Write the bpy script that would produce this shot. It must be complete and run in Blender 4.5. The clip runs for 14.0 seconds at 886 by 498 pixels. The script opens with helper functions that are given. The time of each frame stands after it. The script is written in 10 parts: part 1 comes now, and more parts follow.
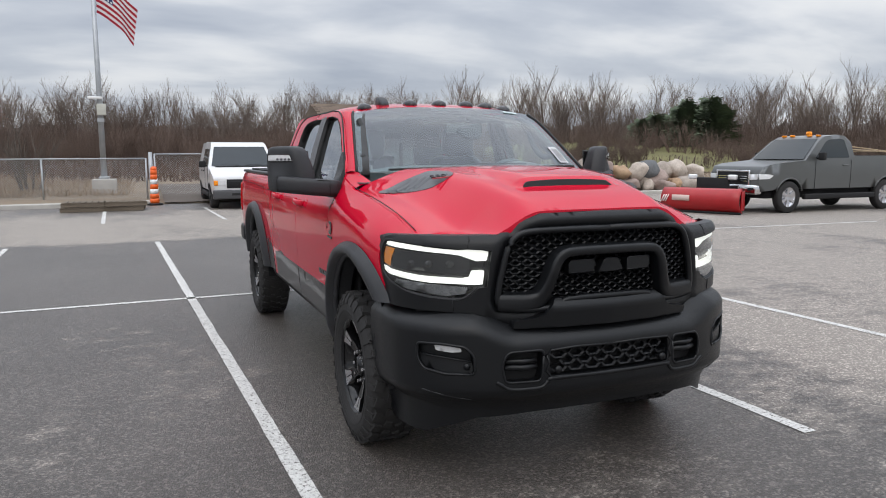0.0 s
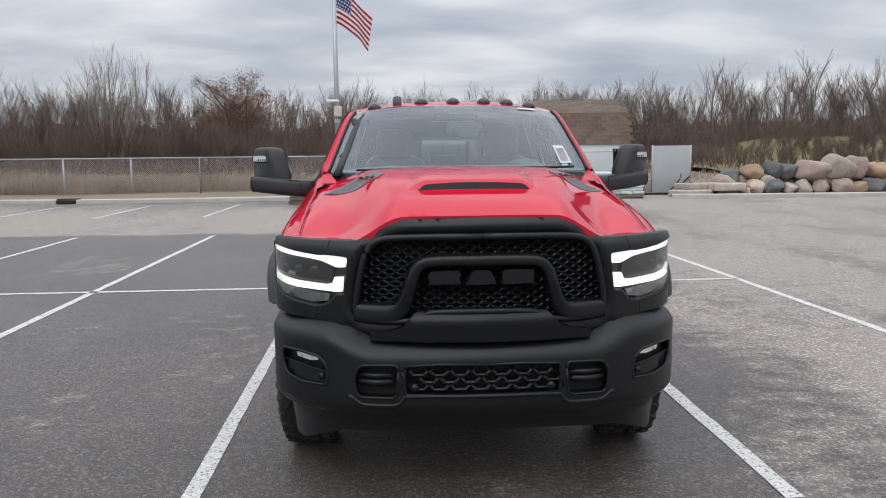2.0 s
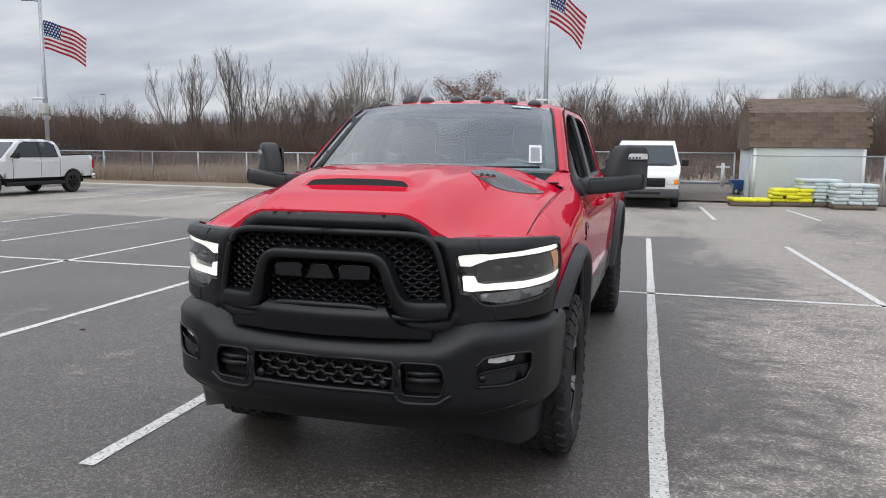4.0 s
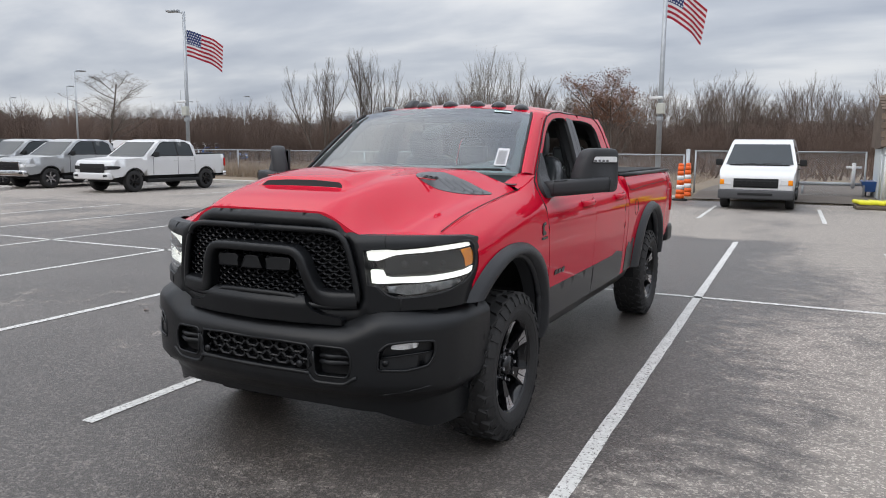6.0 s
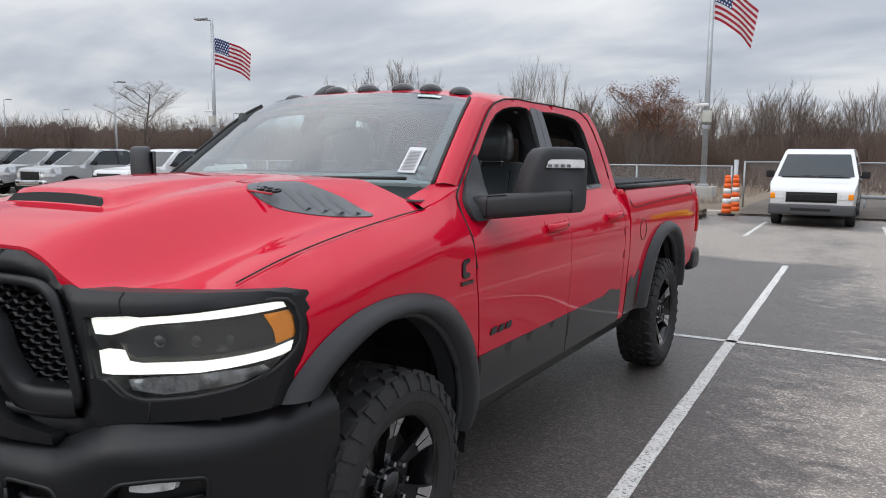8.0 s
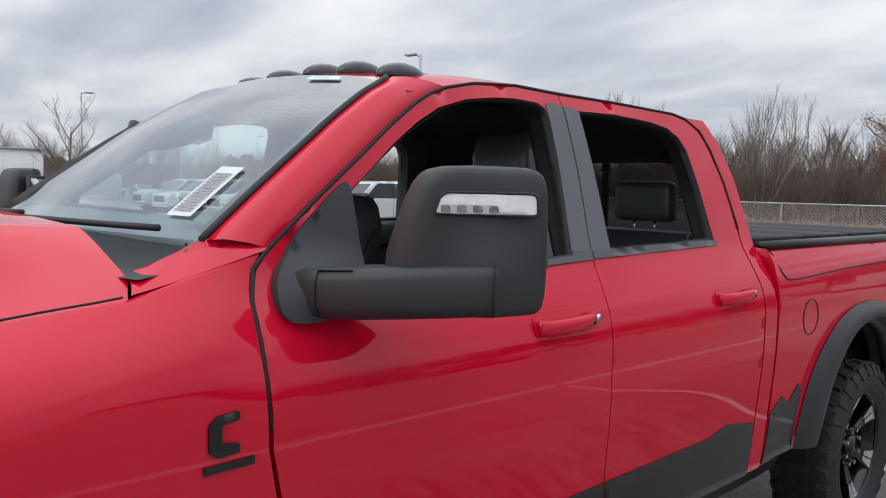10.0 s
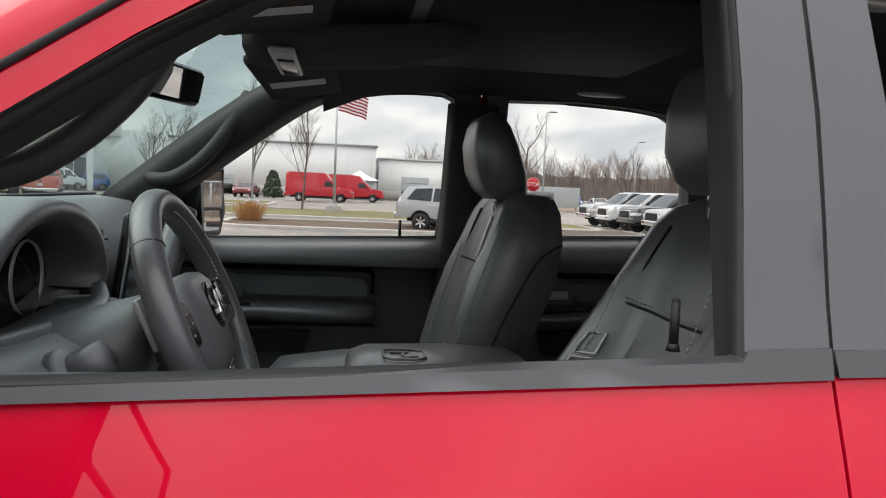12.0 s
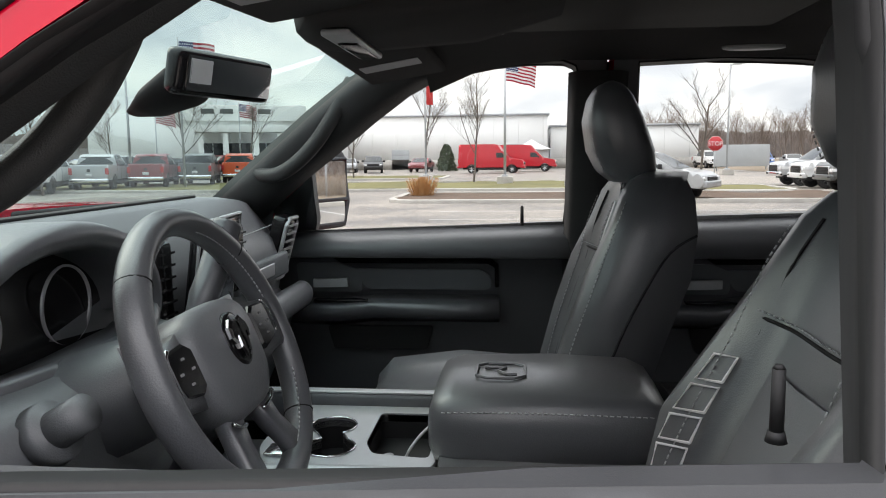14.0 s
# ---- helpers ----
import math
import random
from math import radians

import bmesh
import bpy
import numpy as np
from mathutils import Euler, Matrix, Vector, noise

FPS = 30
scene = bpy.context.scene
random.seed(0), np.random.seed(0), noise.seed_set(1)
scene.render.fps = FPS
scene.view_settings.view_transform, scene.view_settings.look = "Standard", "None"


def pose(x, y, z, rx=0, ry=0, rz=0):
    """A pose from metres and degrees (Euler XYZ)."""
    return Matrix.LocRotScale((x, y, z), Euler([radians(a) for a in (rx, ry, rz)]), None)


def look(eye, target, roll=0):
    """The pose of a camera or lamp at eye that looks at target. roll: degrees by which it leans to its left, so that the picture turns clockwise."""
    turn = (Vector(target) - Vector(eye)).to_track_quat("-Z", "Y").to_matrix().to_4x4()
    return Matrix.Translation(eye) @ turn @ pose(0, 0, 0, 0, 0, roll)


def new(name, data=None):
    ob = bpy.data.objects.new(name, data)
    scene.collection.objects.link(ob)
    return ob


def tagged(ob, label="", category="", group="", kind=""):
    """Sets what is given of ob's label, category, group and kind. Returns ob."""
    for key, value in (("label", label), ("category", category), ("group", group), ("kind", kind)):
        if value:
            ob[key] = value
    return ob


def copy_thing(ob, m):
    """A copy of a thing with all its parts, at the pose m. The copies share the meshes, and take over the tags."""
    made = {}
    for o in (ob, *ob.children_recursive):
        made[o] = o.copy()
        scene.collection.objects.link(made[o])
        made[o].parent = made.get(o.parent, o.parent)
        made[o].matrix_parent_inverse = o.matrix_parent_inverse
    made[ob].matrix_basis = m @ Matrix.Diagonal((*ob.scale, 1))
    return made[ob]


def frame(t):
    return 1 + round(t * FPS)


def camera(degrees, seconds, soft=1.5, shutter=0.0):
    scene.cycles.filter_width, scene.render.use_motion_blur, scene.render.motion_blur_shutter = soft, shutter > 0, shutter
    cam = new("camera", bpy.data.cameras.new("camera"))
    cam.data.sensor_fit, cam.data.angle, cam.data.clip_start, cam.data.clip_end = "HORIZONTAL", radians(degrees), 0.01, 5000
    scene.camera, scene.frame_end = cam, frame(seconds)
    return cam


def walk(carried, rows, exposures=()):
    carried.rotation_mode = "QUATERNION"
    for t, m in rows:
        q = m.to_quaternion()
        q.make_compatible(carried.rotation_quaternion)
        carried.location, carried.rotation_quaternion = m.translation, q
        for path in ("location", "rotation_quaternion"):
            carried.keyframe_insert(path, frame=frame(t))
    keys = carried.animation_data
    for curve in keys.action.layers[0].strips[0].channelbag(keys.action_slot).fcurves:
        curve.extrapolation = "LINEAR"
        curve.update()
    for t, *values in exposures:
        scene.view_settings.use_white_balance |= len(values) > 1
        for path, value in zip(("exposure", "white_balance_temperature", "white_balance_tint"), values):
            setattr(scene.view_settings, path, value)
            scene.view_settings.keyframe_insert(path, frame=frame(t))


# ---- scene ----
cam = camera(61.8, 14.0, 1.0)
PATH = [
    (0, (-2.077, -4.009, 1.638), (-1.332, -2.171, 1.383), -0.3),
    (0.5, (-1.721, -4.073, 1.613), (-1.09, -2.191, 1.37), -0.4),
    (1, (-1.28, -4.092, 1.642), (-0.805, -2.163, 1.406), -0.6),
    (1.5, (-0.779, -4.21, 1.647), (-0.49, -2.245, 1.415), -0.5),
    (2, (-0.296, -4.203, 1.649), (-0.217, -2.222, 1.389), -0.6),
    (2.5, (0.19, -4.188, 1.653), (0.06, -2.21, 1.383), -0.5),
    (3, (0.684, -4.174, 1.66), (0.365, -2.219, 1.384), -0.4),
    (3.2, (0.823, -4.142, 1.619), (0.456, -2.194, 1.351), -0.3),
    (5.3, (2.337, -3.901, 1.681), (1.507, -2.103, 1.407), 1),
    (5.5, (2.413, -3.908, 1.682), (1.558, -2.12, 1.41), 0.8),
    (6, (2.514, -3.9, 1.676), (1.621, -2.131, 1.408), 0.5),
    (6.5, (2.534, -3.694, 1.647), (1.62, -1.935, 1.383), 0.3),
    (7, (2.508, -3.239, 1.658), (1.576, -1.488, 1.4), 0.3),
    (7.5, (2.517, -2.7, 1.64), (1.557, -0.963, 1.392), 0.4),
    (8, (2.447, -2.151, 1.627), (1.439, -0.44, 1.389), 0.6),
    (8.2, (2.428, -1.959, 1.663), (1.393, -0.264, 1.425), 0.9),
    (10.3, (2.171, 0.153, 1.627), (0.591, 1.371, 1.482), 1.7),
    (10.5, (2.112, 0.324, 1.613), (0.46, 1.444, 1.471), 1.9),
    (11, (1.955, 0.695, 1.629), (0.147, 1.539, 1.498), 2.7),
    (11.5, (1.803, 1.038, 1.637), (-0.119, 1.575, 1.498), 3.1),
    (12, (1.573, 1.209, 1.617), (-0.402, 1.48, 1.458), 2.6),
    (12.5, (1.357, 1.302, 1.627), (-0.634, 1.356, 1.445), 2.1),
    (13, (1.198, 1.349, 1.627), (-0.789, 1.259, 1.417), 1.3),
    (13.5, (1.208, 1.365, 1.626), (-0.772, 1.198, 1.397), 0.4),
    (14, (1.36, 1.38, 1.662), (-0.6, 1.182, 1.414), -0.6),
]
walk(cam, [(t, look(e, g, r)) for t, e, g, r in PATH], [(0, 0, 6800, 10), (8.2, 0, 6800, 10), (10.4, 0.05, 6800, 10), (11, 0.15, 6900, 11), (11.5, 0.4, 7200, 12), (12, 0.6, 7500, 13), (12.5, 0.88, 7450, 14), (13, 0.92, 7400, 13), (14, 0.95, 7400, 13)])

# ---- world and light: bright overcast with banded cloud ----
world = bpy.data.worlds.new("overcast")
scene.world = world
world.use_nodes = True
wn, wl = world.node_tree.nodes, world.node_tree.links
wn.clear()
w_out = wn.new("ShaderNodeOutputWorld")
w_bg = wn.new("ShaderNodeBackground")
w_sky = wn.new("ShaderNodeTexSky")
w_sky.sky_type = "NISHITA"
w_sky.sun_disc = False
w_sky.sun_elevation = radians(38)
w_sky.sun_rotation = radians(205)
w_co = wn.new("ShaderNodeTexCoord")
w_sep = wn.new("ShaderNodeSeparateXYZ")
w_up = wn.new("ShaderNodeMath")
w_up.operation = "MAXIMUM"
w_up.inputs[1].default_value = 0.0
w_add = wn.new("ShaderNodeMath")
w_add.operation = "ADD"
w_add.inputs[1].default_value = 0.20
w_dx = wn.new("ShaderNodeMath")
w_dx.operation = "DIVIDE"
w_dy = wn.new("ShaderNodeMath")
w_dy.operation = "DIVIDE"
w_com = wn.new("ShaderNodeCombineXYZ")
w_map = wn.new("ShaderNodeMapping")
w_map.inputs["Rotation"].default_value = (0, 0, radians(12))
w_map.inputs["Scale"].default_value = (0.62, 1.0, 1)
w_noise = wn.new("ShaderNodeTexNoise")
w_noise.inputs["Scale"].default_value = 1.7
w_noise.inputs["Detail"].default_value = 6
w_noise.inputs["Roughness"].default_value = 0.48
w_noise.inputs["Distortion"].default_value = 0.2
w_ramp = wn.new("ShaderNodeValToRGB")
cr = w_ramp.color_ramp
cr.elements[0].position, cr.elements[0].color = 0.30, (0.36, 0.41, 0.51, 1)
cr.elements[1].position, cr.elements[1].color = 0.72, (0.80, 0.83, 0.87, 1)
e = cr.elements.new(0.46)
e.color = (0.50, 0.55, 0.64, 1)
e = cr.elements.new(0.57)
e.color = (0.66, 0.70, 0.77, 1)
w_skyk = wn.new("ShaderNodeVectorMath")
w_skyk.operation = "SCALE"
w_skyk.inputs["Scale"].default_value = 0.06
w_mix = wn.new("ShaderNodeMix")
w_mix.data_type = "RGBA"
w_mix.inputs["Factor"].default_value = 0.9
wl.new(w_co.outputs["Generated"], w_sep.inputs[0])
wl.new(w_sep.outputs["Z"], w_up.inputs[0])
wl.new(w_up.outputs[0], w_add.inputs[0])
wl.new(w_sep.outputs["X"], w_dx.inputs[0])
wl.new(w_add.outputs[0], w_dx.inputs[1])
wl.new(w_sep.outputs["Y"], w_dy.inputs[0])
wl.new(w_add.outputs[0], w_dy.inputs[1])
wl.new(w_dx.outputs[0], w_com.inputs["X"])
wl.new(w_dy.outputs[0], w_com.inputs["Y"])
wl.new(w_com.outputs[0], w_map.inputs["Vector"])
wl.new(w_map.outputs[0], w_noise.inputs["Vector"])
wl.new(w_noise.outputs["Fac"], w_ramp.inputs[0])
wl.new(w_sky.outputs[0], w_skyk.inputs[0])
wl.new(w_skyk.outputs[0], w_mix.inputs["A"])
wl.new(w_ramp.outputs[0], w_mix.inputs["B"])
w_sq = wn.new("ShaderNodeMath")
w_sq.operation = "POWER"
w_sq.inputs[1].default_value = 2.0
wl.new(w_up.outputs[0], w_sq.inputs[0])
w_dome = wn.new("ShaderNodeMath")
w_dome.operation = "MULTIPLY_ADD"
w_dome.inputs[1].default_value, w_dome.inputs[2].default_value = 2.3, 0.9
wl.new(w_sq.outputs[0], w_dome.inputs[0])
w_lit = wn.new("ShaderNodeVectorMath")
w_lit.operation = "SCALE"
wl.new(w_mix.outputs["Result"], w_lit.inputs[0])
wl.new(w_dome.outputs[0], w_lit.inputs["Scale"])
wl.new(w_lit.outputs[0], w_bg.inputs["Color"])
w_bg.inputs["Strength"].default_value = 1.2
wl.new(w_bg.outputs[0], w_out.inputs[0])
sun = new("sun", bpy.data.lights.new("sun", "SUN"))
sun.data.energy, sun.data.angle, sun.data.color = 0.7, radians(40), (1.0, 0.97, 0.93)
sun.matrix_world = look((0, 0, 0), (0.33, 0.72, -0.62))


# ---- materials ----
def mat(name, color, rough=0.5, metal=0.0, var=0.12, scale=6.0, bump=0.0, bscale=60.0, coat=0.0, spec=0.5, alpha=1.0, stretch=(1, 1, 1), trans=0.0, ior=1.45, rand=0.0, emit=None, estr=0.0):
    """A surface with large and fine colour variation, rough relief and gloss."""
    m = bpy.data.materials.new(name)
    m.use_nodes = True
    n, l = m.node_tree.nodes, m.node_tree.links
    b = n["Principled BSDF"]
    b.inputs["Roughness"].default_value = rough
    b.inputs["Metallic"].default_value = metal
    b.inputs["Coat Weight"].default_value = coat
    b.inputs["Coat Roughness"].default_value = 0.03
    b.inputs["Specular IOR Level"].default_value = spec
    b.inputs["Alpha"].default_value = alpha
    b.inputs["Transmission Weight"].default_value = trans
    b.inputs["IOR"].default_value = ior
    if emit:
        b.inputs["Emission Color"].default_value = (*emit, 1)
        b.inputs["Emission Strength"].default_value = estr
    co = n.new("ShaderNodeTexCoord")
    mp = n.new("ShaderNodeMapping")
    mp.inputs["Scale"].default_value = stretch
    l.new(co.outputs["Object"], mp.inputs["Vector"])
    big = n.new("ShaderNodeTexNoise")
    big.inputs["Scale"].default_value = scale
    big.inputs["Detail"].default_value = 5
    l.new(mp.outputs[0], big.inputs["Vector"])
    fine = n.new("ShaderNodeTexNoise")
    fine.inputs["Scale"].default_value = bscale
    fine.inputs["Detail"].default_value = 3
    l.new(mp.outputs[0], fine.inputs["Vector"])
    mixf = n.new("ShaderNodeMath")
    mixf.operation = "MULTIPLY_ADD"
    mixf.inputs[1].default_value = 0.4
    l.new(fine.outputs["Fac"], mixf.inputs[0])
    half = n.new("ShaderNodeMath")
    half.operation = "MULTIPLY"
    half.inputs[1].default_value = 0.6
    l.new(big.outputs["Fac"], half.inputs[0])
    l.new(half.outputs[0], mixf.inputs[2])
    ramp = n.new("ShaderNodeValToRGB")
    r = ramp.color_ramp
    r.elements[0].position, r.elements[1].position = 0.3, 0.7
    r.elements[0].color = (*[max(0, c * (1 - var)) for c in color], 1)
    r.elements[1].color = (*[min(1, c * (1 + var)) for c in color], 1)
    l.new(mixf.outputs[0], ramp.inputs[0])
    out = ramp.outputs[0]
    if rand:
        oi = n.new("ShaderNodeObjectInfo")
        mr = n.new("ShaderNodeMapRange")
        mr.inputs["To Min"].default_value, mr.inputs["To Max"].default_value = 1 - rand, 1 + rand
        l.new(oi.outputs["Random"], mr.inputs["Value"])
        sc = n.new("ShaderNodeVectorMath")
        sc.operation = "SCALE"
        l.new(out, sc.inputs[0])
        l.new(mr.outputs[0], sc.inputs["Scale"])
        out = sc.outputs[0]
    l.new(out, b.inputs["Base Color"])
    if bump:
        bp = n.new("ShaderNodeBump")
        bp.inputs["Strength"].default_value = bump
        bp.inputs["Distance"].default_value = 0.01
        l.new(fine.outputs["Fac"], bp.inputs["Height"])
        l.new(bp.outputs[0], b.inputs["Normal"])
    return m


RED = mat("red_paint", (0.55, 0.003, 0.025), 0.45, 0.0, 0.03, 2, coat=0.85, spec=0.0)
BLACKP = mat("textured_black_plastic", (0.0062, 0.0068, 0.0080), 0.38, 0, 0.15, 4, 0.10, 700, spec=0.42)
GREYP = mat("dark_grey_plastic", (0.030, 0.031, 0.034), 0.46, 0, 0.1, 4, 0.12, 900, spec=0.42)
TWOTONE = mat("granite_grey_paint", (0.013, 0.012, 0.0125), 0.35, 0.1, 0.1, 3, coat=0.35)
COVERP = mat("satin_grey_pillar_film", (0.115, 0.118, 0.127), 0.5, 0, 0.06, 3, 0.08, 900, spec=0.4)
VENTP = mat("satin_vent_plastic", (0.085, 0.088, 0.094), 0.33, 0, 0.1, 5, 0.08, 700, spec=0.6)
SILLP = mat("grey_felt_sill", (0.085, 0.087, 0.09), 0.6, 0, 0.12, 8, 0.15, 900)
BELTP = mat("satin_belt_moulding", (0.06, 0.062, 0.066), 0.30, 0, 0.1, 4, 0.06, 900, spec=0.6)
GLOSSB = mat("gloss_black", (0.008, 0.008, 0.009), 0.12, 0, 0.1, 3)
MATTEB = mat("matte_black", (0.012, 0.012, 0.013), 0.75, 0, 0.2, 5)
DARKIN = mat("dark_underbody", (0.010, 0.010, 0.011), 0.9, 0, 0.3, 5, 0.3, 60)
RUBBER = mat("tyre_rubber", (0.022, 0.021, 0.021), 0.75, 0, 0.2, 8, 0.3, 120)
SEAL = mat("rubber_seal", (0.015, 0.015, 0.016), 0.6, 0, 0.1)
MACHINED = mat("machined_alloy", (0.62, 0.62, 0.64), 0.25, 1.0, 0.06, 20)
CHROME = mat("chrome", (0.75, 0.75, 0.76), 0.1, 1.0, 0.03)
MIRRORG = mat("mirror_glass", (0.85, 0.86, 0.87), 0.02, 1.0, 0.01)
AMBER = mat("amber_lens", (0.9, 0.28, 0.01), 0.15, 0, 0.05, 30, 0.3, 150)
REDLENS = mat("red_lens", (0.45, 0.01, 0.01), 0.15, 0, 0.05, 30, 0.3, 150)
CLEARL = mat("clear_lens", (0.82, 0.83, 0.84), 0.16, 0.3, 0.10, 30, 0.12, 90)
LOWLENS = mat("dull_lower_lens", (0.22, 0.22, 0.23), 0.18, 0.6, 0.5, 40, 0.4, 90)
DARKLENS = mat("smoked_lens", (0.03, 0.03, 0.032), 0.1, 0.1, 0.2, 20)
LED = mat("lit_led_strip", (0.95, 0.95, 0.92), 0.3, 0, 0.01, emit=(1.0, 1.0, 0.97), estr=0.8)
PAPER = mat("white_paper", (0.60, 0.61, 0.62), 0.6, 0, 0.03, 30)
PRINT = mat("print_grey", (0.30, 0.30, 0.31), 0.7, 0, 0.1)
LINEPAINT = mat("worn_white_line_paint", (0.60, 0.59, 0.565), 0.7, 0, 0.18, 9, 0.6, 55)
ln, ll = LINEPAINT.node_tree.nodes, LINEPAINT.node_tree.links
l_co = ln.new("ShaderNodeTexCoord")
l_nz = ln.new("ShaderNodeTexNoise")
l_nz.inputs["Scale"].default_value, l_nz.inputs["Detail"].default_value, l_nz.inputs["Roughness"].default_value = 45, 4, 0.7
ll.new(l_co.outputs["Object"], l_nz.inputs["Vector"])
l_rg = ln.new("ShaderNodeMapRange")
l_rg.inputs["From Min"].default_value, l_rg.inputs["From Max"].default_value = 0.36, 0.46
ll.new(l_nz.outputs["Fac"], l_rg.inputs["Value"])
l_mx = ln.new("ShaderNodeMix")
l_mx.data_type = "RGBA"
l_mx.inputs["A"].default_value = (0.10, 0.088, 0.078, 1)
l_pb = ln["Principled BSDF"].inputs["Base Color"]
ll.new(l_pb.links[0].from_socket, l_mx.inputs["B"])
ll.new(l_rg.outputs[0], l_mx.inputs["Factor"])
ll.new(l_mx.outputs["Result"], l_pb)
CONCRETE = mat("concrete", (0.42, 0.40, 0.37), 0.9, 0, 0.18, 3, 0.4, 40)
GALV = mat("galvanised_steel", (0.40, 0.42, 0.44), 0.45, 0.5, 0.12, 6)
WHITEP = mat("white_vehicle_paint", (0.66, 0.66, 0.665), 0.3, 0, 0.03, 2, coat=0.8)
LEATHER = mat("black_leatherette", (0.1, 0.104, 0.111), 0.28, 0, 0.15, 6, 0.10, 420, spec=1.0)
LEATHERG = mat("dark_grey_leatherette", (0.145, 0.15, 0.16), 0.38, 0, 0.12, 6, 0.12, 420, spec=0.9)
DASHP = mat("grained_dash_plastic", (0.115, 0.12, 0.127), 0.40, 0, 0.12, 6, 0.12, 500, spec=0.8)
PILLARP = mat("dark_pillar_plastic", (0.040, 0.042, 0.043), 0.45, 0, 0.12, 6, 0.25, 500)
LINER = mat("black_headliner_cloth", (0.042, 0.042, 0.043), 0.95, 0, 0.15, 8, 0.3, 500)
STITCH = mat("grey_thread", (0.42, 0.43, 0.44), 0.8, 0, 0.1)
SATIN = mat("satin_silver_trim", (0.48, 0.49, 0.50), 0.35, 0.35, 0.05)


def glass(name, tint, rough=0.0):
    m = bpy.data.materials.new(name)
    m.use_nodes = True
    n, l = m.node_tree.nodes, m.node_tree.links
    n.clear()
    o = n.new("ShaderNodeOutputMaterial")
    t = n.new("ShaderNodeBsdfTransparent")
    t.inputs[0].default_value = (*tint, 1)
    g = n.new("ShaderNodeBsdfGlossy")
    g.inputs["Roughness"].default_value = rough
    g.inputs["Color"].default_value = (0.95, 0.97, 1.0, 1)
    lw = n.new("ShaderNodeLayerWeight")
    lw.inputs[0].default_value = 0.5
    pw = n.new("ShaderNodeMath")
    pw.operation = "POWER"
    pw.inputs[1].default_value = 3.0
    l.new(lw.outputs["Facing"], pw.inputs[0])
    fr = n.new("ShaderNodeMath")
    fr.operation = "MULTIPLY_ADD"
    fr.inputs[1].default_value, fr.inputs[2].default_value = 0.85, 0.07
    l.new(pw.outputs[0], fr.inputs[0])
    mx = n.new("ShaderNodeMixShader")
    l.new(fr.outputs[0], mx.inputs[0])
    l.new(t.outputs[0], mx.inputs[1])
    l.new(g.outputs[0], mx.inputs[2])
    l.new(mx.outputs[0], o.inputs[0])
    return m


WINDSHIELD = glass("solar_tinted_glass", (0.64, 0.81, 0.79))
CLEARGLASS = glass("clear_glass", (0.90, 0.93, 0.92))
PRIVACY = glass("dark_privacy_glass", (0.16, 0.17, 0.17))
CARGLASS = mat("dark_vehicle_glass", (0.022, 0.028, 0.031), 0.08, 0, 0.1, 2, coat=0.1)
BUMPERG = mat("mid_grey_bumper_plastic", (0.065, 0.066, 0.07), 0.6, 0, 0.12, 4)


# ---- mesh helpers ----
def finish(name, bm, material, parent=None, label="", smooth=True):
    me = bpy.data.meshes.new(name)
    bm.to_mesh(me)
    bm.free()
    for p in me.polygons:
        p.use_smooth = smooth
    if material:
        me.materials.append(material)
    ob = new(name, me)
    ob.parent = parent
    if label:
        ob["label"] = label
    return ob


def part(name, bm, material, parent, label="", smooth=True):
    return finish(name, bm, material, parent, label, smooth)


def thing(name, label, category, m=None, group="", kind=""):
    ob = new(name)
    ob.empty_display_size = 0.2
    if m is not None:
        ob.matrix_basis = m
    return tagged(ob, label, category, group, kind)


def spline(pts):
    """A smooth curve through (a, b) points: b as a function of a."""
    xs, ys = np.array([p[0] for p in pts], float), np.array([p[1] for p in pts], float)
    d = np.diff(ys) / np.diff(xs)
    m = np.r_[d[0], np.where(d[:-1] * d[1:] > 0, 2 * d[:-1] * d[1:] / (d[:-1] + d[1:] + 1e-12), 0), d[-1]]

    def f(x):
        x = min(max(x, xs[0]), xs[-1])
        i = min(int(np.searchsorted(xs, x, side="right")) - 1, len(xs) - 2)
        h = xs[i + 1] - xs[i]
        t = (x - xs[i]) / h
        return float(ys[i] * (1 + 2 * t) * (1 - t) ** 2 + h * m[i] * t * (1 - t) ** 2 + ys[i + 1] * t * t * (3 - 2 * t) + h * m[i + 1] * t * t * (t - 1))

    return f


def smoothed(pts, n=6, closed=False):
    """Catmull-Rom points along a polyline."""
    P = [Vector(p) for p in pts]
    out = []
    k = len(P)
    for i in range(k if closed else k - 1):
        a, b, c, d = (P[(i - 1) % k] if closed or i else P[0]), P[i], P[(i + 1) % k], (P[(i + 2) % k] if closed or i + 2 < k else P[-1])
        for j in range(n):
            t = j / n
            out.append(0.5 * ((2 * b) + (c - a) * t + (2 * a - 5 * b + 4 * c - d) * t * t + (3 * b - a - 3 * c + d) * t ** 3))
    if not closed:
        out.append(P[-1])
    return out


def resampled(poly, step):
    out = []
    for a, b in zip(poly, poly[1:] + poly[:1]):
        a, b = Vector(a[:2]), Vector(b[:2])
        k = max(1, int(math.ceil((b - a).length / step)))
        out += [a.lerp(b, j / k) for j in range(k)]
    return out


def inside(P, poly):
    """Which of the points P lie in the polygon."""
    x, y = P[:, 0], P[:, 1]
    res = np.zeros(len(P), bool)
    q = np.array([tuple(p) for p in poly])
    for (x0, y0), (x1, y1) in zip(q, np.roll(q, -1, 0)):
        if y0 != y1:
            res ^= ((y0 > y) != (y1 > y)) & (x < (x1 - x0) * (y - y0) / (y1 - y0) + x0)
    return res


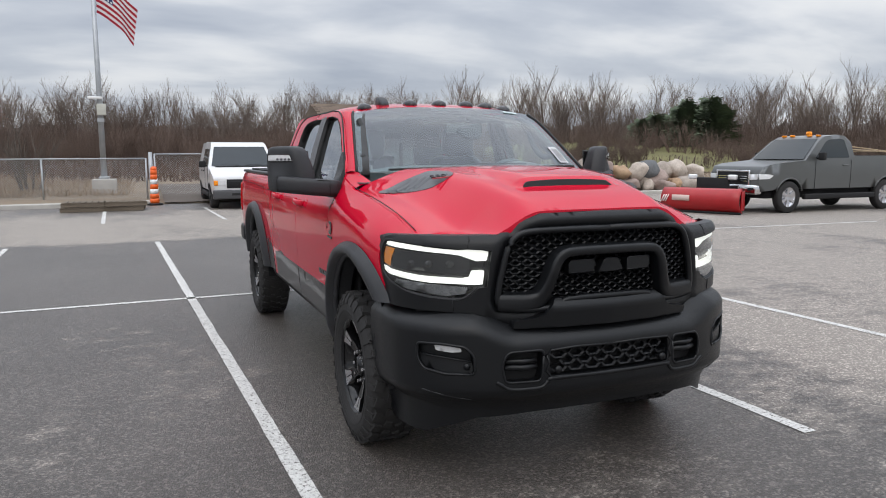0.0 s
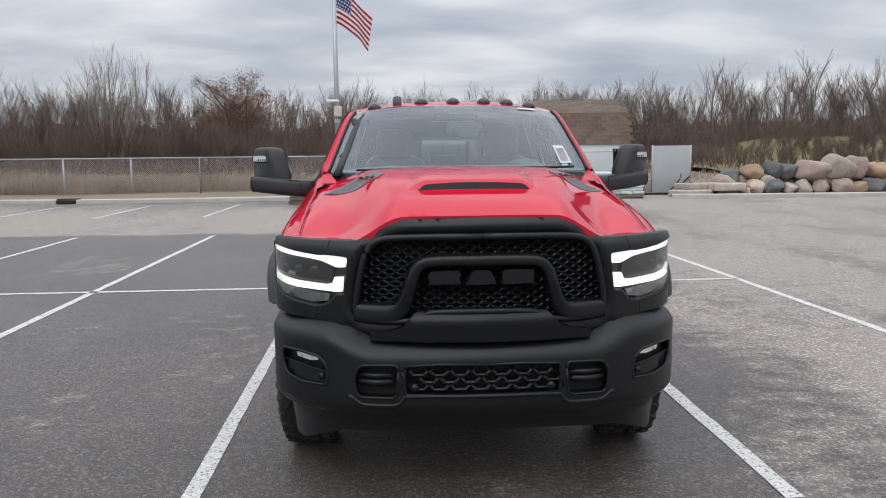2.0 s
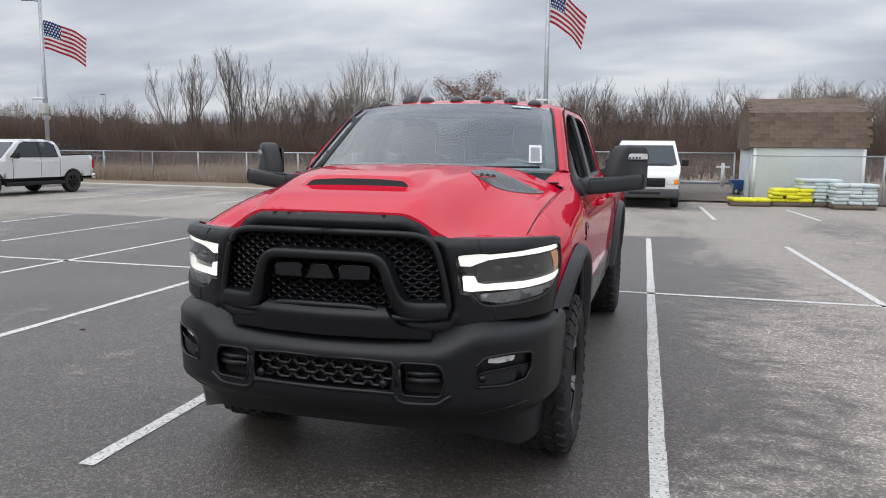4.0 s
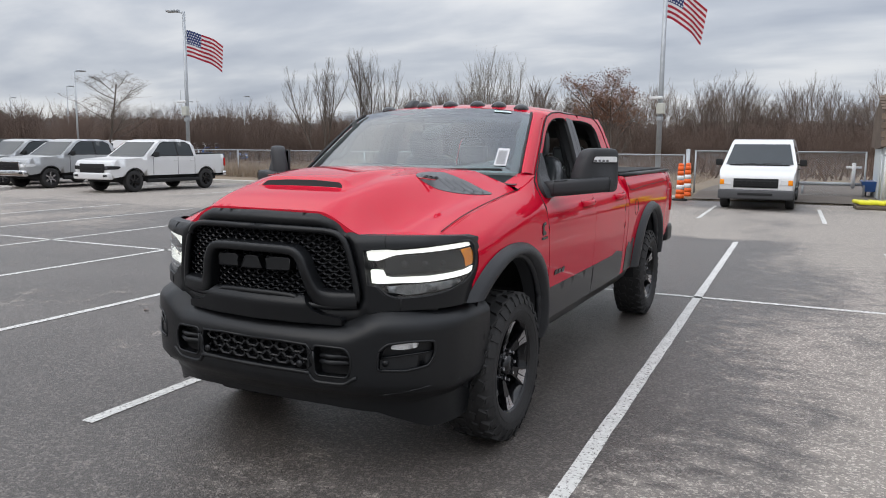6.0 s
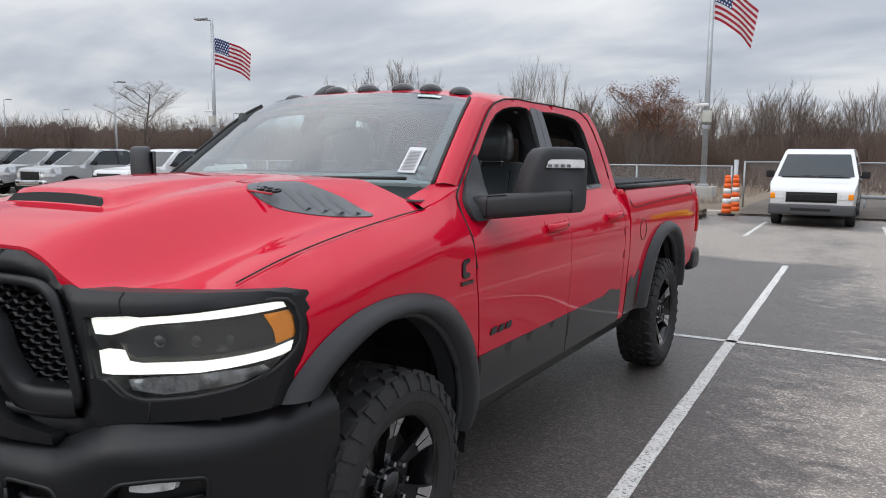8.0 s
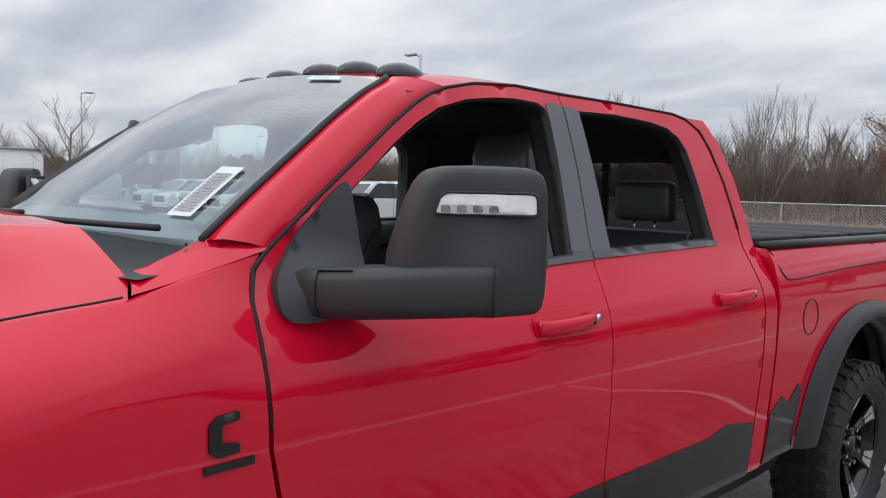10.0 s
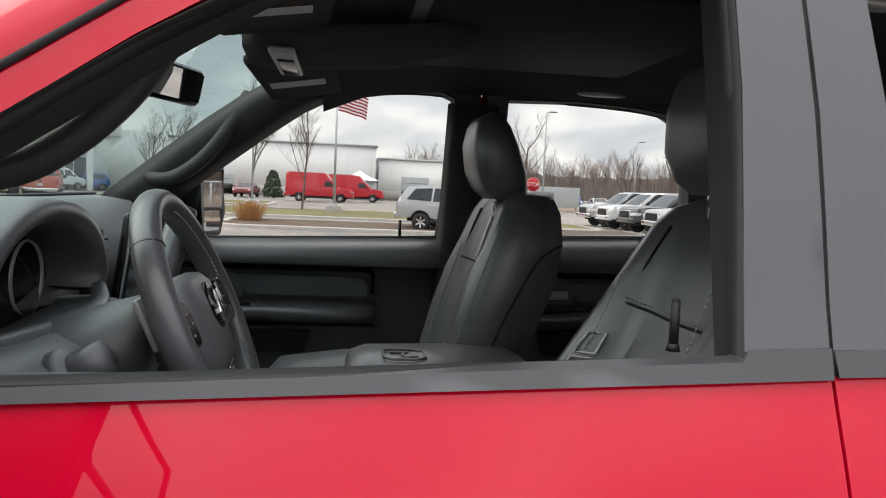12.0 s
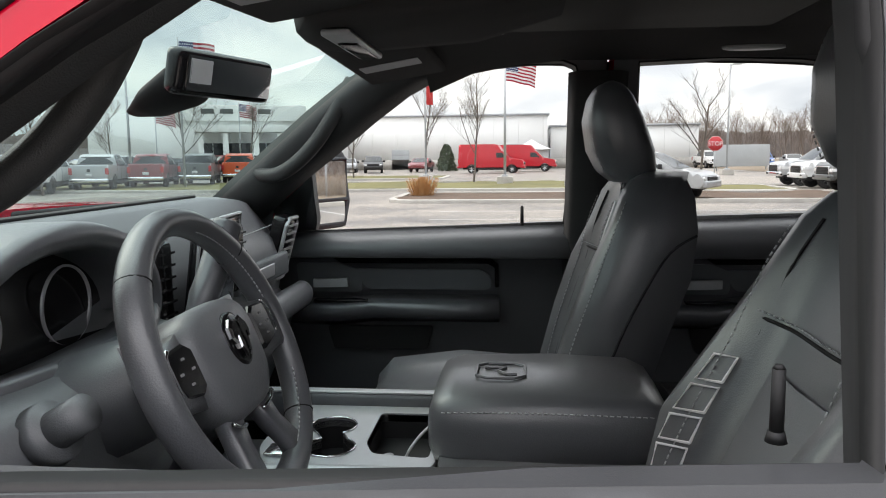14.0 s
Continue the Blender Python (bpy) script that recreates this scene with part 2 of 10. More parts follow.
def rounded(poly, r, n=3):
    """A polygon with its corners cut round."""
    out = []
    k = len(poly)
    for i in range(k):
        a, b, c = Vector(poly[i - 1][:2]), Vector(poly[i][:2]), Vector(poly[(i + 1) % k][:2])
        u, v = a - b, c - b
        ru, rv = min(r, u.length * 0.45), min(r, v.length * 0.45)
        p, q = b + u.normalized() * ru, b + v.normalized() * rv
        for j in range(n + 1):
            t = j / n
            out.append(p * (1 - t) ** 2 + b * 2 * t * (1 - t) + q * t * t)
    return out


from mathutils.geometry import delaunay_2d_cdt


def panel(outline, place, step=0.05, holes=(), back=None, depth=0.015, hole_depth=None, normal=None):
    """A sheet in two parameters, cut to an outline with holes and laid into space by place(u, v); its rims turn in along back."""
    loops = [resampled(outline, step)] + [resampled(h, step) for h in holes]
    verts, edges = [], []
    for lp in loops:
        s = len(verts)
        verts += lp
        edges += [(s + i, s + (i + 1) % len(lp)) for i in range(len(lp))]
    B = np.array([tuple(v) for v in verts])
    lo, hi = B.min(0), B.max(0)
    gx, gy = np.meshgrid(np.arange(lo[0] + step / 2, hi[0], step), np.arange(lo[1] + step / 2, hi[1], step))
    G = np.stack([gx.ravel(), gy.ravel()], 1)
    if len(G):
        keep = inside(G, loops[0])
        for h in loops[1:]:
            keep &= ~inside(G, h)
        G = G[keep]
        if len(G):
            d = np.min(np.linalg.norm(G[:, None] - B[None], axis=2), axis=1)
            G = G[d > 0.45 * step]
        verts += [Vector(g) for g in G]
    V, _, F, *_ = delaunay_2d_cdt(verts, edges, [], 0, 1e-6)
    C = np.array([tuple(sum((V[i] for i in f), Vector((0, 0))) / len(f)) for f in F])
    ok = inside(C, loops[0])
    for h in loops[1:]:
        ok &= ~inside(C, h)
    bm = bmesh.new()
    bv = [bm.verts.new(place(v[0], v[1])) for v in V]
    for f, k in zip(F, ok):
        if k:
            try:
                bm.faces.new([bv[i] for i in f])
            except ValueError:
                pass
    bmesh.ops.delete(bm, geom=[v for v in bm.verts if not v.link_faces], context="VERTS")
    bmesh.ops.recalc_face_normals(bm, faces=bm.faces)
    bm.normal_update()
    if normal is not None:
        tot = sum((f.normal * f.calc_area() for f in bm.faces), Vector())
        if tot.dot(Vector(normal)) < 0:
            bmesh.ops.reverse_faces(bm, faces=bm.faces)
    if back is not None:
        rim = [ed for ed in bm.edges if len(ed.link_faces) == 1]
        made = bmesh.ops.extrude_edge_only(bm, edges=rim)
        for g in made["geom"]:
            if isinstance(g, bmesh.types.BMVert):
                g.co += Vector(back) * depth
        for ed in rim:
            ed.smooth = False
    return bm


def grid(rows, closed=False):
    """A sheet from rows of points."""
    bm = bmesh.new()
    R = [[bm.verts.new(p) for p in row] for row in rows]
    for a, b in zip(R, R[1:]):
        k = len(a)
        for i in range(k if closed else k - 1):
            j = (i + 1) % k
            if len({a[i], a[j], b[j], b[i]}) == 4:
                bm.faces.new((a[i], a[j], b[j], b[i]))
    return bm


def loft(rings, cap=True):
    bm = grid(rings, True)
    bm.verts.ensure_lookup_table()
    k = len(rings[0])
    if cap:
        bm.faces.new([bm.verts[i] for i in range(k)][::-1])
        bm.faces.new([bm.verts[len(bm.verts) - k + i] for i in range(k)])
    bmesh.ops.recalc_face_normals(bm, faces=bm.faces)
    return bm


def add(bm, other):
    """Joins another bmesh into bm."""
    me = bpy.data.meshes.new("t")
    other.to_mesh(me)
    other.free()
    bm.from_mesh(me)
    bpy.data.meshes.remove(me)
    return bm


def box(cx, cy, cz, sx, sy, sz, r=0.0, seg=2, m=None):
    bm = bmesh.new()
    bmesh.ops.create_cube(bm, size=1)
    bmesh.ops.scale(bm, vec=(sx, sy, sz), verts=bm.verts)
    if r:
        bmesh.ops.bevel(bm, geom=bm.edges[:], offset=min(r, 0.49 * min(sx, sy, sz)), segments=seg, profile=0.6, affect="EDGES")
    if m is not None:
        bmesh.ops.transform(bm, matrix=m, verts=bm.verts)
    bmesh.ops.translate(bm, vec=(cx, cy, cz), verts=bm.verts)
    return bm


def cyl(r0, r1, h, n=24, m=None, cap=True):
    bm = bmesh.new()
    bmesh.ops.create_cone(bm, cap_ends=cap, segments=n, radius1=r0, radius2=r1, depth=h)
    if m is not None:
        bmesh.ops.transform(bm, matrix=m, verts=bm.verts)
    return bm


def tube(path, r, n=8, cap=True):
    """A round bar along a path; r: one radius, or one for each point."""
    P = [Vector(p) for p in path]
    R = r if isinstance(r, (list, tuple)) else [r] * len(P)
    rings = []
    for i, p in enumerate(P):
        d = (P[min(i + 1, len(P) - 1)] - P[max(i - 1, 0)]).normalized()
        ref = Vector((0, 0, 1)) if abs(d.z) < 0.9 else Vector((1, 0, 0))
        u = d.cross(ref).normalized()
        v = d.cross(u)
        rings.append([p + (u * math.cos(a) + v * math.sin(a)) * R[i] for a in (2 * math.pi * j / n for j in range(n))])
    return loft(rings, cap)


def lathe(profile, n=48):
    """(radius, x) points turned about the x axis."""
    return grid([[(x, rr * math.cos(a), rr * math.sin(a)) for a in (2 * math.pi * j / n for j in range(n))] for rr, x in profile], True)


def text_bm(s, size, depth):
    cu = bpy.data.curves.new("t", "FONT")
    cu.body, cu.size, cu.extrude, cu.align_x, cu.align_y = s, size, depth, "CENTER", "CENTER"
    ob = bpy.data.objects.new("t", cu)
    me = ob.to_mesh()
    bm = bmesh.new()
    bm.from_mesh(me)
    ob.to_mesh_clear()
    bpy.data.objects.remove(ob)
    bpy.data.curves.remove(cu)
    return bm

# ---- the red pickup truck ----
truck = thing("pickup_truck", "bright red crew-cab pickup truck with black bumper parked on asphalt", "pickup truck", pose(0, 0, 0.02))

side_x = spline([(0.2, 0.9), (0.45, 0.94), (0.55, 0.975), (0.85, 1.0), (1.05, 1.012), (1.18, 1.011), (1.27, 0.995), (1.36, 0.95), (1.445, 0.902), (1.6, 0.855), (1.75, 0.808), (1.895, 0.757), (1.94, 0.735), (2.0, 0.70)])
bed_x = spline([(0.2, 0.9), (0.45, 0.94), (0.55, 0.97), (0.85, 1.0), (1.1, 1.012), (1.25, 1.008), (1.33, 0.99), (1.40, 0.965), (1.44, 0.93)])
seam_z = spline([(-0.68, 1.228), (-0.4, 1.30), (-0.1, 1.355), (0.2, 1.395), (0.36, 1.415), (0.5, 1.46), (0.62, 1.492)])
seam_x = spline([(-0.68, 0.845), (-0.4, 0.85), (-0.1, 0.862), (0.2, 0.872), (0.36, 0.878), (0.5, 0.882), (0.62, 0.886)])


def cab_y(s, y):
    """The passenger side's openings stand a little further forward."""
    if s > 0:
        return y
    return y - 0.085 * min(max((y - 0.56) / 0.14, 0), 1) * min(max((2.62 - y) / 0.2, 0), 1)


def cab_side(s):
    return lambda y, z: Vector((s * side_x(z), cab_y(s, y), z))


def fender_side(s):
    def f(y, z):
        zt, xt = seam_z(y), seam_x(y)
        xs = side_x(min(z, 1.2)) - 0.065 * (max(0, -0.2 - y) / 0.45) ** 2
        k = min(max((y - 0.25) / 0.32, 0), 1)
        u = min(max((zt - z) / 0.17, 0), 1)
        x = xt + (xs - xt) * (1 - (1 - u) ** 2.3)
        return Vector((s * ((1 - k) * x + k * side_x(z)), y, z))

    return f


def bed_side(s):
    return lambda y, z: Vector((s * (bed_x(z) - 0.02 * max(0, (y - 4.5) / 0.5) ** 2), y, z))


ARCH = [(0.505, 0.46), (0.50, 0.56), (0.47, 0.70), (0.40, 0.83), (0.29, 0.945), (0.18, 1.015), (0.08, 1.053), (-0.03, 1.066), (-0.14, 1.062), (-0.24, 1.04), (-0.33, 1.0), (-0.40, 0.955), (-0.46, 0.895)]
FLARE = [(-0.575, 0.885), (-0.52, 0.96), (-0.44, 1.035), (-0.35, 1.085), (-0.25, 1.118), (-0.1, 1.136), (0.06, 1.13), (0.2, 1.105), (0.32, 1.06), (0.43, 0.985), (0.52, 0.885), (0.585, 0.76), (0.62, 0.62), (0.635, 0.46)]
RFLARE = [(3.79 - y, z) for y, z in FLARE]
RFLARE = [(y, z) for y, z in RFLARE]
REARB = [(3.79 + y, z) for y, z in [(0.505, 0.56), (0.47, 0.70), (0.40, 0.83), (0.29, 0.945), (0.18, 1.015), (0.08, 1.053), (-0.03, 1.066), (-0.14, 1.062), (-0.24, 1.04), (-0.33, 1.0), (-0.40, 0.94), (-0.47, 0.85), (-0.51, 0.75), (-0.54, 0.62), (-0.55, 0.56)]]
REARF = [(3.79 + y, z) for y, z in [(0.66, 0.56), (0.63, 0.70), (0.57, 0.83), (0.47, 0.965), (0.35, 1.06), (0.2, 1.12), (0.06, 1.145), (-0.1, 1.15), (-0.25, 1.132), (-0.37, 1.095), (-0.48, 1.035), (-0.58, 0.95), (-0.66, 0.83), (-0.70, 0.70), (-0.715, 0.56)]]

DOOR_F = [(0.645, 0.555), (0.625, 0.84), (0.572, 1.12), (0.568, 1.29), (0.573, 1.395), (0.592, 1.452), (0.63, 1.491), (0.755, 1.591), (0.906, 1.701), (1.0, 1.772), (1.098, 1.838), (1.16, 1.871), (1.22, 1.893), (1.338, 1.919), (1.515, 1.933), (1.709, 1.929), (1.708, 1.70), (1.694, 1.43), (1.675, 1.29), (1.671, 1.1), (1.679, 0.8), (1.683, 0.555)]
GLASS_F = [(0.70, 1.404), (0.735, 1.50), (0.775, 1.553), (0.863, 1.623), (1.005, 1.733), (1.091, 1.791), (1.181, 1.839), (1.291, 1.872), (1.40, 1.888), (1.494, 1.895), (1.59, 1.893), (1.622, 1.88), (1.633, 1.85), (1.629, 1.72), (1.607, 1.436)]
DOOR_R = [(1.687, 0.555), (1.683, 0.8), (1.675, 1.1), (1.679, 1.29), (1.698, 1.43), (1.712, 1.70), (1.713, 1.929), (2.0, 1.931), (2.378, 1.926), (2.46, 1.913), (2.535, 1.872), (2.58, 1.80), (2.622, 1.682), (2.655, 1.50), (2.66, 1.26), (2.655, 0.9), (2.65, 0.555)]
GLASS_R = [(1.793, 1.447), (1.79, 1.7), (1.784, 1.885), (2.0, 1.892), (2.2, 1.884), (2.31, 1.87), (2.37, 1.84), (2.405, 1.793), (2.43, 1.657), (2.455, 1.466)]

for s in (1, -1):
    b = (-s, 0, 0)
    n = (s, 0, 0)
    fender = [(-0.66, 1.226), (-0.5, 1.267), (-0.3, 1.314), (-0.1, 1.349), (0.1, 1.377), (0.34, 1.407), (0.45, 1.44), (0.605, 1.484), (0.58, 1.452), (0.563, 1.395), (0.558, 1.29), (0.562, 1.12), (0.613, 0.84), (0.63, 0.60), (0.60, 0.46)] + ARCH + [(-0.575, 0.885), (-0.555, 0.93), (-0.50, 1.0), (-0.475, 1.05), (-0.465, 1.10), (-0.475, 1.15), (-0.52, 1.205), (-0.60, 1.222)]
    part("fender", panel(fender, fender_side(s), 0.035, back=b, normal=n), RED, truck)
    fd = part("front_door", panel(DOOR_F, cab_side(s), 0.04, [GLASS_F], back=b, depth=0.018, normal=n), RED, truck, "red front door with its window lowered" if s > 0 else "red front door")
    rd = part("rear_door", panel(DOOR_R, cab_side(s), 0.04, [GLASS_R], back=b, depth=0.018, normal=n), RED, truck)
    corner = [(2.66, 0.555), (2.665, 0.9), (2.67, 1.26), (2.665, 1.50), (2.632, 1.685), (2.59, 1.805), (2.545, 1.88), (2.47, 1.922), (2.60, 1.922), (2.67, 1.83), (2.72, 1.70), (2.755, 1.5), (2.765, 1.3), (2.765, 0.555)]
    part("cab_corner", panel(corner, cab_side(s), 0.04, back=b, depth=0.04, normal=n), RED, truck)
    out = lambda k: (lambda y, z: Vector((s * (side_x(z) + k), cab_y(s, y), z)))
    part("pillar_cover", panel([(1.604, 1.452), (1.626, 1.72), (1.630, 1.85), (1.630, 1.885), (1.640, 1.899), (1.708, 1.896), (1.707, 1.70), (1.695, 1.452)], out(0.004), 0.05, back=b, depth=0.012, normal=n), COVERP, fd, "satin grey pillar cover")
    part("pillar_cover", panel([(1.699, 1.452), (1.713, 1.70), (1.714, 1.896), (1.786, 1.888), (1.793, 1.7), (1.796, 1.452)], out(0.004), 0.05, back=b, depth=0.012, normal=n), COVERP, rd, "satin grey pillar cover")
    # matte black strip added between the pillar covers to darken the red gap
    part("gap_seal", panel([(1.692, 1.43), (1.690, 1.452), (1.703, 1.70), (1.704, 1.893), (1.718, 1.893), (1.717, 1.70), (1.704, 1.452), (1.701, 1.43)], out(0.002), 0.05, back=b, depth=0.008, normal=n), MATTEB, rd)
    part("belt_moulding", panel([(0.70, 1.396), (0.70, 1.406), (1.60, 1.443), (1.608, 1.454), (1.696, 1.457), (1.693, 1.428), (1.60, 1.425)], out(0.007), 0.05, back=b, depth=0.03, normal=n), BELTP, fd)
    part("belt_moulding", panel([(1.699, 1.430), (1.699, 1.455), (2.46, 1.468), (2.46, 1.448)], out(0.007), 0.05, back=b, depth=0.03, normal=n), BELTP, rd)
    for dr, hole in ((fd, GLASS_F), (rd, GLASS_R)):
        ring = smoothed([Vector((s * (side_x(z) - 0.022), cab_y(s, y), z - (0.012 + 0.022 * max(0, y - 0.8) * (y < 1.62) if z < 1.475 else 0))) for y, z in hole], 2, True)
        part("window_seal", tube(ring + ring[:1], 0.012, 6), SEAL, dr)
        rv = [(y, z) for y, z in hole]
        my, mz = sum(p[0] for p in rv) / len(rv), sum(p[1] for p in rv) / len(rv)
        shrink = lambda y, z, k: (y - math.copysign(k, y - my) * min(1, abs(y - my) / 0.1), z - math.copysign(k, z - mz) * min(1, abs(z - mz) / 0.05))
        part("window_reveal", grid([[Vector((s * (side_x(z) - d), cab_y(s, y), z)) for y, z in ((a, b - (0.05 if b < 1.475 and d > 0.03 else 0)) for a, b in (shrink(y, z, k) for y, z in rv + rv[:1]))] for d, k in ((-0.003, -0.004), (-0.003, 0.005), (0.026, 0.006), (0.035, 0.006), (0.075, 0.004))]), SEAL, dr)
    part("lower_panel", panel([(0.642, 0.552), (0.627, 0.764), (1.677, 0.770), (1.681, 0.552)], out(0.004), 0.06, back=b, depth=0.004, normal=n), TWOTONE, fd, "dark grey lower door panel")
    part("lower_panel", panel([(1.689, 0.552), (1.6855, 0.770), (2.30, 0.775), (2.42, 0.80), (2.650, 0.765), (2.648, 0.552)], out(0.004), 0.06, back=b, depth=0.004, normal=n), TWOTONE, rd, "dark grey lower door panel")
    # door handles
    for y0, dr in ((1.35, fd), (2.315, rd)):
        hz = 1.272
        x0 = side_x(hz)
        cup = [(y0 - 0.012, hz - 0.03), (y0 - 0.012, hz + 0.03), (y0 + 0.245, hz + 0.034), (y0 + 0.262, hz + 0.012), (y0 + 0.25, hz - 0.026)]
        part("handle_recess", panel(rounded(cup, 0.02), out(0.003), 0.03, back=b, depth=0.004, normal=n), RED, dr)
        hp = [Vector((s * (x0 + dx), y0 + dy, hz + dz)) for dy, dx, dz in ((0.0, 0.008, -0.004), (0.03, 0.03, -0.003), (0.10, 0.04, 0.0), (0.18, 0.037, 0.003), (0.232, 0.012, 0.006))]
        hnd = bmesh.new()
        rings = []
        for p in smoothed(hp, 4):
            rings.append([p + Vector((s * 0.012 * math.cos(a), 0, 0.022 * math.sin(a))) for a in (2 * math.pi * j / 10 for j in range(10))])
        h = part("door_handle", loft(rings), RED, dr)
        if s > 0:
            part("lock_cylinder", cyl(0.011, 0.011, 0.006, 16, pose(s * (x0 + 0.02), y0 + 0.242, hz + 0.004, 0, 90, 0)), CHROME, h, "silver key cylinder")
            part("touch_sensor", box(s * (x0 + 0.046), y0 + 0.19, hz, 0.006, 0.016, 0.012, 0.003), GLOSSB, h)
    # badges as plain raised blocks
    for k in range(3):
        part("badge_block", panel(rounded([(0.72 + 0.075 * k, 0.838), (0.735 + 0.075 * k, 0.868), (0.785 + 0.075 * k, 0.872), (0.78 + 0.075 * k, 0.84)], 0.006), out(0.006), 0.03, back=b, depth=0.006, normal=n), GLOSSB, fd)
    eng = panel(rounded([(0.44, 1.14), (0.44, 1.19), (0.455, 1.205), (0.50, 1.21), (0.50, 1.193), (0.465, 1.188), (0.465, 1.155), (0.50, 1.15), (0.50, 1.132), (0.455, 1.128)], 0.006), lambda y, z: fender_side(s)(y, z) + Vector((s * 0.006, 0, 0)), 0.03, back=b, depth=0.006, normal=n)
    part("engine_badge", eng, GLOSSB, truck)
    part("engine_badge", panel([(0.43, 1.102), (0.43, 1.116), (0.53, 1.118), (0.53, 1.104)], lambda y, z: fender_side(s)(y, z) + Vector((s * 0.006, 0, 0)), 0.03, back=b, depth=0.006, normal=n), GLOSSB, truck)
    # flares
    def flare_at(base, cy, inner, outer):
        rows = []
        for t in (-0.16, 0, 0.12, 0.4, 0.75, 1.0):
            row = []
            for (y0, z0), (y1, z1) in zip(inner, outer):
                y, z = y0 + (y1 - y0) * t, z0 + (z1 - z0) * t
                bulge = {-0.16: -0.09, 0: -0.01, 0.12: 0.052, 0.4: 0.056, 0.75: 0.04, 1.0: 0.004}[t]
                row.append(base(y, z) + Vector((s * bulge, 0, 0)))
            rows.append(row)
        g = grid(rows)
        bmesh.ops.recalc_face_normals(g, faces=g.faces)
        return g

    def even(pts, k=36):
        q = smoothed([(y, z, 0) for y, z in pts], 6)
        d = np.r_[0, np.cumsum([(q[i + 1] - q[i]).length for i in range(len(q) - 1)])]
        return [(float(np.interp(t, d, [v.x for v in q])), float(np.interp(t, d, [v.y for v in q]))) for t in np.linspace(0, d[-1], k)]

    part("wheel_flare", flare_at(lambda y, z: Vector((s * (side_x(z) - 0.065 * (max(0, -0.2 - y) / 0.45) ** 2), y, z)), 0, even(ARCH[::-1]), even(FLARE)), GREYP, truck, "dark grey plastic wheel flare")
    part("wheel_flare", flare_at(bed_side(s), 3.79, even(REARB), even(REARF)), GREYP, truck, "dark grey plastic wheel flare")
    # wheel wells
    for cy in (0.0, 3.79):
        arc = [(cy + 0.56 * math.cos(a), 0.50 + 0.585 * math.sin(a)) for a in np.linspace(-0.25, math.pi + 0.1, 20)]
        part("wheel_liner", grid([[(s * x, y, z) for y, z in arc] for x in (0.975, 0.8, 0.55)]), DARKIN, truck)
        part("wheel_liner", panel([(y, z) for y, z in arc], lambda y, z: Vector((s * 0.55, y, z)), 0.12), DARKIN, truck)
    # rocker and step rail
    part("rocker", grid([[(s * (side_x(z) - dx), y, z) for y in (0.60, 1.2, 1.9, 2.6, 2.95)] for z, dx in ((0.56, 0.0), (0.50, 0.01), (0.44, 0.05), (0.40, 0.16))]), TWOTONE, truck)
    # bed
    bed = [(2.785, 0.56), (2.785, 1.43), (4.985, 1.435), (5.0, 1.40), (5.01, 1.0), (5.0, 0.78), (4.60, 0.70)] + REARB
    bs = part("bed_side", panel(bed, bed_side(s), 0.05, back=b, depth=0.05, normal=n), RED, truck)
    part("lower_panel", panel([(2.79, 0.565), (2.79, 0.775), (2.88, 0.83), (2.95, 0.79), (3.03, 0.86), (3.07, 0.83), (3.05, 0.70), (3.06, 0.565)], lambda y, z: bed_side(s)(y, z) + Vector((s * 0.004, 0, 0)), 0.05, back=b, depth=0.004, normal=n), TWOTONE, bs, "torn-edge dark grey bed graphic")
    part("bed_rail_cap", loft([[(s * 0.955, y, 1.425), (s * 0.95, y, 1.448), (s * 0.90, y, 1.452), (s * 0.86, y, 1.43)] for y in (2.785, 3.5, 4.3, 5.0)]), BLACKP, truck)
    part("arch_lip", tube([Vector((s * (side_x(z) - 0.065 * (max(0, -0.2 - y) / 0.45) ** 2 - 0.004), y, z)) for y, z in even(ARCH)], 0.018, 8), GREYP, truck)
    part("arch_lip", tube([bed_side(s)(y, z) - Vector((s * 0.018, 0, 0)) for y, z in even(REARB)], 0.032, 8), GREYP, truck)
    part("door_gap", tube([Vector((s * (side_x(z) + 0.001), cab_y(s, y), z)) for y, z in [(0.566, 1.16), (0.563, 1.29), (0.567, 1.395), (0.586, 1.456), (0.628, 1.4945), (0.755, 1.5945), (0.906, 1.7045), (1.0, 1.7755), (1.098, 1.8415), (1.16, 1.8745), (1.22, 1.8965), (1.338, 1.9225), (1.515, 1.9365), (1.709, 1.9325), (2.0, 1.9345), (2.378, 1.9295), (2.46, 1.9165), (2.54, 1.876), (2.585, 1.803), (2.627, 1.683), (2.66, 1.50)]], 0.0048, 6), MATTEB, truck, "dark gap round the doors")
    part("bed_lid_gap", tube([bed_side(s)(y, z) + Vector((s * 0.001, 0, 0)) for y, z in ((2.80, 1.42), (2.83, 1.34), (2.87, 1.305), (2.95, 1.30), (3.5, 1.318), (4.5, 1.33), (4.7, 1.335), (4.76, 1.36), (4.78, 1.42))], 0.003, 5), MATTEB, bs, "dark gap of the bed-side lid")
    if s > 0:
        part("fuel_door_gap", tube([bed_side(s)(3.09 + 0.075 * math.cos(a), 1.135 + 0.075 * math.sin(a)) + Vector((s * 0.001, 0, 0)) for a in np.linspace(0, 2 * math.pi, 25)], 0.0025, 5), MATTEB, bs, "round fuel door outline")
    part("tail_lamp", panel(rounded([(4.90, 0.98), (4.885, 1.30), (4.99, 1.30), (5.0, 0.98)], 0.02), lambda y, z: bed_side(s)(y, z) + Vector((s * 0.01, 0, 0)), 0.05, back=b, depth=0.02, normal=n), REDLENS, truck)

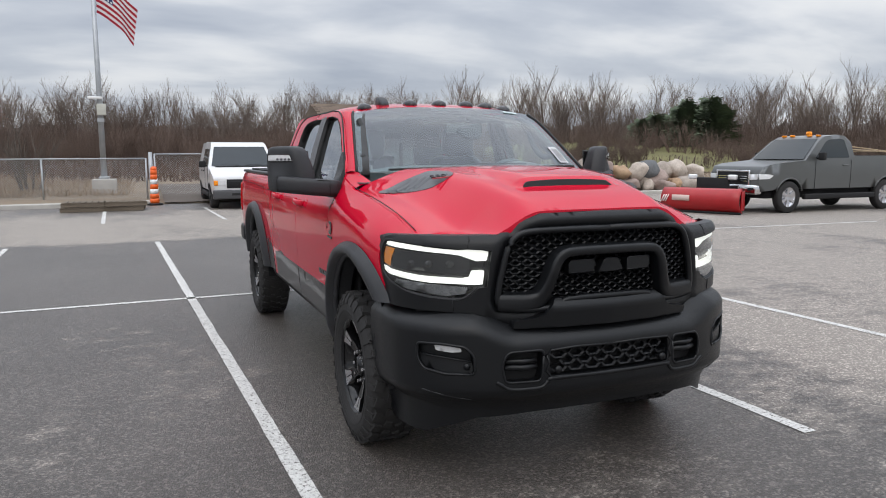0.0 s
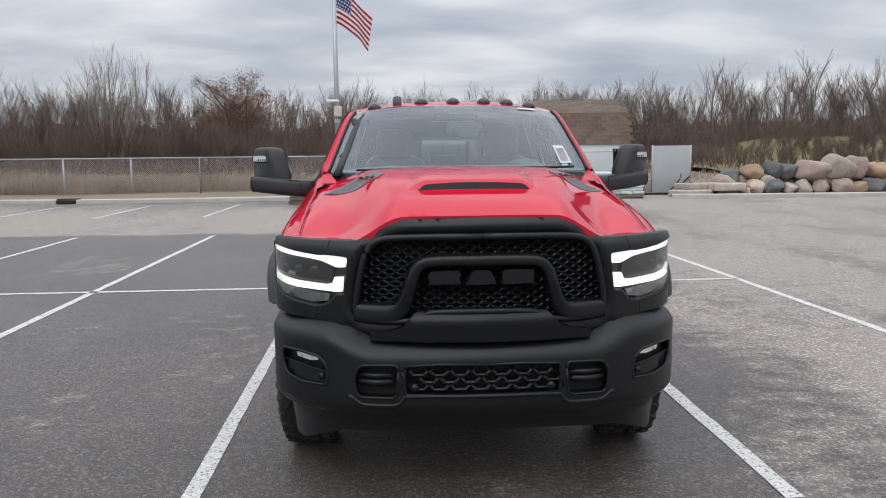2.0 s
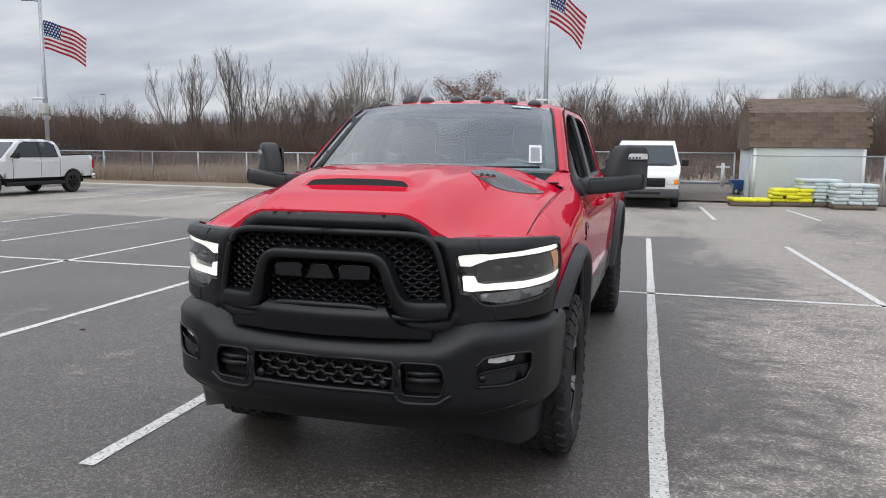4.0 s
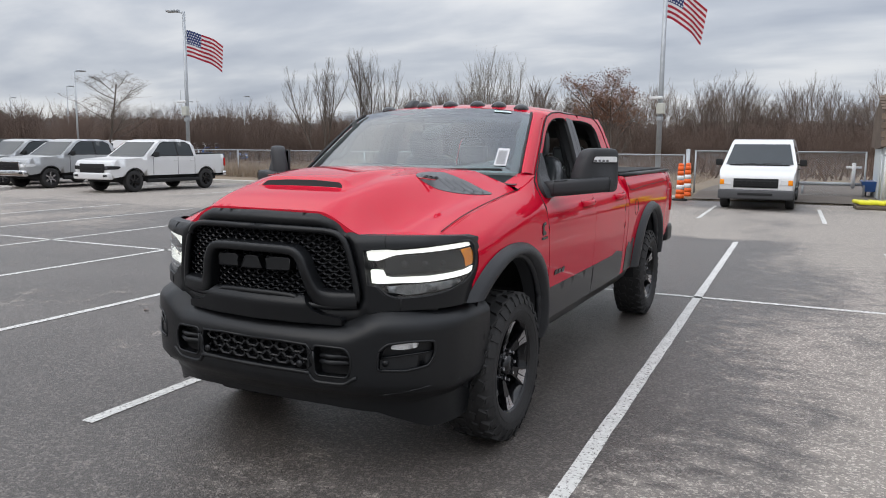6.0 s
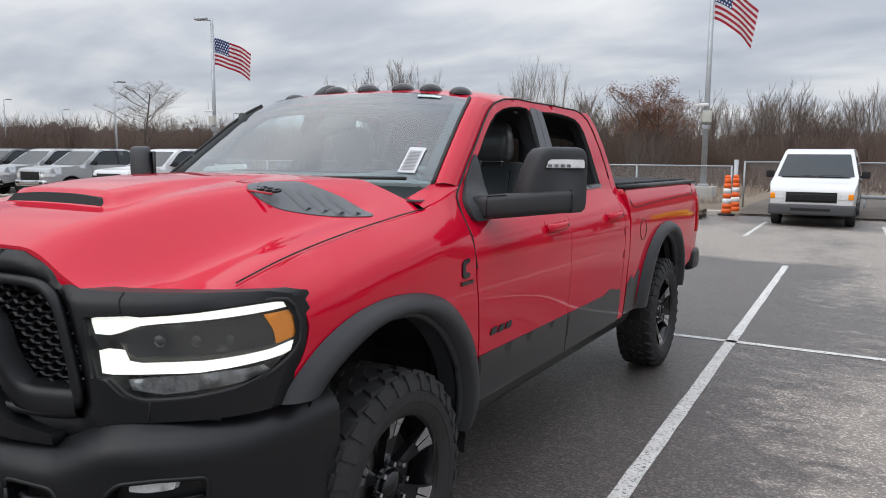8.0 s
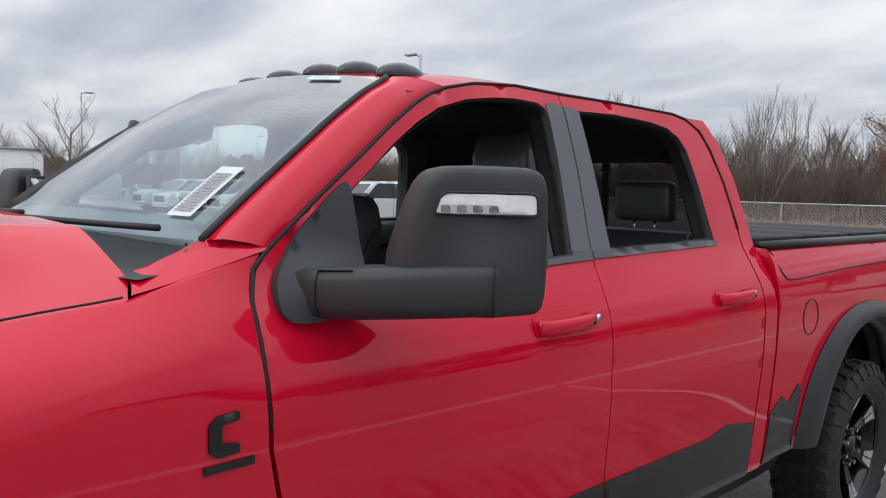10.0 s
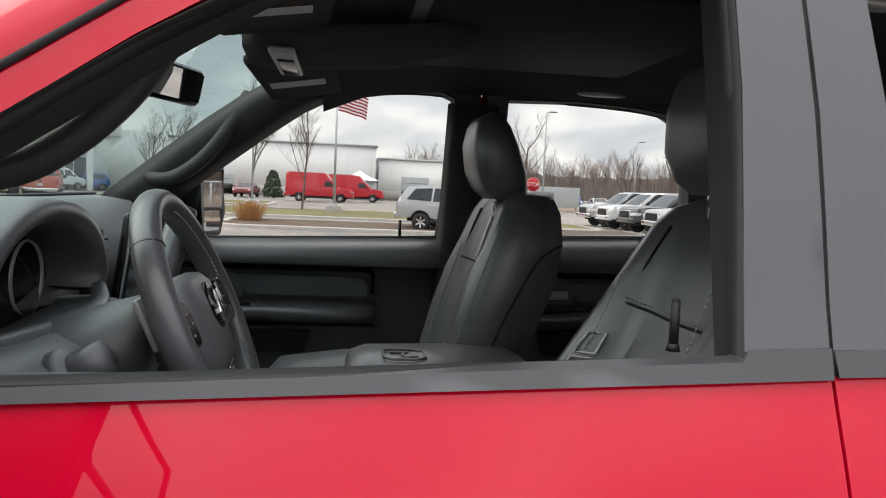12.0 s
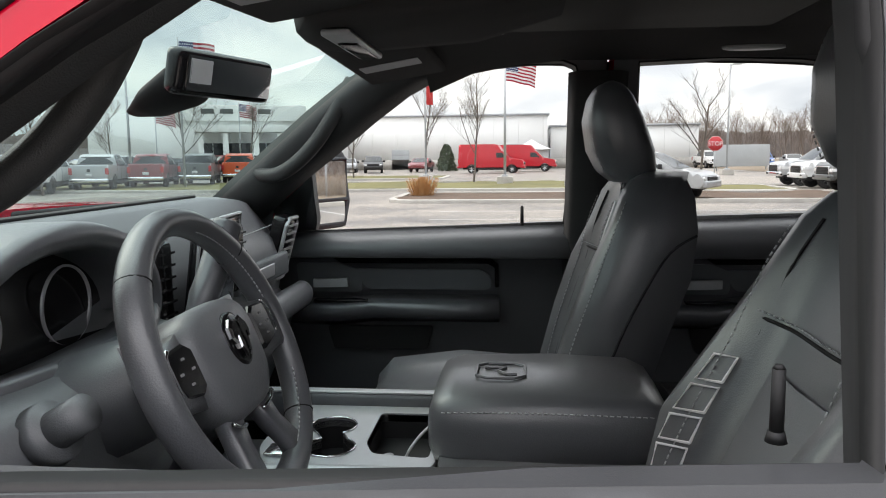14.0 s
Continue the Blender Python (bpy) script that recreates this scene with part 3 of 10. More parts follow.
# roof, with the header over the windshield
gap_z = spline([(1.12, 1.852), (1.22, 1.899), (1.34, 1.924), (1.5, 1.938), (1.7, 1.936), (2.2, 1.937), (2.4, 1.93), (2.5, 1.912), (2.58, 1.878), (2.66, 1.80), (2.72, 1.70)])
mid_z = spline([(0.99, 1.94), (1.05, 1.958), (1.2, 1.978), (1.45, 2.0), (1.8, 2.006), (2.2, 1.996), (2.5, 1.96), (2.65, 1.90), (2.74, 1.80)])
rows = []
for t in np.linspace(0, 1, 26):
    row = []
    for u in np.linspace(-1, 1, 33):
        front = 1.01 + 0.075 * abs(u) ** 2.2
        y = front + (2.72 + 0.02 * (1 - abs(u)) - front) * t
        zg, zm = gap_z(max(y, 1.16)), mid_z(y)
        xe = side_x(zg) - 0.004
        z = zg + (zm - zg) * (1 - abs(u) ** 3.2)
        row.append(Vector((xe * u, y, z)))
    rows.append(row)
part("roof", grid(rows), RED, truck)
header = [rows[0][i] for i in range(33)]
bm = grid([header, [p + Vector((0, 0.02, -0.025)) for p in header]])
part("roof_header", bm, SEAL, truck)
# windshield pillars
PIL_OUT = [(0.628, 1.495), (0.755, 1.597), (0.906, 1.707), (1.0, 1.777), (1.098, 1.844), (1.17, 1.88), (1.22, 1.899)]
PIL_IN = [(0.828, 0.515, 1.507), (0.80, 0.635, 1.603), (0.766, 0.785, 1.717), (0.745, 0.875, 1.785), (0.722, 0.975, 1.853), (0.706, 1.035, 1.885), (0.690, 1.08, 1.91)]
for s in (1, -1):
    rows = []
    for (y, z), q in zip([(v.x, v.y) for v in smoothed([(a, c, 0) for a, c in PIL_OUT], 3)], smoothed(PIL_IN, 3)):
        a, c = Vector((side_x(z), y, z)), Vector(q)
        row = []
        for t, o in ((0, -0.012), (0.03, 0.0), (0.3, 0.012), (0.65, 0.016), (0.93, 0.008), (1.0, -0.006)):
            p = a.lerp(c, t) + Vector((0.5, -0.55, 0.6)).normalized() * o
            row.append((s * p.x, p.y, p.z))
        rows.append(row)
    bm = grid(rows)
    bmesh.ops.recalc_face_normals(bm, faces=bm.faces)
    part("windshield_pillar", bm, RED, truck)
    part("windshield_trim", tube([(s * (q.x - 0.004), q.y - 0.004, q.z + 0.002) for q in smoothed(PIL_IN, 3)], 0.009, 6), SEAL, truck)


def ws(u, v):
    """The windshield: u from -1 to 1 across, v from 0 to 1 upwards."""
    e = [Vector(p) for p in smoothed(PIL_IN, 3)]
    i = v * (len(e) - 1)
    k = min(int(i), len(e) - 2)
    q = e[k].lerp(e[k + 1], i - k)
    return Vector((q.x * u, q.y - (0.115 - 0.035 * v) * (1 - abs(u) ** 2.4), q.z + (0.005 + 0.035 * v) * (1 - abs(u) ** 2.4)))


o = part("windshield", grid([[ws(u, v) for u in np.linspace(-1, 1, 25)] for v in np.linspace(0, 1, 17)]), WINDSHIELD, truck, "tinted windshield glass")
o.visible_shadow = False
band = grid([[ws(u, v) + Vector((0, 0.006, -0.004)) for u in np.linspace(-0.2, 0.2, 7)] for v in np.linspace(0.86, 1, 4)])
part("windshield_band", band, MATTEB, truck)


def stuck(u0, u1, v0, v1, off=0.004):
    return grid([[ws(u, v) + Vector((0, -off, off)) for u in np.linspace(u0, u1, 5)] for v in np.linspace(v0, v1, 5)])


st = part("window_sticker", stuck(0.79, 0.885, 0.08, 0.24), PAPER, truck, "white paper bar-code sticker")
for i in range(14):
    v = 0.095 + i * 0.009
    part("print_bar", stuck(0.803, 0.872, v, v + 0.005, 0.006), PRINT, st)
st = part("window_sticker", stuck(0.63, 0.80, 0.875, 0.925), mat("pale_sticker", (0.62, 0.78, 0.76), 0.5, 0, 0.05, 20), truck, "pale green windshield sticker")
part("print_bar", stuck(0.645, 0.785, 0.912, 0.920, 0.006), PRINT, st)
part("print_bar", stuck(0.645, 0.75, 0.885, 0.890, 0.006), PRINT, st)
# body-coloured corners between the hood, the fenders and the windshield
for s in (1, -1):
    rows = [[(0.76, 0.372, 1.437), (0.82, 0.372, 1.434), (0.85, 0.365, 1.428), (0.877, 0.355, 1.416)], [(0.77, 0.425, 1.458), (0.82, 0.44, 1.462), (0.85, 0.45, 1.459), (0.882, 0.45, 1.440)], [(0.80, 0.475, 1.487), (0.828, 0.50, 1.496), (0.857, 0.53, 1.489), (0.884, 0.55, 1.470)], [(0.815, 0.495, 1.503), (0.833, 0.52, 1.512), (0.862, 0.60, 1.505), (0.889, 0.63, 1.494)]]
    bm = grid([[(s * x, y, z) for x, y, z in r] for r in rows])
    bmesh.ops.recalc_face_normals(bm, faces=bm.faces)
    part("cowl_corner", bm, RED, truck)
# cowl and wipers
part("cowl", grid([[(x, y + (-0.10) * (1 - (abs(x) / 0.83) ** 2.2), z) for x in np.linspace(-0.85, 0.85, 21)] for y, z in ((0.37, 1.44), (0.46, 1.455), (0.54, 1.50))]), BLACKP, truck, "black cowl below the windshield")
for x0, x1 in ((-0.62, -0.02), (0.05, 0.70)):
    pts = [ws(t / 0.80, 0.004 * k) + Vector((0, -0.03, 0.012)) for k, t in enumerate(np.linspace(x0, x1, 6))]
    part("wiper", tube(pts, 0.008, 6), SEAL, truck)

# hood
edge_z, mid_h = seam_z, spline([(-0.96, 1.335), (-0.8, 1.398), (-0.62, 1.44), (-0.4, 1.482), (-0.1, 1.515), (0.2, 1.53), (0.45, 1.525)])


def hood(x, y):
    ax = abs(x)
    t = min(max((y + 0.95) / 1.3, 0), 1)
    a, c = 0.33 + 0.20 * t, 0.62 + 0.22 * t
    k = min(max((ax - a) / (c - a), 0), 1)
    k = k * k * (3 - 2 * k)
    lo = edge_z(max(y, -0.68)) + 0.005 - 0.05 * max(0, -0.68 - y) + 0.02 * math.sin(min(1, max(0, (0.86 - ax) / 0.3)) * math.pi) * t
    z = mid_h(y) * (1 - k) + lo * k + 0.012 * (1 - min(1, ax / 0.5) ** 2)
    if ax > 0.78:
        z -= 0.018 * ((ax - 0.78) / 0.09) ** 2
    if -0.64 < y < 0.25:
        r = (1 - min(1, max(0, (ax - 0.22) / 0.09)) ** 2)
        z += 0.040 * max(0, r) * (1 if y > -0.605 else (y + 0.64) / 0.035) * (1 - (max(y, -0.605) + 0.605) / 0.855) ** 1.2
    return Vector((x, y, z))


HOOD = [(-0.862, -0.66), (-0.75, -0.80), (-0.60, -0.905), (-0.48, -0.93), (-0.345, -0.945), (0.0, -0.955), (0.345, -0.945), (0.48, -0.93), (0.60, -0.905), (0.75, -0.80), (0.862, -0.66)]
hood_out = sorted(HOOD) + [(0.858, -0.4), (0.866, -0.1), (0.872, 0.2), (0.874, 0.35), (0.80, 0.375), (0.6, 0.36), (0.3, 0.33), (0, 0.32), (-0.3, 0.33), (-0.6, 0.36), (-0.80, 0.375), (-0.874, 0.35), (-0.872, 0.2), (-0.866, -0.1), (-0.858, -0.4)]
hd = part("hood", panel(hood_out, hood, 0.026, back=(0, 0, -1), depth=0.03, normal=(0, 0, 1)), RED, truck, "red hood with a raised dome and scoop")
for s in (1, -1):
    part("hood_gap", tube([(s * seam_x(y), y, seam_z(y) + 0.002) for y in np.linspace(-0.62, 0.34, 22)], 0.0024, 6), MATTEB, truck, "dark gap between hood and fender")
# scoop mouth
sc = [(-0.275, 0.0), (-0.24, 0.030), (-0.1, 0.036), (0.1, 0.036), (0.24, 0.030), (0.275, 0.0), (0.2, -0.004), (-0.2, -0.004)]
part("hood_scoop", panel(rounded(sc, 0.012), lambda x, v: Vector((x, -0.648 + v * 0.5, hood(x, -0.655).z + 0.002 + v)), 0.03, back=(0, 1, 0), depth=0.02, normal=(0, -1, 0)), MATTEB, hd, "black hood scoop mouth")
for s in (1, -1):
    vent = [(0.462, -0.20), (0.52, -0.225), (0.60, -0.185), (0.81, 0.09), (0.805, 0.125), (0.66, 0.115), (0.52, 0.03), (0.455, -0.10)]
    vent = [(s * x, y) for x, y in vent]
    v = part("hood_vent", panel(rounded(vent, 0.03), lambda x, y: hood(x, y) + Vector((0, 0, 0.004)), 0.03, back=(0, 0, -1), depth=0.02, normal=(0, 0, 1)), VENTP, hd, "dark grey louvred hood vent")
    for k in range(4):
        y0 = -0.095 + k * 0.048
        xa, xb = 0.545 + k * 0.028, 0.655 + k * 0.038
        bm = grid([[hood(s * x, y0 + dy) + Vector((0, 0, dz)) for x in np.linspace(xa, xb, 5)] for dy, dz in ((0, 0.005), (0.016, 0.013), (0.040, 0.004))])
        part("louvre", bm, VENTP, v)
    tx = text_bm("2500", 0.062, 0.004)
    c = hood(s * 0.53, -0.165)
    bmesh.ops.transform(tx, matrix=Matrix.Translation(c + Vector((0, 0, 0.014))) @ pose(0, 0, 0, 12, s * 6, s * 8), verts=tx.verts)
    part("badge_numerals", tx, GLOSSB, v, "raised black 2500 numerals", False)
    bar = box(0, -0.045, 0.002, 0.12, 0.012, 0.004)
    bmesh.ops.transform(bar, matrix=Matrix.Translation(c + Vector((0, 0, 0.014))) @ pose(0, 0, 0, 12, s * 6, s * 8), verts=bar.verts)
    part("badge_block", bar, mat("red_badge", (0.4, 0.01, 0.02), 0.3), v)
# washer nozzles, roof marker lamps and the antenna fin
for x in (-0.56, -0.225, 0.0, 0.22, 0.385, 0.55):
    y = 1.16 + 0.05 * (abs(x) / 0.6) ** 2
    z = mid_z(y) - (mid_z(y) - gap_z(max(y, 1.16))) * (abs(x) / 0.735) ** 3.2
    bm = bmesh.new()
    bmesh.ops.create_uvsphere(bm, u_segments=20, v_segments=10, radius=1)
    bmesh.ops.scale(bm, vec=(0.052, 0.085, 0.042), verts=bm.verts)
    bmesh.ops.bisect_plane(bm, geom=bm.verts[:] + bm.edges[:] + bm.faces[:], plane_co=(0, 0, -0.004), plane_no=(0, 0, -1), clear_outer=True)
    bmesh.ops.translate(bm, vec=(x, y + 0.03, z - 0.002), verts=bm.verts)
    part("marker_lamp", bm, DARKLENS, truck, "smoked roof marker lamp")
fin = [(1.22, 0.0), (1.25, 0.035), (1.31, 0.066), (1.35, 0.07), (1.375, 0.06), (1.385, 0.0)]
part("antenna_fin", loft([[(-0.40 + o * w, y, mid_z(y) - 0.022 + h * (1 - 0.12 * abs(o))) for y, h in fin] for o, w in ((-1, 0.03), (-0.7, 0.022), (0, 0), (0.7, 0.022), (1, 0.03))]), GREYP, truck, "dark grey antenna fin on the roof")

# ---- truck front: grille, lamps, bumper ----
PF = [Vector(p) for p in smoothed([(0, -1.03, 0), (0.3, -1.004, 0), (0.6, -0.925, 0), (0.8, -0.82, 0), (0.90, -0.735, 0), (0.957, -0.64, 0), (0.978, -0.55, 0), (0.989, -0.45, 0)], 8)]
PFL = np.r_[0, np.cumsum([(PF[i + 1] - PF[i]).length for i in range(len(PF) - 1)])]


def fascia(u, z):
    """The curved front plane of the truck, by the way along it from the middle and the height."""
    a = min(abs(u), float(PFL[-1]))
    x, y = float(np.interp(a, PFL, [p.x for p in PF])), float(np.interp(a, PFL, [p.y for p in PF]))
    lean = 0.10 * max(0, z - 1.15) + 0.03 * max(0, 1.0 - z)
    return Vector((math.copysign(x, u), y + lean * (1.6 if z > 1.25 else 1.0), z))


def both(right):
    """A closed outline from its right half, top to bottom."""
    return right + [(-x, z) for x, z in right[::-1] if abs(x) > 1e-6]


LAMP = [(0.60, 1.170), (0.75, 1.178), (0.90, 1.19), (1.06, 1.204), (1.16, 1.200), (1.205, 1.15), (1.215, 1.10), (1.195, 1.045), (1.13, 1.005), (1.08, 0.985), (1.02, 0.965), (0.90, 0.945), (0.76, 0.935), (0.70, 0.955), (0.66, 0.995), (0.62, 1.0)]
GRILLE = [(0.0, 1.268), (0.30, 1.266), (0.43, 1.258), (0.49, 1.235), (0.525, 1.185), (0.55, 1.10), (0.572, 0.99), (0.575, 0.925), (0.55, 0.893), (0.45, 0.882), (0.33, 0.885), (0.26, 0.905), (0.22, 0.925), (0.0, 0.93)]
SURROUND = [(0.0, 1.342), (0.345, 1.337), (0.43, 1.305), (0.50, 1.262), (0.56, 1.243), (0.61, 1.24), (0.78, 1.238), (0.95, 1.237), (1.09, 1.232), (1.17, 1.215), (1.218, 1.15), (1.225, 1.09), (1.21, 1.03), (1.18, 1.0), (1.14, 0.93), (1.12, 0.888), (1.0, 0.885), (0.84, 0.88), (0.68, 0.872), (0.58, 0.845), (0.50, 0.818), (0.0, 0.812)]
SUR_G = np.array([tuple(p) for p in resampled(both(GRILLE), 0.006)])
SUR_T = np.array([tuple(p) for p in resampled([(x, z) for x, z in both(SURROUND)], 0.006)])
SUR_T = SUR_T[(SUR_T[:, 1] > 1.2)]


def surround(u, z):
    """The front plane with a rolled shoulder under the hood and a channel round the grille opening."""
    p = np.array([u, z])
    g = float(np.min(np.linalg.norm(SUR_G - p, axis=1)))
    t = float(np.min(np.linalg.norm(SUR_T - p, axis=1)))
    ch = max(0.0, 1 - g / 0.045)
    sh = max(0.0, 1 - t / 0.035) if z > 1.2 else 0.0
    low = max(0.0, (0.90 - z) / 0.09) if abs(u) < 0.62 else 0.0
    return fascia(u, z) + Vector((0, 0.026 * ch * ch * (3 - 2 * ch) + 0.030 * sh * sh + 0.025 * low - 0.012, 0))


front = part("grille_surround", panel(both(SURROUND), surround, 0.02, [both(GRILLE), LAMP, [(-x, z) for x, z in LAMP]], back=(0, 1, 0), depth=0.07, normal=(0, -1, 0)), BLACKP, truck, "textured black grille surround")
for s in (1, -1):
    part("panel_joint", tube([surround(s * u, z) + Vector((0, -0.001, 0)) for u, z in ((0.695, 1.238), (0.70, 1.22), (0.712, 1.185))], 0.0028, 5), MATTEB, front)
    part("panel_joint", tube([surround(s * u, z) + Vector((0, -0.001, 0)) for u, z in ((0.785, 0.935), (0.782, 0.91), (0.78, 0.882))], 0.0028, 5), MATTEB, front)
# rolled lip round the grille opening
lip = smoothed([fascia(x * 0.985, 1.075 + (z - 1.075) * 0.97) + Vector((0, -0.004, 0)) for x, z in both(GRILLE)], 3, True)
part("grille_lip", tube(lip + lip[:1], 0.0165, 8), BLACKP, front)
part("grille_backing", panel(both([(0.0, 1.27), (0.5, 1.25), (0.56, 1.0), (0.57, 0.89), (0.0, 0.89)]), lambda x, z: fascia(x, z) + Vector((0, 0.085, 0)), 0.1, normal=(0, -1, 0)), MATTEB, front)


def lattice(xs, zs, w, h, place, holes, ribs=0.28, depth=0.03):
    """Open stretched-hexagon mesh, as wide as xs and as high as zs, kept where holes() is true."""
    bm = bmesh.new()
    rows = int((zs[1] - zs[0]) / h)
    cols = int((xs[1] - xs[0]) / w)
    for r in range(rows + 1):
        for c in range(cols + 1):
            cx, cz = xs[0] + (c + 0.5 * (r % 2)) * w, zs[0] + r * h
            if not holes(cx, cz):
                continue
            hexa = [(0.5, 0.0), (0.28, 0.62), (-0.28, 0.62), (-0.5, 0.0), (-0.28, -0.62), (0.28, -0.62)]
            o = [bm.verts.new(place(cx + a * w, cz + b * h)) for a, b in hexa]
            i = [bm.verts.new(place(cx + a * w * (1 - ribs), cz + b * h * (1 - ribs)) + Vector((0, 0.004, 0))) for a, b in hexa]
            d = [bm.verts.new(place(cx + a * w * (1 - ribs * 1.3), cz + b * h * (1 - ribs * 1.3)) + Vector((0, depth, 0))) for a, b in hexa]
            for k in range(6):
                j = (k + 1) % 6
                bm.faces.new((o[k], o[j], i[j], i[k]))
                bm.faces.new((i[k], i[j], d[j], d[k]))
    return bm


poly = both(GRILLE)
hole_in = lambda x, z: bool(inside(np.array([[x, z]]), poly)[0])
tagged(part("grille_mesh", lattice((-0.56, 0.56), (0.90, 1.27), 0.060, 0.0185, lambda x, z: fascia(x, z) + Vector((0, 0.03, 0)), hole_in, 0.30), BLACKP, front, "black honeycomb grille mesh", False), kind="stuff")
# horseshoe bar
U = [(0.572, 0.922, 0.040), (0.50, 0.917, 0.043), (0.415, 0.917, 0.043), (0.362, 0.938, 0.037), (0.336, 0.985, 0.028), (0.315, 1.05, 0.0245), (0.295, 1.11, 0.0235), (0.262, 1.147, 0.0225), (0.20, 1.160, 0.0215), (0.0, 1.163, 0.021)]
U = U + [(-x, z, w) for x, z, w in U[::-1][1:]]
pts = smoothed(U, 5)
rings = []
for i, p in enumerate(pts):
    d = pts[min(i + 1, len(pts) - 1)] - pts[max(i - 1, 0)]
    d.z = 0
    d.normalize()
    nx, nz = -d.y, d.x
    wide = p.z
    proud = 0.030 * min(max((p.y - 0.90) / 0.16, 0), 1)
    ring = []
    for a, b in ((-1.25, 0.06), (-1.05, 0.006), (-0.86, -0.008), (-0.4, -0.012), (0.4, -0.012), (0.86, -0.008), (1.05, 0.006), (1.25, 0.06)):
        ring.append(fascia(p.x, p.y) + Vector((nx * a * wide, b - 0.006 - proud, nz * a * wide)))
    rings.append(ring)
bm = grid(rings)
bmesh.ops.recalc_face_normals(bm, faces=bm.faces)
part("grille_bar", bm, BLACKP, front, "black horseshoe grille bar")
part("lower_grille_bar", panel(both([(0.0, 0.935), (0.29, 0.935), (0.325, 0.90), (0.352, 0.866), (0.40, 0.85), (0.50, 0.835), (0.50, 0.80), (0.0, 0.80)]), lambda x, z: fascia(x, z) + Vector((0, 0.010 - 1.3 * (0.945 - z) if z > 0.905 else -0.042 + 0.12 * (0.905 - z), 0)), 0.02, back=(0, 1, 0), depth=0.05, normal=(0, -1, 0)), BLACKP, front)
# brand badge as three plain raised blocks
for x0, sh in ((-0.232, ((0, 0), (0, 0.72), (0.06, 1), (0.9, 1), (1.0, 0.8), (0.94, 0.45), (1.0, 0))), (-0.074, ((0, 0), (0.22, 0.9), (0.30, 1), (0.72, 1), (0.80, 0.9), (1.0, 0))), (0.088, ((0, 0), (0, 0.9), (0.08, 1), (0.95, 1), (1.0, 0.9), (1.0, 0)))):
    o = [(x0 + a * 0.138, 1.057 + b * 0.060) for a, b in sh]
    bb = part("badge_block", panel(o, lambda x, z: fascia(x, z) + Vector((0, -0.022, 0)), 0.04, back=(0, 1, 0), depth=0.045, normal=(0, -1, 0)), BLACKP, front, "", False)
    e = [fascia(x, z) + Vector((0, -0.021, 0)) for x, z in o]
    part("badge_edge", tube(e + e[:1], 0.0035, 6), BLACKP, bb)

# headlamps
for s in (1, -1):
    m = lambda pts: [(s * x, z) for x, z in pts]
    at = lambda off: (lambda x, z: fascia(x, z) + Vector((0, off, 0)))
    hl = part("headlamp", panel(m(LAMP), at(0.06), 0.05, normal=(0, -1, 0)), GLOSSB, truck, "LED headlamp with lit white running strips")
    TOP = [(0.602, 1.168), (0.75, 1.176), (0.9, 1.187), (1.06, 1.198), (1.15, 1.195), (1.172, 1.180), (1.0, 1.168), (0.80, 1.153), (0.736, 1.145), (0.692, 1.130), (0.662, 1.119), (0.616, 1.121)]
    BOT = [(0.625, 1.074), (0.673, 1.071), (0.687, 1.040), (0.72, 1.035), (0.9, 1.042), (1.10, 1.062), (1.175, 1.075), (1.185, 1.054), (1.12, 1.036), (0.9, 1.014), (0.66, 1.007), (0.632, 1.010)]
    part("running_light", panel(m(TOP), at(0.012), 0.03, back=(0, 1, 0), depth=0.03, normal=(0, -1, 0)), LED, hl, "lit white LED strip")
    part("running_light", panel(m(BOT), at(0.012), 0.03, back=(0, 1, 0), depth=0.03, normal=(0, -1, 0)), LED, hl, "lit white LED strip")
    part("turn_lens", panel(m([(1.08, 1.165), (1.15, 1.168), (1.182, 1.13), (1.175, 1.085), (1.12, 1.075), (1.11, 1.12)]), at(0.015), 0.03, back=(0, 1, 0), depth=0.02, normal=(0, -1, 0)), AMBER, hl, "amber turn lens")
    part("headlamp_bezel", panel(m([(0.68, 1.135), (1.06, 1.160), (1.09, 1.11), (1.09, 1.075), (0.71, 1.052), (0.685, 1.065)]), at(0.04), 0.03, back=(0, 1, 0), depth=0.02, normal=(0, -1, 0)), DARKLENS, hl)
    for x, r in ((0.78, 0.024), (0.88, 0.022), (0.97, 0.020)):
        c = fascia(s * x, 1.10) + Vector((0, 0.034, 0))
        bm = bmesh.new()
        bmesh.ops.create_uvsphere(bm, u_segments=16, v_segments=8, radius=r)
        bmesh.ops.scale(bm, vec=(1, 0.5, 0.8), verts=bm.verts)
        bmesh.ops.translate(bm, vec=c, verts=bm.verts)
        part("projector", bm, DARKLENS, hl, "smoked projector lens")
    part("lower_lens", panel(m([(0.70, 0.992), (1.06, 1.018), (1.08, 1.0), (1.02, 0.978), (0.80, 0.95), (0.71, 0.962)]), at(0.02), 0.03, back=(0, 1, 0), depth=0.02, normal=(0, -1, 0)), LOWLENS, hl, "dull grey lower lamp lens")
    g = part("lens_cover", panel(m(LAMP), at(0.006), 0.05, normal=(0, -1, 0)), CLEARGLASS, hl, "clear lens cover")
    g.visible_shadow = False
    ln = smoothed([at(0.008)(x, z) for x, z in m(LAMP)], 2, True)
    part("lamp_seal", tube(ln + ln[:1], 0.008, 6), SEAL, hl)

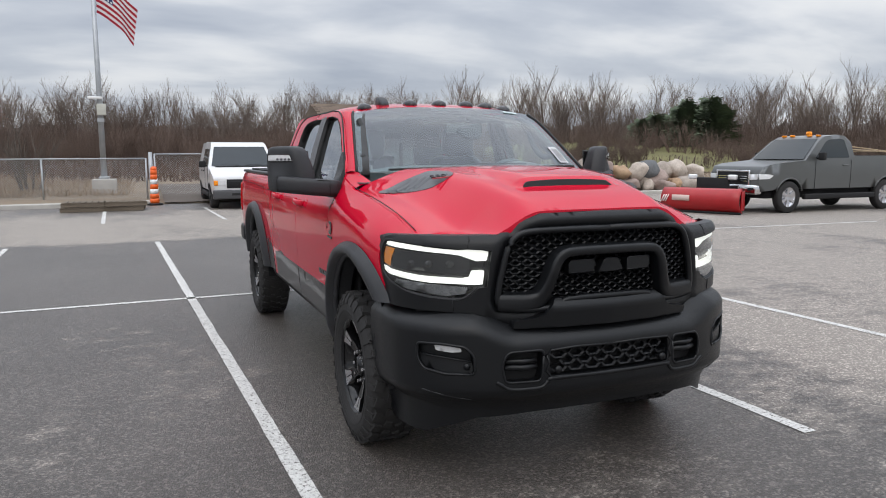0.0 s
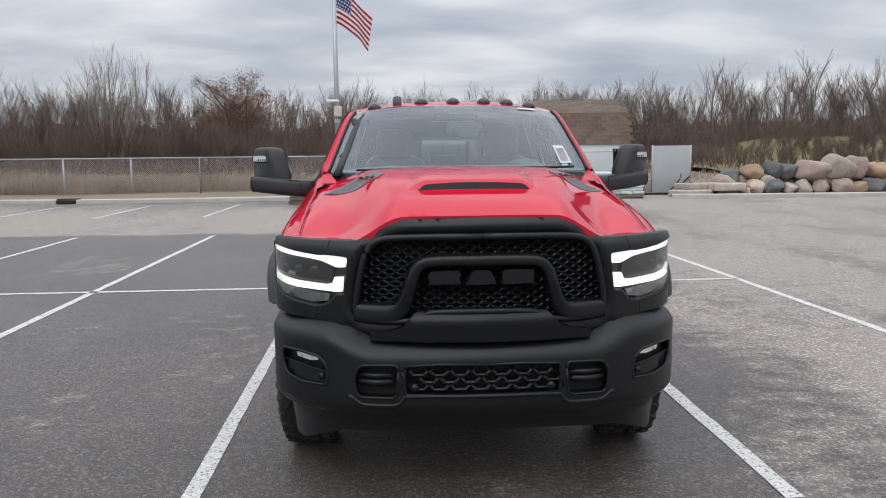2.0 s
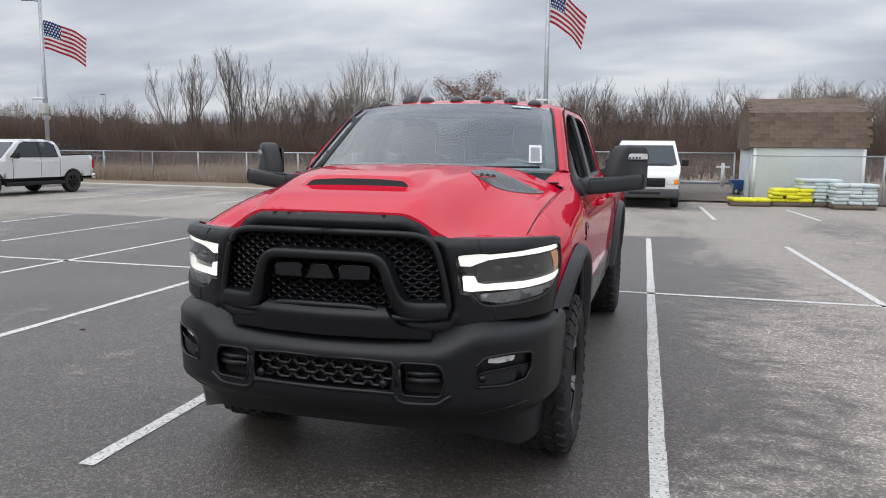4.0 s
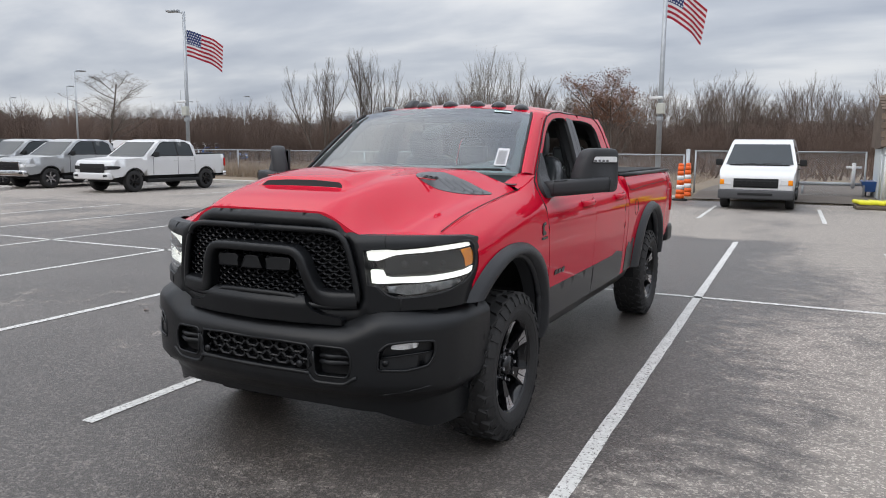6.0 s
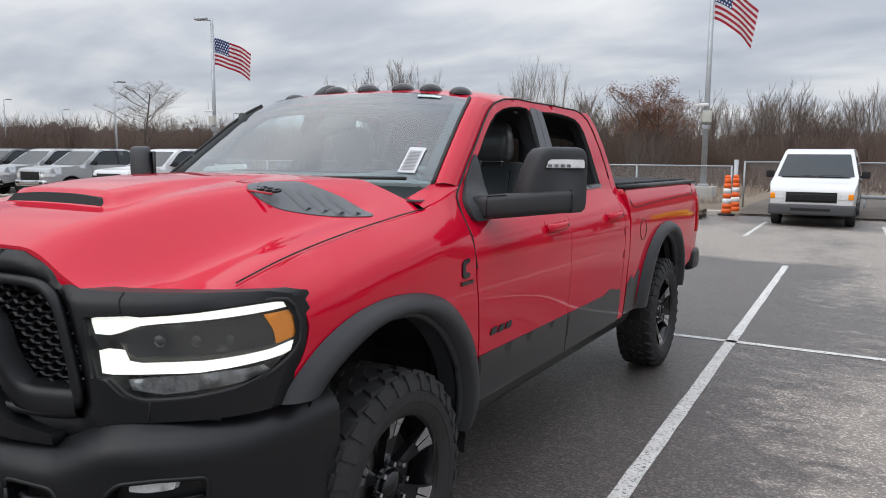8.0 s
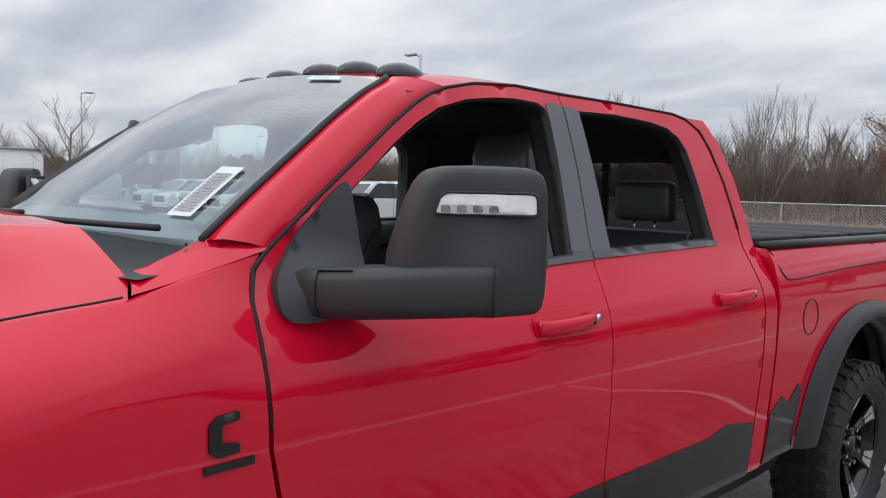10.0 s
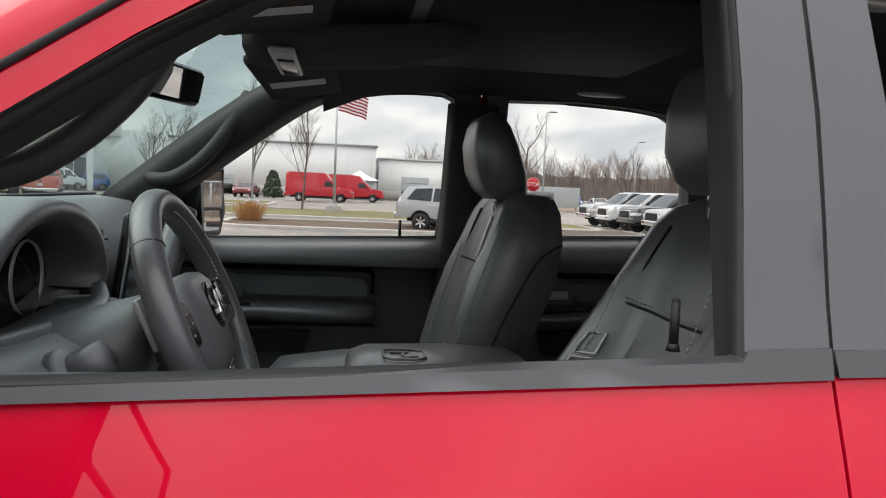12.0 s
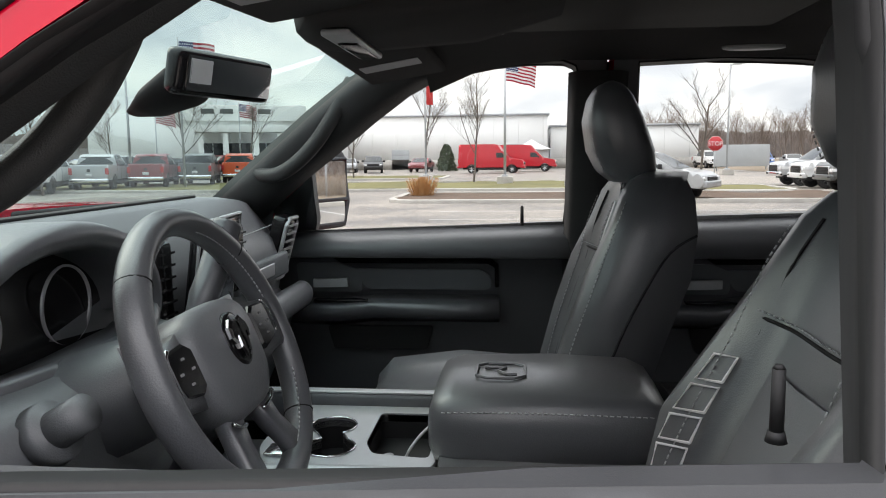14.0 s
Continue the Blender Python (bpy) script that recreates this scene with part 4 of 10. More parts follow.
# bumper, wrapped round the corners
PLAN = [Vector(p) for p in smoothed([(0, -1.075, 0), (0.25, -1.066, 0), (0.5, -1.035, 0), (0.7, -0.972, 0), (0.86, -0.865, 0), (0.96, -0.72, 0), (0.993, -0.56, 0), (1.0, -0.395, 0)], 8)]
PLEN = np.r_[0, np.cumsum([(PLAN[i + 1] - PLAN[i]).length for i in range(len(PLAN) - 1)])]
SMAX = float(PLEN[-1])
bump_d = spline([(0.2, 0.12), (0.36, 0.10), (0.425, 0.085), (0.455, 0.06), (0.478, 0.018), (0.495, 0.006), (0.55, 0.0), (0.64, 0.0), (0.728, 0.0), (0.746, 0.006), (0.760, 0.020), (0.782, 0.055), (0.80, 0.085), (0.90, 0.16)])


def bumper(u, z):
    a = min(abs(u), SMAX)
    x, y = float(np.interp(a, PLEN, [p.x for p in PLAN])), float(np.interp(a, PLEN, [p.y for p in PLAN]))
    k = min(1, max(0, (a - 0.50) / 0.24))
    d = bump_d(z - 0.076 * k * k * (3 - 2 * k) if z > 0.66 else z)
    return Vector((math.copysign(x - d * min(1, x) * 0.75, u), y + d * (1 - 0.8 * (a / SMAX) ** 2), z))


def arc_of(x):
    return float(np.interp(x, [p.x for p in PLAN], PLEN))


TOPB = [(0.0, 0.805), (0.48, 0.803), (0.54, 0.812), (0.60, 0.838), (0.66, 0.862), (0.76, 0.874), (0.94, 0.878), (1.05, 0.878), (SMAX, 0.872)]
BOTB = [(SMAX, 0.70), (SMAX - 0.02, 0.55), (SMAX - 0.10, 0.44), (1.02, 0.425), (0.85, 0.40), (0.6, 0.405), (0.0, 0.41)]
MID = both([(0.0, 0.705), (0.335, 0.703), (0.343, 0.64), (0.335, 0.572), (0.0, 0.568)])
HOOK = rounded([(0.37, 0.705), (0.55, 0.700), (0.575, 0.64), (0.56, 0.555), (0.38, 0.555)], 0.03)
fx = arc_of(0.70)
FOG = rounded([(0.70, 0.60), (0.706, 0.69), (0.748, 0.730), (0.86, 0.742), (0.985, 0.738), (0.985, 0.665), (0.953, 0.618), (0.84, 0.598)], 0.022)
neg = lambda q: [(-x, z) for x, z in q]
bump = part("front_bumper", panel(both(TOPB + BOTB), bumper, 0.028, [MID, HOOK, neg(HOOK), FOG, neg(FOG)], back=(0, 1, 0), depth=0.06, normal=(0, -1, 0)), BLACKP, truck, "matte black plastic front bumper")
part("bumper_backing", panel(both([(0.0, 0.79), (0.9, 0.80), (0.95, 0.6), (0.9, 0.45), (0, 0.45)]), lambda x, z: bumper(x, z) + Vector((0, 0.075, 0)), 0.08, normal=(0, -1, 0)), MATTEB, bump)
mid_in = lambda x, z: abs(x) < 0.325 and 0.575 < z < 0.70
part("lower_mesh", lattice((-0.33, 0.33), (0.575, 0.70), 0.092, 0.033, lambda x, z: bumper(x, z) + Vector((0, 0.02, 0)), mid_in, 0.3, 0.03), BLACKP, bump, "black honeycomb lower grille", False)
for x in (-0.30, 0.30):
    part("parking_sensor", cyl(0.018, 0.018, 0.012, 16, Matrix.Translation(bumper(x, 0.605) + Vector((0, -0.004, 0))) @ pose(0, 0, 0, 90, 0, 0)), BLACKP, bump)
for q in (MID, HOOK, neg(HOOK), FOG, neg(FOG)):
    ring = smoothed([bumper(x, z) + Vector((0, 0.002, 0)) for x, z in q], 2, True)
    part("opening_lip", tube(ring + ring[:1], 0.007, 7), BLACKP, bump)
# raised frame round the middle openings and the crease towards the corners
frame_ring = smoothed([bumper(x, z) + Vector((0, 0.003, 0)) for x, z in ((-0.60, 0.56), (-0.573, 0.545), (-0.536, 0.523), (-0.45, 0.520), (-0.378, 0.525), (-0.345, 0.556), (-0.325, 0.563), (0.0, 0.563), (0.325, 0.563), (0.345, 0.556), (0.378, 0.525), (0.45, 0.520), (0.536, 0.523), (0.573, 0.545), (0.60, 0.56))], 4)
part("bumper_ridge", tube(frame_ring, 0.011, 7), BLACKP, bump)
for s in (1, -1):
    part("bumper_crease", tube([bumper(s * u, z) + Vector((0, 0.003, 0)) for u, z in ((0.0, 0.462), (0.485, 0.457), (0.614, 0.455), (0.744, 0.473), (0.867, 0.497), (0.95, 0.512), (1.15, 0.52))], 0.006, 6), BLACKP, bump)
    pk = part("tow_hook_pocket", panel([(s * x, z) for x, z in HOOK], lambda x, z: bumper(x, z) + Vector((0, 0.062, 0)), 0.05, normal=(0, -1, 0)), MATTEB, bump)
    hook = [bumper(s * 0.40, 0.655), bumper(s * 0.42, 0.66) + Vector((0, -0.01, 0)), bumper(s * 0.47, 0.662) + Vector((0, -0.03, 0)), bumper(s * 0.525, 0.66) + Vector((0, -0.01, 0)), bumper(s * 0.545, 0.655)]
    part("tow_hook", add(tube([p + Vector((0, 0.03, -0.035)) for p in smoothed(hook, 4)], 0.015, 8), tube([p + Vector((0, 0.03, -0.005)) for p in smoothed(hook, 4)], 0.012, 8)), BLACKP, pk, "black tow hook")
    fg = part("fog_lamp", panel([(s * x, z) for x, z in FOG], lambda x, z: bumper(x, z) + Vector((0, 0.045, 0)), 0.05, normal=(0, -1, 0)), BLACKP, bump, "black fog-lamp pocket")
    part("fog_ledge", panel([(s * x, z) for x, z in rounded([(0.705, 0.602), (0.707, 0.655), (0.80, 0.668), (0.975, 0.684), (0.978, 0.66), (0.95, 0.622), (0.84, 0.602)], 0.015)], lambda x, z: bumper(x, z) + Vector((0, 0.02 - 0.1 * (0.66 - z), 0)), 0.04, back=(0, 1, 0), depth=0.03, normal=(0, -1, 0)), BLACKP, fg)
    part("fog_trim", tube([bumper(s * u, z) + Vector((0, 0.012, 0)) for u, z in ((0.708, 0.657), (0.80, 0.670), (0.90, 0.680), (0.975, 0.686))], 0.004, 6), BLACKP, fg)
    part("fog_lens", panel([(s * x, z) for x, z in rounded([(0.752, 0.700), (0.756, 0.718), (0.83, 0.733), (0.882, 0.730), (0.876, 0.704), (0.80, 0.696)], 0.008)], lambda x, z: bumper(x, z) + Vector((0, 0.03, 0)), 0.03, back=(0, 1, 0), depth=0.02, normal=(0, -1, 0)), CLEARL, fg, "clear LED fog lens")
    part("parking_sensor", cyl(0.016, 0.016, 0.01, 16, Matrix.Translation(bumper(s * 0.735, 0.634) + Vector((0, 0.012, 0))) @ pose(0, 0, 0, 90, 0, s * 25)), BLACKP, fg)
    # valance below the bumper
    val = [(0.0, 0.412), (0.5, 0.405), (0.85, 0.40), (1.02, 0.425), (SMAX - 0.10, 0.435), (SMAX - 0.10, 0.30), (SMAX - 0.14, 0.262), (1.0, 0.262), (0.85, 0.31), (0.7, 0.355), (0.4, 0.37), (0.0, 0.372)]
    part("front_valance", panel([(s * x, z) for x, z in val], lambda x, z: bumper(x, z) + Vector((0, 0.012, 0)), 0.05, back=(0, 1, 0), depth=0.05, normal=(0, -1, 0)), BLACKP, bump)
# strip between bumper and grille
part("bumper_top_strip", panel(both([(0.0, 0.826), (0.5, 0.83), (0.58, 0.85), (0.66, 0.88), (0.95, 0.90), (0.95, 0.86), (0.66, 0.84), (0.56, 0.80), (0.0, 0.79)]), lambda x, z: fascia(x, z) + Vector((0, 0.02, 0)), 0.06, normal=(0, -1, 0)), MATTEB, bump)

# ---- underbody, tail, wheels ----
part("underbody", box(0, 1.9, 0.58, 1.55, 5.2, 0.26, 0.03), DARKIN, truck)
part("axle", cyl(0.06, 0.06, 1.6, 16, pose(0, 0, 0.40, 0, 90, 0)), DARKIN, truck)
part("axle", add(cyl(0.06, 0.06, 1.6, 16, pose(0, 3.79, 0.40, 0, 90, 0)), box(0.1, 3.79, 0.40, 0.3, 0.3, 0.3, 0.1)), DARKIN, truck)
part("engine_bay", box(0, -0.25, 0.85, 1.1, 0.9, 0.7, 0.05), DARKIN, truck)
part("bed_floor", box(0, 3.9, 0.82, 1.7, 2.2, 0.06, 0.01), BLACKP, truck)
part("tailgate", panel([(-0.93, 0.80), (-0.95, 1.2), (-0.93, 1.43), (0.93, 1.43), (0.95, 1.2), (0.93, 0.80)], lambda x, z: Vector((x, 5.01 - 0.02 * (z - 1.1), z)), 0.1, back=(0, -1, 0), depth=0.06, normal=(0, 1, 0)), RED, truck)
part("rear_bumper", add(box(0, 5.10, 0.70, 1.90, 0.20, 0.17, 0.04), add(box(0.93, 4.98, 0.72, 0.14, 0.32, 0.2, 0.05), box(-0.93, 4.98, 0.72, 0.14, 0.32, 0.2, 0.05))), BLACKP, truck, "black rear step bumper")
for k in range(4):
    part("tonneau_panel", box(0, 3.08 + 0.53 * k, 1.452, 1.74, 0.51, 0.025, 0.008), MATTEB, truck, "black folding bed cover panel")


def wheel_parts(parent):
    """One wheel about the x axis at the origin, its face towards +x."""
    prof = [(0.262, -0.125), (0.284, -0.14), (0.335, -0.148), (0.378, -0.138), (0.400, -0.118), (0.408, -0.08), (0.409, 0.0), (0.408, 0.08), (0.400, 0.118), (0.378, 0.138), (0.335, 0.148), (0.284, 0.14), (0.262, 0.125)]
    ty = part("tyre", lathe(prof, 56), RUBBER, parent, "knobbly all-terrain tyre")
    lug = bmesh.new()
    for k in range(30):
        a0 = 2 * math.pi * k / 30
        for x, w, sh, ln in ((-0.098, 0.052, 0.0, 0.060), (-0.035, 0.046, 0.35, 0.048), (0.035, 0.046, 0.7, 0.048), (0.098, 0.052, 0.5, 0.060)):
            a = a0 + sh * 2 * math.pi / 30
            tw = 0.35 if x < 0 else -0.35
            mm = Matrix.Rotation(a, 4, "X") @ Matrix.Translation((x, 0, 0.407)) @ Matrix.Rotation(tw, 4, "Z")
            bb = bmesh.new()
            bmesh.ops.create_cube(bb, size=1)
            bmesh.ops.scale(bb, vec=(w, ln, 0.024), verts=bb.verts)
            for vv in bb.verts:
                if vv.co.z > 0:
                    vv.co.x *= 0.88
                    vv.co.y *= 0.86
            bmesh.ops.transform(bb, matrix=mm, verts=bb.verts)
            add(lug, bb)
        for sx in (-1, 1):
            mm = Matrix.Rotation(a0 + (0.0 if sx < 0 else 0.10), 4, "X") @ Matrix.Translation((sx * 0.134, 0, 0.380))
            bb = bmesh.new()
            bmesh.ops.create_cube(bb, size=1)
            bmesh.ops.scale(bb, vec=(0.022, 0.050 if k % 2 else 0.036, 0.055), verts=bb.verts)
            for vv in bb.verts:
                if vv.co.z < 0:
                    vv.co.x += sx * 0.008
                    vv.co.y *= 0.7
                else:
                    vv.co.x -= sx * 0.016
            bmesh.ops.transform(bb, matrix=mm, verts=bb.verts)
            add(lug, bb)
    part("tread", lug, RUBBER, ty, "", False)
    for rr, xx in ((0.315, 0.146), (0.352, 0.144)):
        part("sidewall_rib", lathe([(rr - 0.004, xx - 0.004), (rr, xx + 0.003), (rr + 0.004, xx - 0.004)], 56), RUBBER, ty)
    rim = part("rim", lathe([(0.20, -0.12), (0.215, 0.0), (0.222, 0.09), (0.238, 0.118), (0.246, 0.125), (0.246, 0.11)], 48), GLOSSB, parent, "black alloy rim")
    rim.matrix_basis = Matrix.Diagonal((1.0, 1.11, 1.11, 1))
    part("rim_lip", lathe([(0.226, 0.112), (0.234, 0.124), (0.247, 0.131), (0.252, 0.122)], 48), GLOSSB, rim, "black rim lip")
    part("brake", cyl(0.185, 0.185, 0.03, 32, pose(0.0, 0, 0, 0, 90, 0)), mat("brake_steel", (0.10, 0.095, 0.09), 0.5, 0.7), rim)
    for k in range(6):
        for d in (-1, 1):
            a = 2 * math.pi * k / 6 + d * 0.15
            R = Matrix.Rotation(a, 4, "X")
            y0 = d * 0.010
            rings = []
            for r, x, w, t in ((0.045, 0.060, 0.016, 0.04), (0.10, 0.068, 0.014, 0.04), (0.17, 0.088, 0.015, 0.036), (0.232, 0.112, 0.019, 0.03)):
                rings.append([R @ Vector((x - t, y0 - w * 0.8, r)), R @ Vector((x, y0 - w, r)), R @ Vector((x, y0 + w, r)), R @ Vector((x - t, y0 + w * 0.8, r))])
            part("spoke", loft(rings), GLOSSB, rim, "", False)
            tipr = []
            for r, x, w in ((0.165, 0.0885, 0.009), (0.20, 0.0995, 0.014), (0.222, 0.1075, 0.020), (0.238, 0.1165, 0.030)):
                tipr.append([R @ Vector((x + 0.002, y0 - w + d * 0.003, r)), R @ Vector((x + 0.002, y0 + w + d * 0.003, r))])
            part("machined_face", grid(tipr), MACHINED, rim, "bright machined spoke face", False)
    part("hub", add(cyl(0.052, 0.047, 0.05, 24, pose(0.075, 0, 0, 0, 90, 0)), cyl(0.066, 0.062, 0.03, 24, pose(0.05, 0, 0, 0, 90, 0))), GLOSSB, rim)
    for k in range(8):
        a = 2 * math.pi * k / 8
        part("lug_nut", cyl(0.011, 0.009, 0.03, 6, pose(0.085, 0.075 * math.cos(a), 0.075 * math.sin(a), 0, 90, 0)), MACHINED, rim, "", False)


first = None
for cy in (0.0, 3.79):
    for s in (1, -1):
        m = pose(s * 0.886, cy, 0.414, 17 * cy, 0, 0 if s > 0 else 180) @ Matrix.Diagonal((1.0, 1.03, 1.03, 1))
        if first is None:
            first = new("wheel")
            first.parent = truck
            wheel_parts(first)
            first.matrix_basis = m
        else:
            w = copy_thing(first, pose(s * 0.886, cy, 0.414, 17 * cy, 0, 0 if s > 0 else 180))

# ---- towing mirrors ----
for s in (1, -1):
    md = 0.0 if s > 0 else -0.215
    turn = 0.17 if s > 0 else 0.50
    arm_r = []
    for xf, yf, xb, yb, z0, z1 in ((0.93, 0.652, 0.93, 0.80, 1.352, 1.455), (1.0, 0.668, 0.99, 0.81, 1.357, 1.462), (1.08, 0.694, 1.06, 0.83, 1.364, 1.468), (1.17, 0.737, 1.14, 0.86, 1.374, 1.476), (1.255, 0.790, 1.20, 0.89, 1.383, 1.484), (1.316, 0.846, 1.25, 0.92, 1.390, 1.486), (1.322, 0.854, 1.26, 0.93, 1.396, 1.482)):
        dy = md * (xf - 0.6) / 0.5
        mx, my = (xf + xb) / 2, (yf + yb) / 2
        arm_r.append([(s * (mx + (xf - xb) / 2 * a), my + dy + (yf - yb) / 2 * a, (z0 + z1) / 2 + (z1 - z0) / 2 * c) for a, c in ((1.0, -0.45), (0.86, -0.85), (0.55, -1), (-1, -1), (-1, 1), (0.6, 1), (0.9, 0.88), (1.0, 0.5))])
    arm = part("mirror_arm", loft(arm_r), GREYP, truck, "dark grey towing mirror arm")
    lid = [Vector(arm_r[1][k]) + Vector((s * 0.0, -0.002, 0)) for k in (1, 0, 7)] + [Vector(r[6]) + Vector((0, -0.001, 0.0015)) for r in arm_r[1:3]]
    part("arm_joint", tube(lid, 0.002, 5), MATTEB, arm)
    part("arm_joint", tube([Vector(arm_r[-2][k]) + Vector((s * 0.003, -0.002, 0)) for k in (2, 1, 0, 7, 6, 5)], 0.0022, 5), MATTEB, arm)
    base = [(0.612, 1.40), (0.620, 1.435), (0.640, 1.462), (0.70, 1.53), (0.80, 1.612), (0.845, 1.642), (0.85, 1.60), (0.85, 1.45), (0.83, 1.40), (0.76, 1.36), (0.68, 1.348), (0.635, 1.349), (0.615, 1.37)]
    b2 = part("mirror_base", panel(rounded(base, 0.02), lambda y, z: Vector((s * (side_x(z) + 0.010 + 0.055 * math.exp(-((z - 1.41) / 0.06) ** 2 - ((y - 0.72) / 0.10) ** 2)), cab_y(s, y), z)), 0.02, back=(-s, 0, 0), depth=0.04, normal=(s, 0, 0)), GREYP, truck)
    plan = [(1.085, 0.775), (1.135, 0.755), (1.19, 0.772), (1.25, 0.835), (1.316, 0.922), (1.335, 0.952), (1.328, 0.970), (1.24, 0.958), (1.12, 0.938), (1.082, 0.905), (1.070, 0.80)]
    cxp, cyp = 1.215, 0.895
    rings = []
    for z, k in ((1.386, 0.78), (1.390, 0.88), (1.402, 0.955), (1.425, 0.99), (1.46, 1.0), (1.50, 1.0), (1.56, 1.0), (1.61, 0.99), (1.635, 0.965), (1.652, 0.92), (1.662, 0.84), (1.668, 0.68), (1.670, 0.4)):
        q = 0.058 * min(max((z - 1.49) / 0.16, 0), 1)
        bl = 0.030 * min(max((1.54 - z) / 0.06, 0), 1)
        bw = lambda p: min(max((1.335 - p.x) / 0.05, 0), 1) * min(max((p.x - 1.22) / 0.05, 0), 1) * (1 if p.y < 0.785 + (p.x - 1.21) * 1.30 + 0.02 and p.x > 1.15 else 0)
        wt = lambda x: min(max((1.30 - x) / 0.17, 0), 1)
        rings.append([(s * (cxp + (p.x - cxp) * k + 0.80 * q * wt(p.x) + 0.78 * bl * bw(p)), cyp + md + (p.y - cyp) * k + 0.45 * q * wt(p.x) * (p.y < 0.88) - 0.63 * bl * bw(p), z) for p in smoothed([(x, y - (turn - 0.17) * (1.336 - x) * (y > 0.88), 0) for x, y in plan], 4, True)])
    head = part("mirror_head", loft(rings), GREYP, truck, "dark grey towing mirror housing")
    sig = rounded([(0.010, 1.578), (0.021, 1.611), (0.034, 1.619), (0.196, 1.619), (0.203, 1.612), (0.205, 1.582), (0.199, 1.577)], 0.006)
    sp = [(1.203, 0.783), (1.245, 0.829), (1.292, 0.886), (1.338, 0.948)]
    spl = smoothed([(x, y, 0) for x, y in sp], 8)
    sl = np.r_[0, np.cumsum([(spl[i + 1] - spl[i]).length for i in range(len(spl) - 1)])]

    def sig_at(off):
        def f(u, z):
            x, y = float(np.interp(u, sl, [p.x for p in spl])), float(np.interp(u, sl, [p.y for p in spl]))
            return Vector((s * (x + 0.78 * off + 0.003), y + md - 0.003 - 0.63 * off, z))
        return f

    lens = part("mirror_lamp", panel(sig, sig_at(0.004), 0.02, back=(-s * 0.7, 0.7, 0), depth=0.012, normal=(s * 0.7, -0.7, 0)), CLEARL, head, "clear mirror lamp lens")
    for k in range(4):
        part("led_cell", panel(rounded([(0.022 + 0.030 * k, 1.582), (0.022 + 0.030 * k, 1.595), (0.038 + 0.030 * k, 1.595), (0.041 + 0.030 * k, 1.582)], 0.003), sig_at(0.007), 0.02, back=(-s * 0.7, 0.7, 0), depth=0.004, normal=(s * 0.7, -0.7, 0)), LOWLENS, lens)
    part("reflector", panel(rounded([(0.134, 1.5795), (0.124, 1.596), (0.028, 1.596), (0.018, 1.5795)], 0.003), sig_at(0.0055), 0.02, normal=(s * 0.7, -0.7, 0)), SATIN, lens, "grey lower reflector")
    rim_l = [sig_at(0.005)(p[0], p[1]) for p in sig]
    part("lens_rim", tube(rim_l + rim_l[:1], 0.003, 5), SEAL, head)
    part("mirror_glass", panel(rounded([(1.11, 1.495), (1.11, 1.630), (1.312, 1.630), (1.318, 1.495)], 0.025), lambda x, z: Vector((s * x, 0.984 + md - turn * (1.335 - x), z)), 0.05, normal=(0, 1, 0)), MIRRORG, head, "mirror glass")
    part("mirror_glass", panel(rounded([(1.11, 1.405), (1.11, 1.484), (1.30, 1.484), (1.30, 1.405)], 0.012), lambda x, z: Vector((s * x, 0.984 + md - turn * (1.335 - x), z)), 0.05, normal=(0, 1, 0)), MIRRORG, head, "convex mirror glass")
    part("mirror_frame", tube([Vector((s * x, 0.979 + md - turn * (1.335 - x), z)) for x, z in ((1.105, 1.40), (1.105, 1.634), (1.312, 1.634), (1.320, 1.48), (1.30, 1.40), (1.105, 1.40))], 0.010, 6), GREYP, head)
    part("mirror_bar", box(s * 1.22, 0.979 + md - turn * 0.115, 1.4895, 0.22, 0.016, 0.014, 0.004, 2, pose(0, 0, 0, 0, 0, s * math.degrees(math.atan(turn)))), GREYP, head)

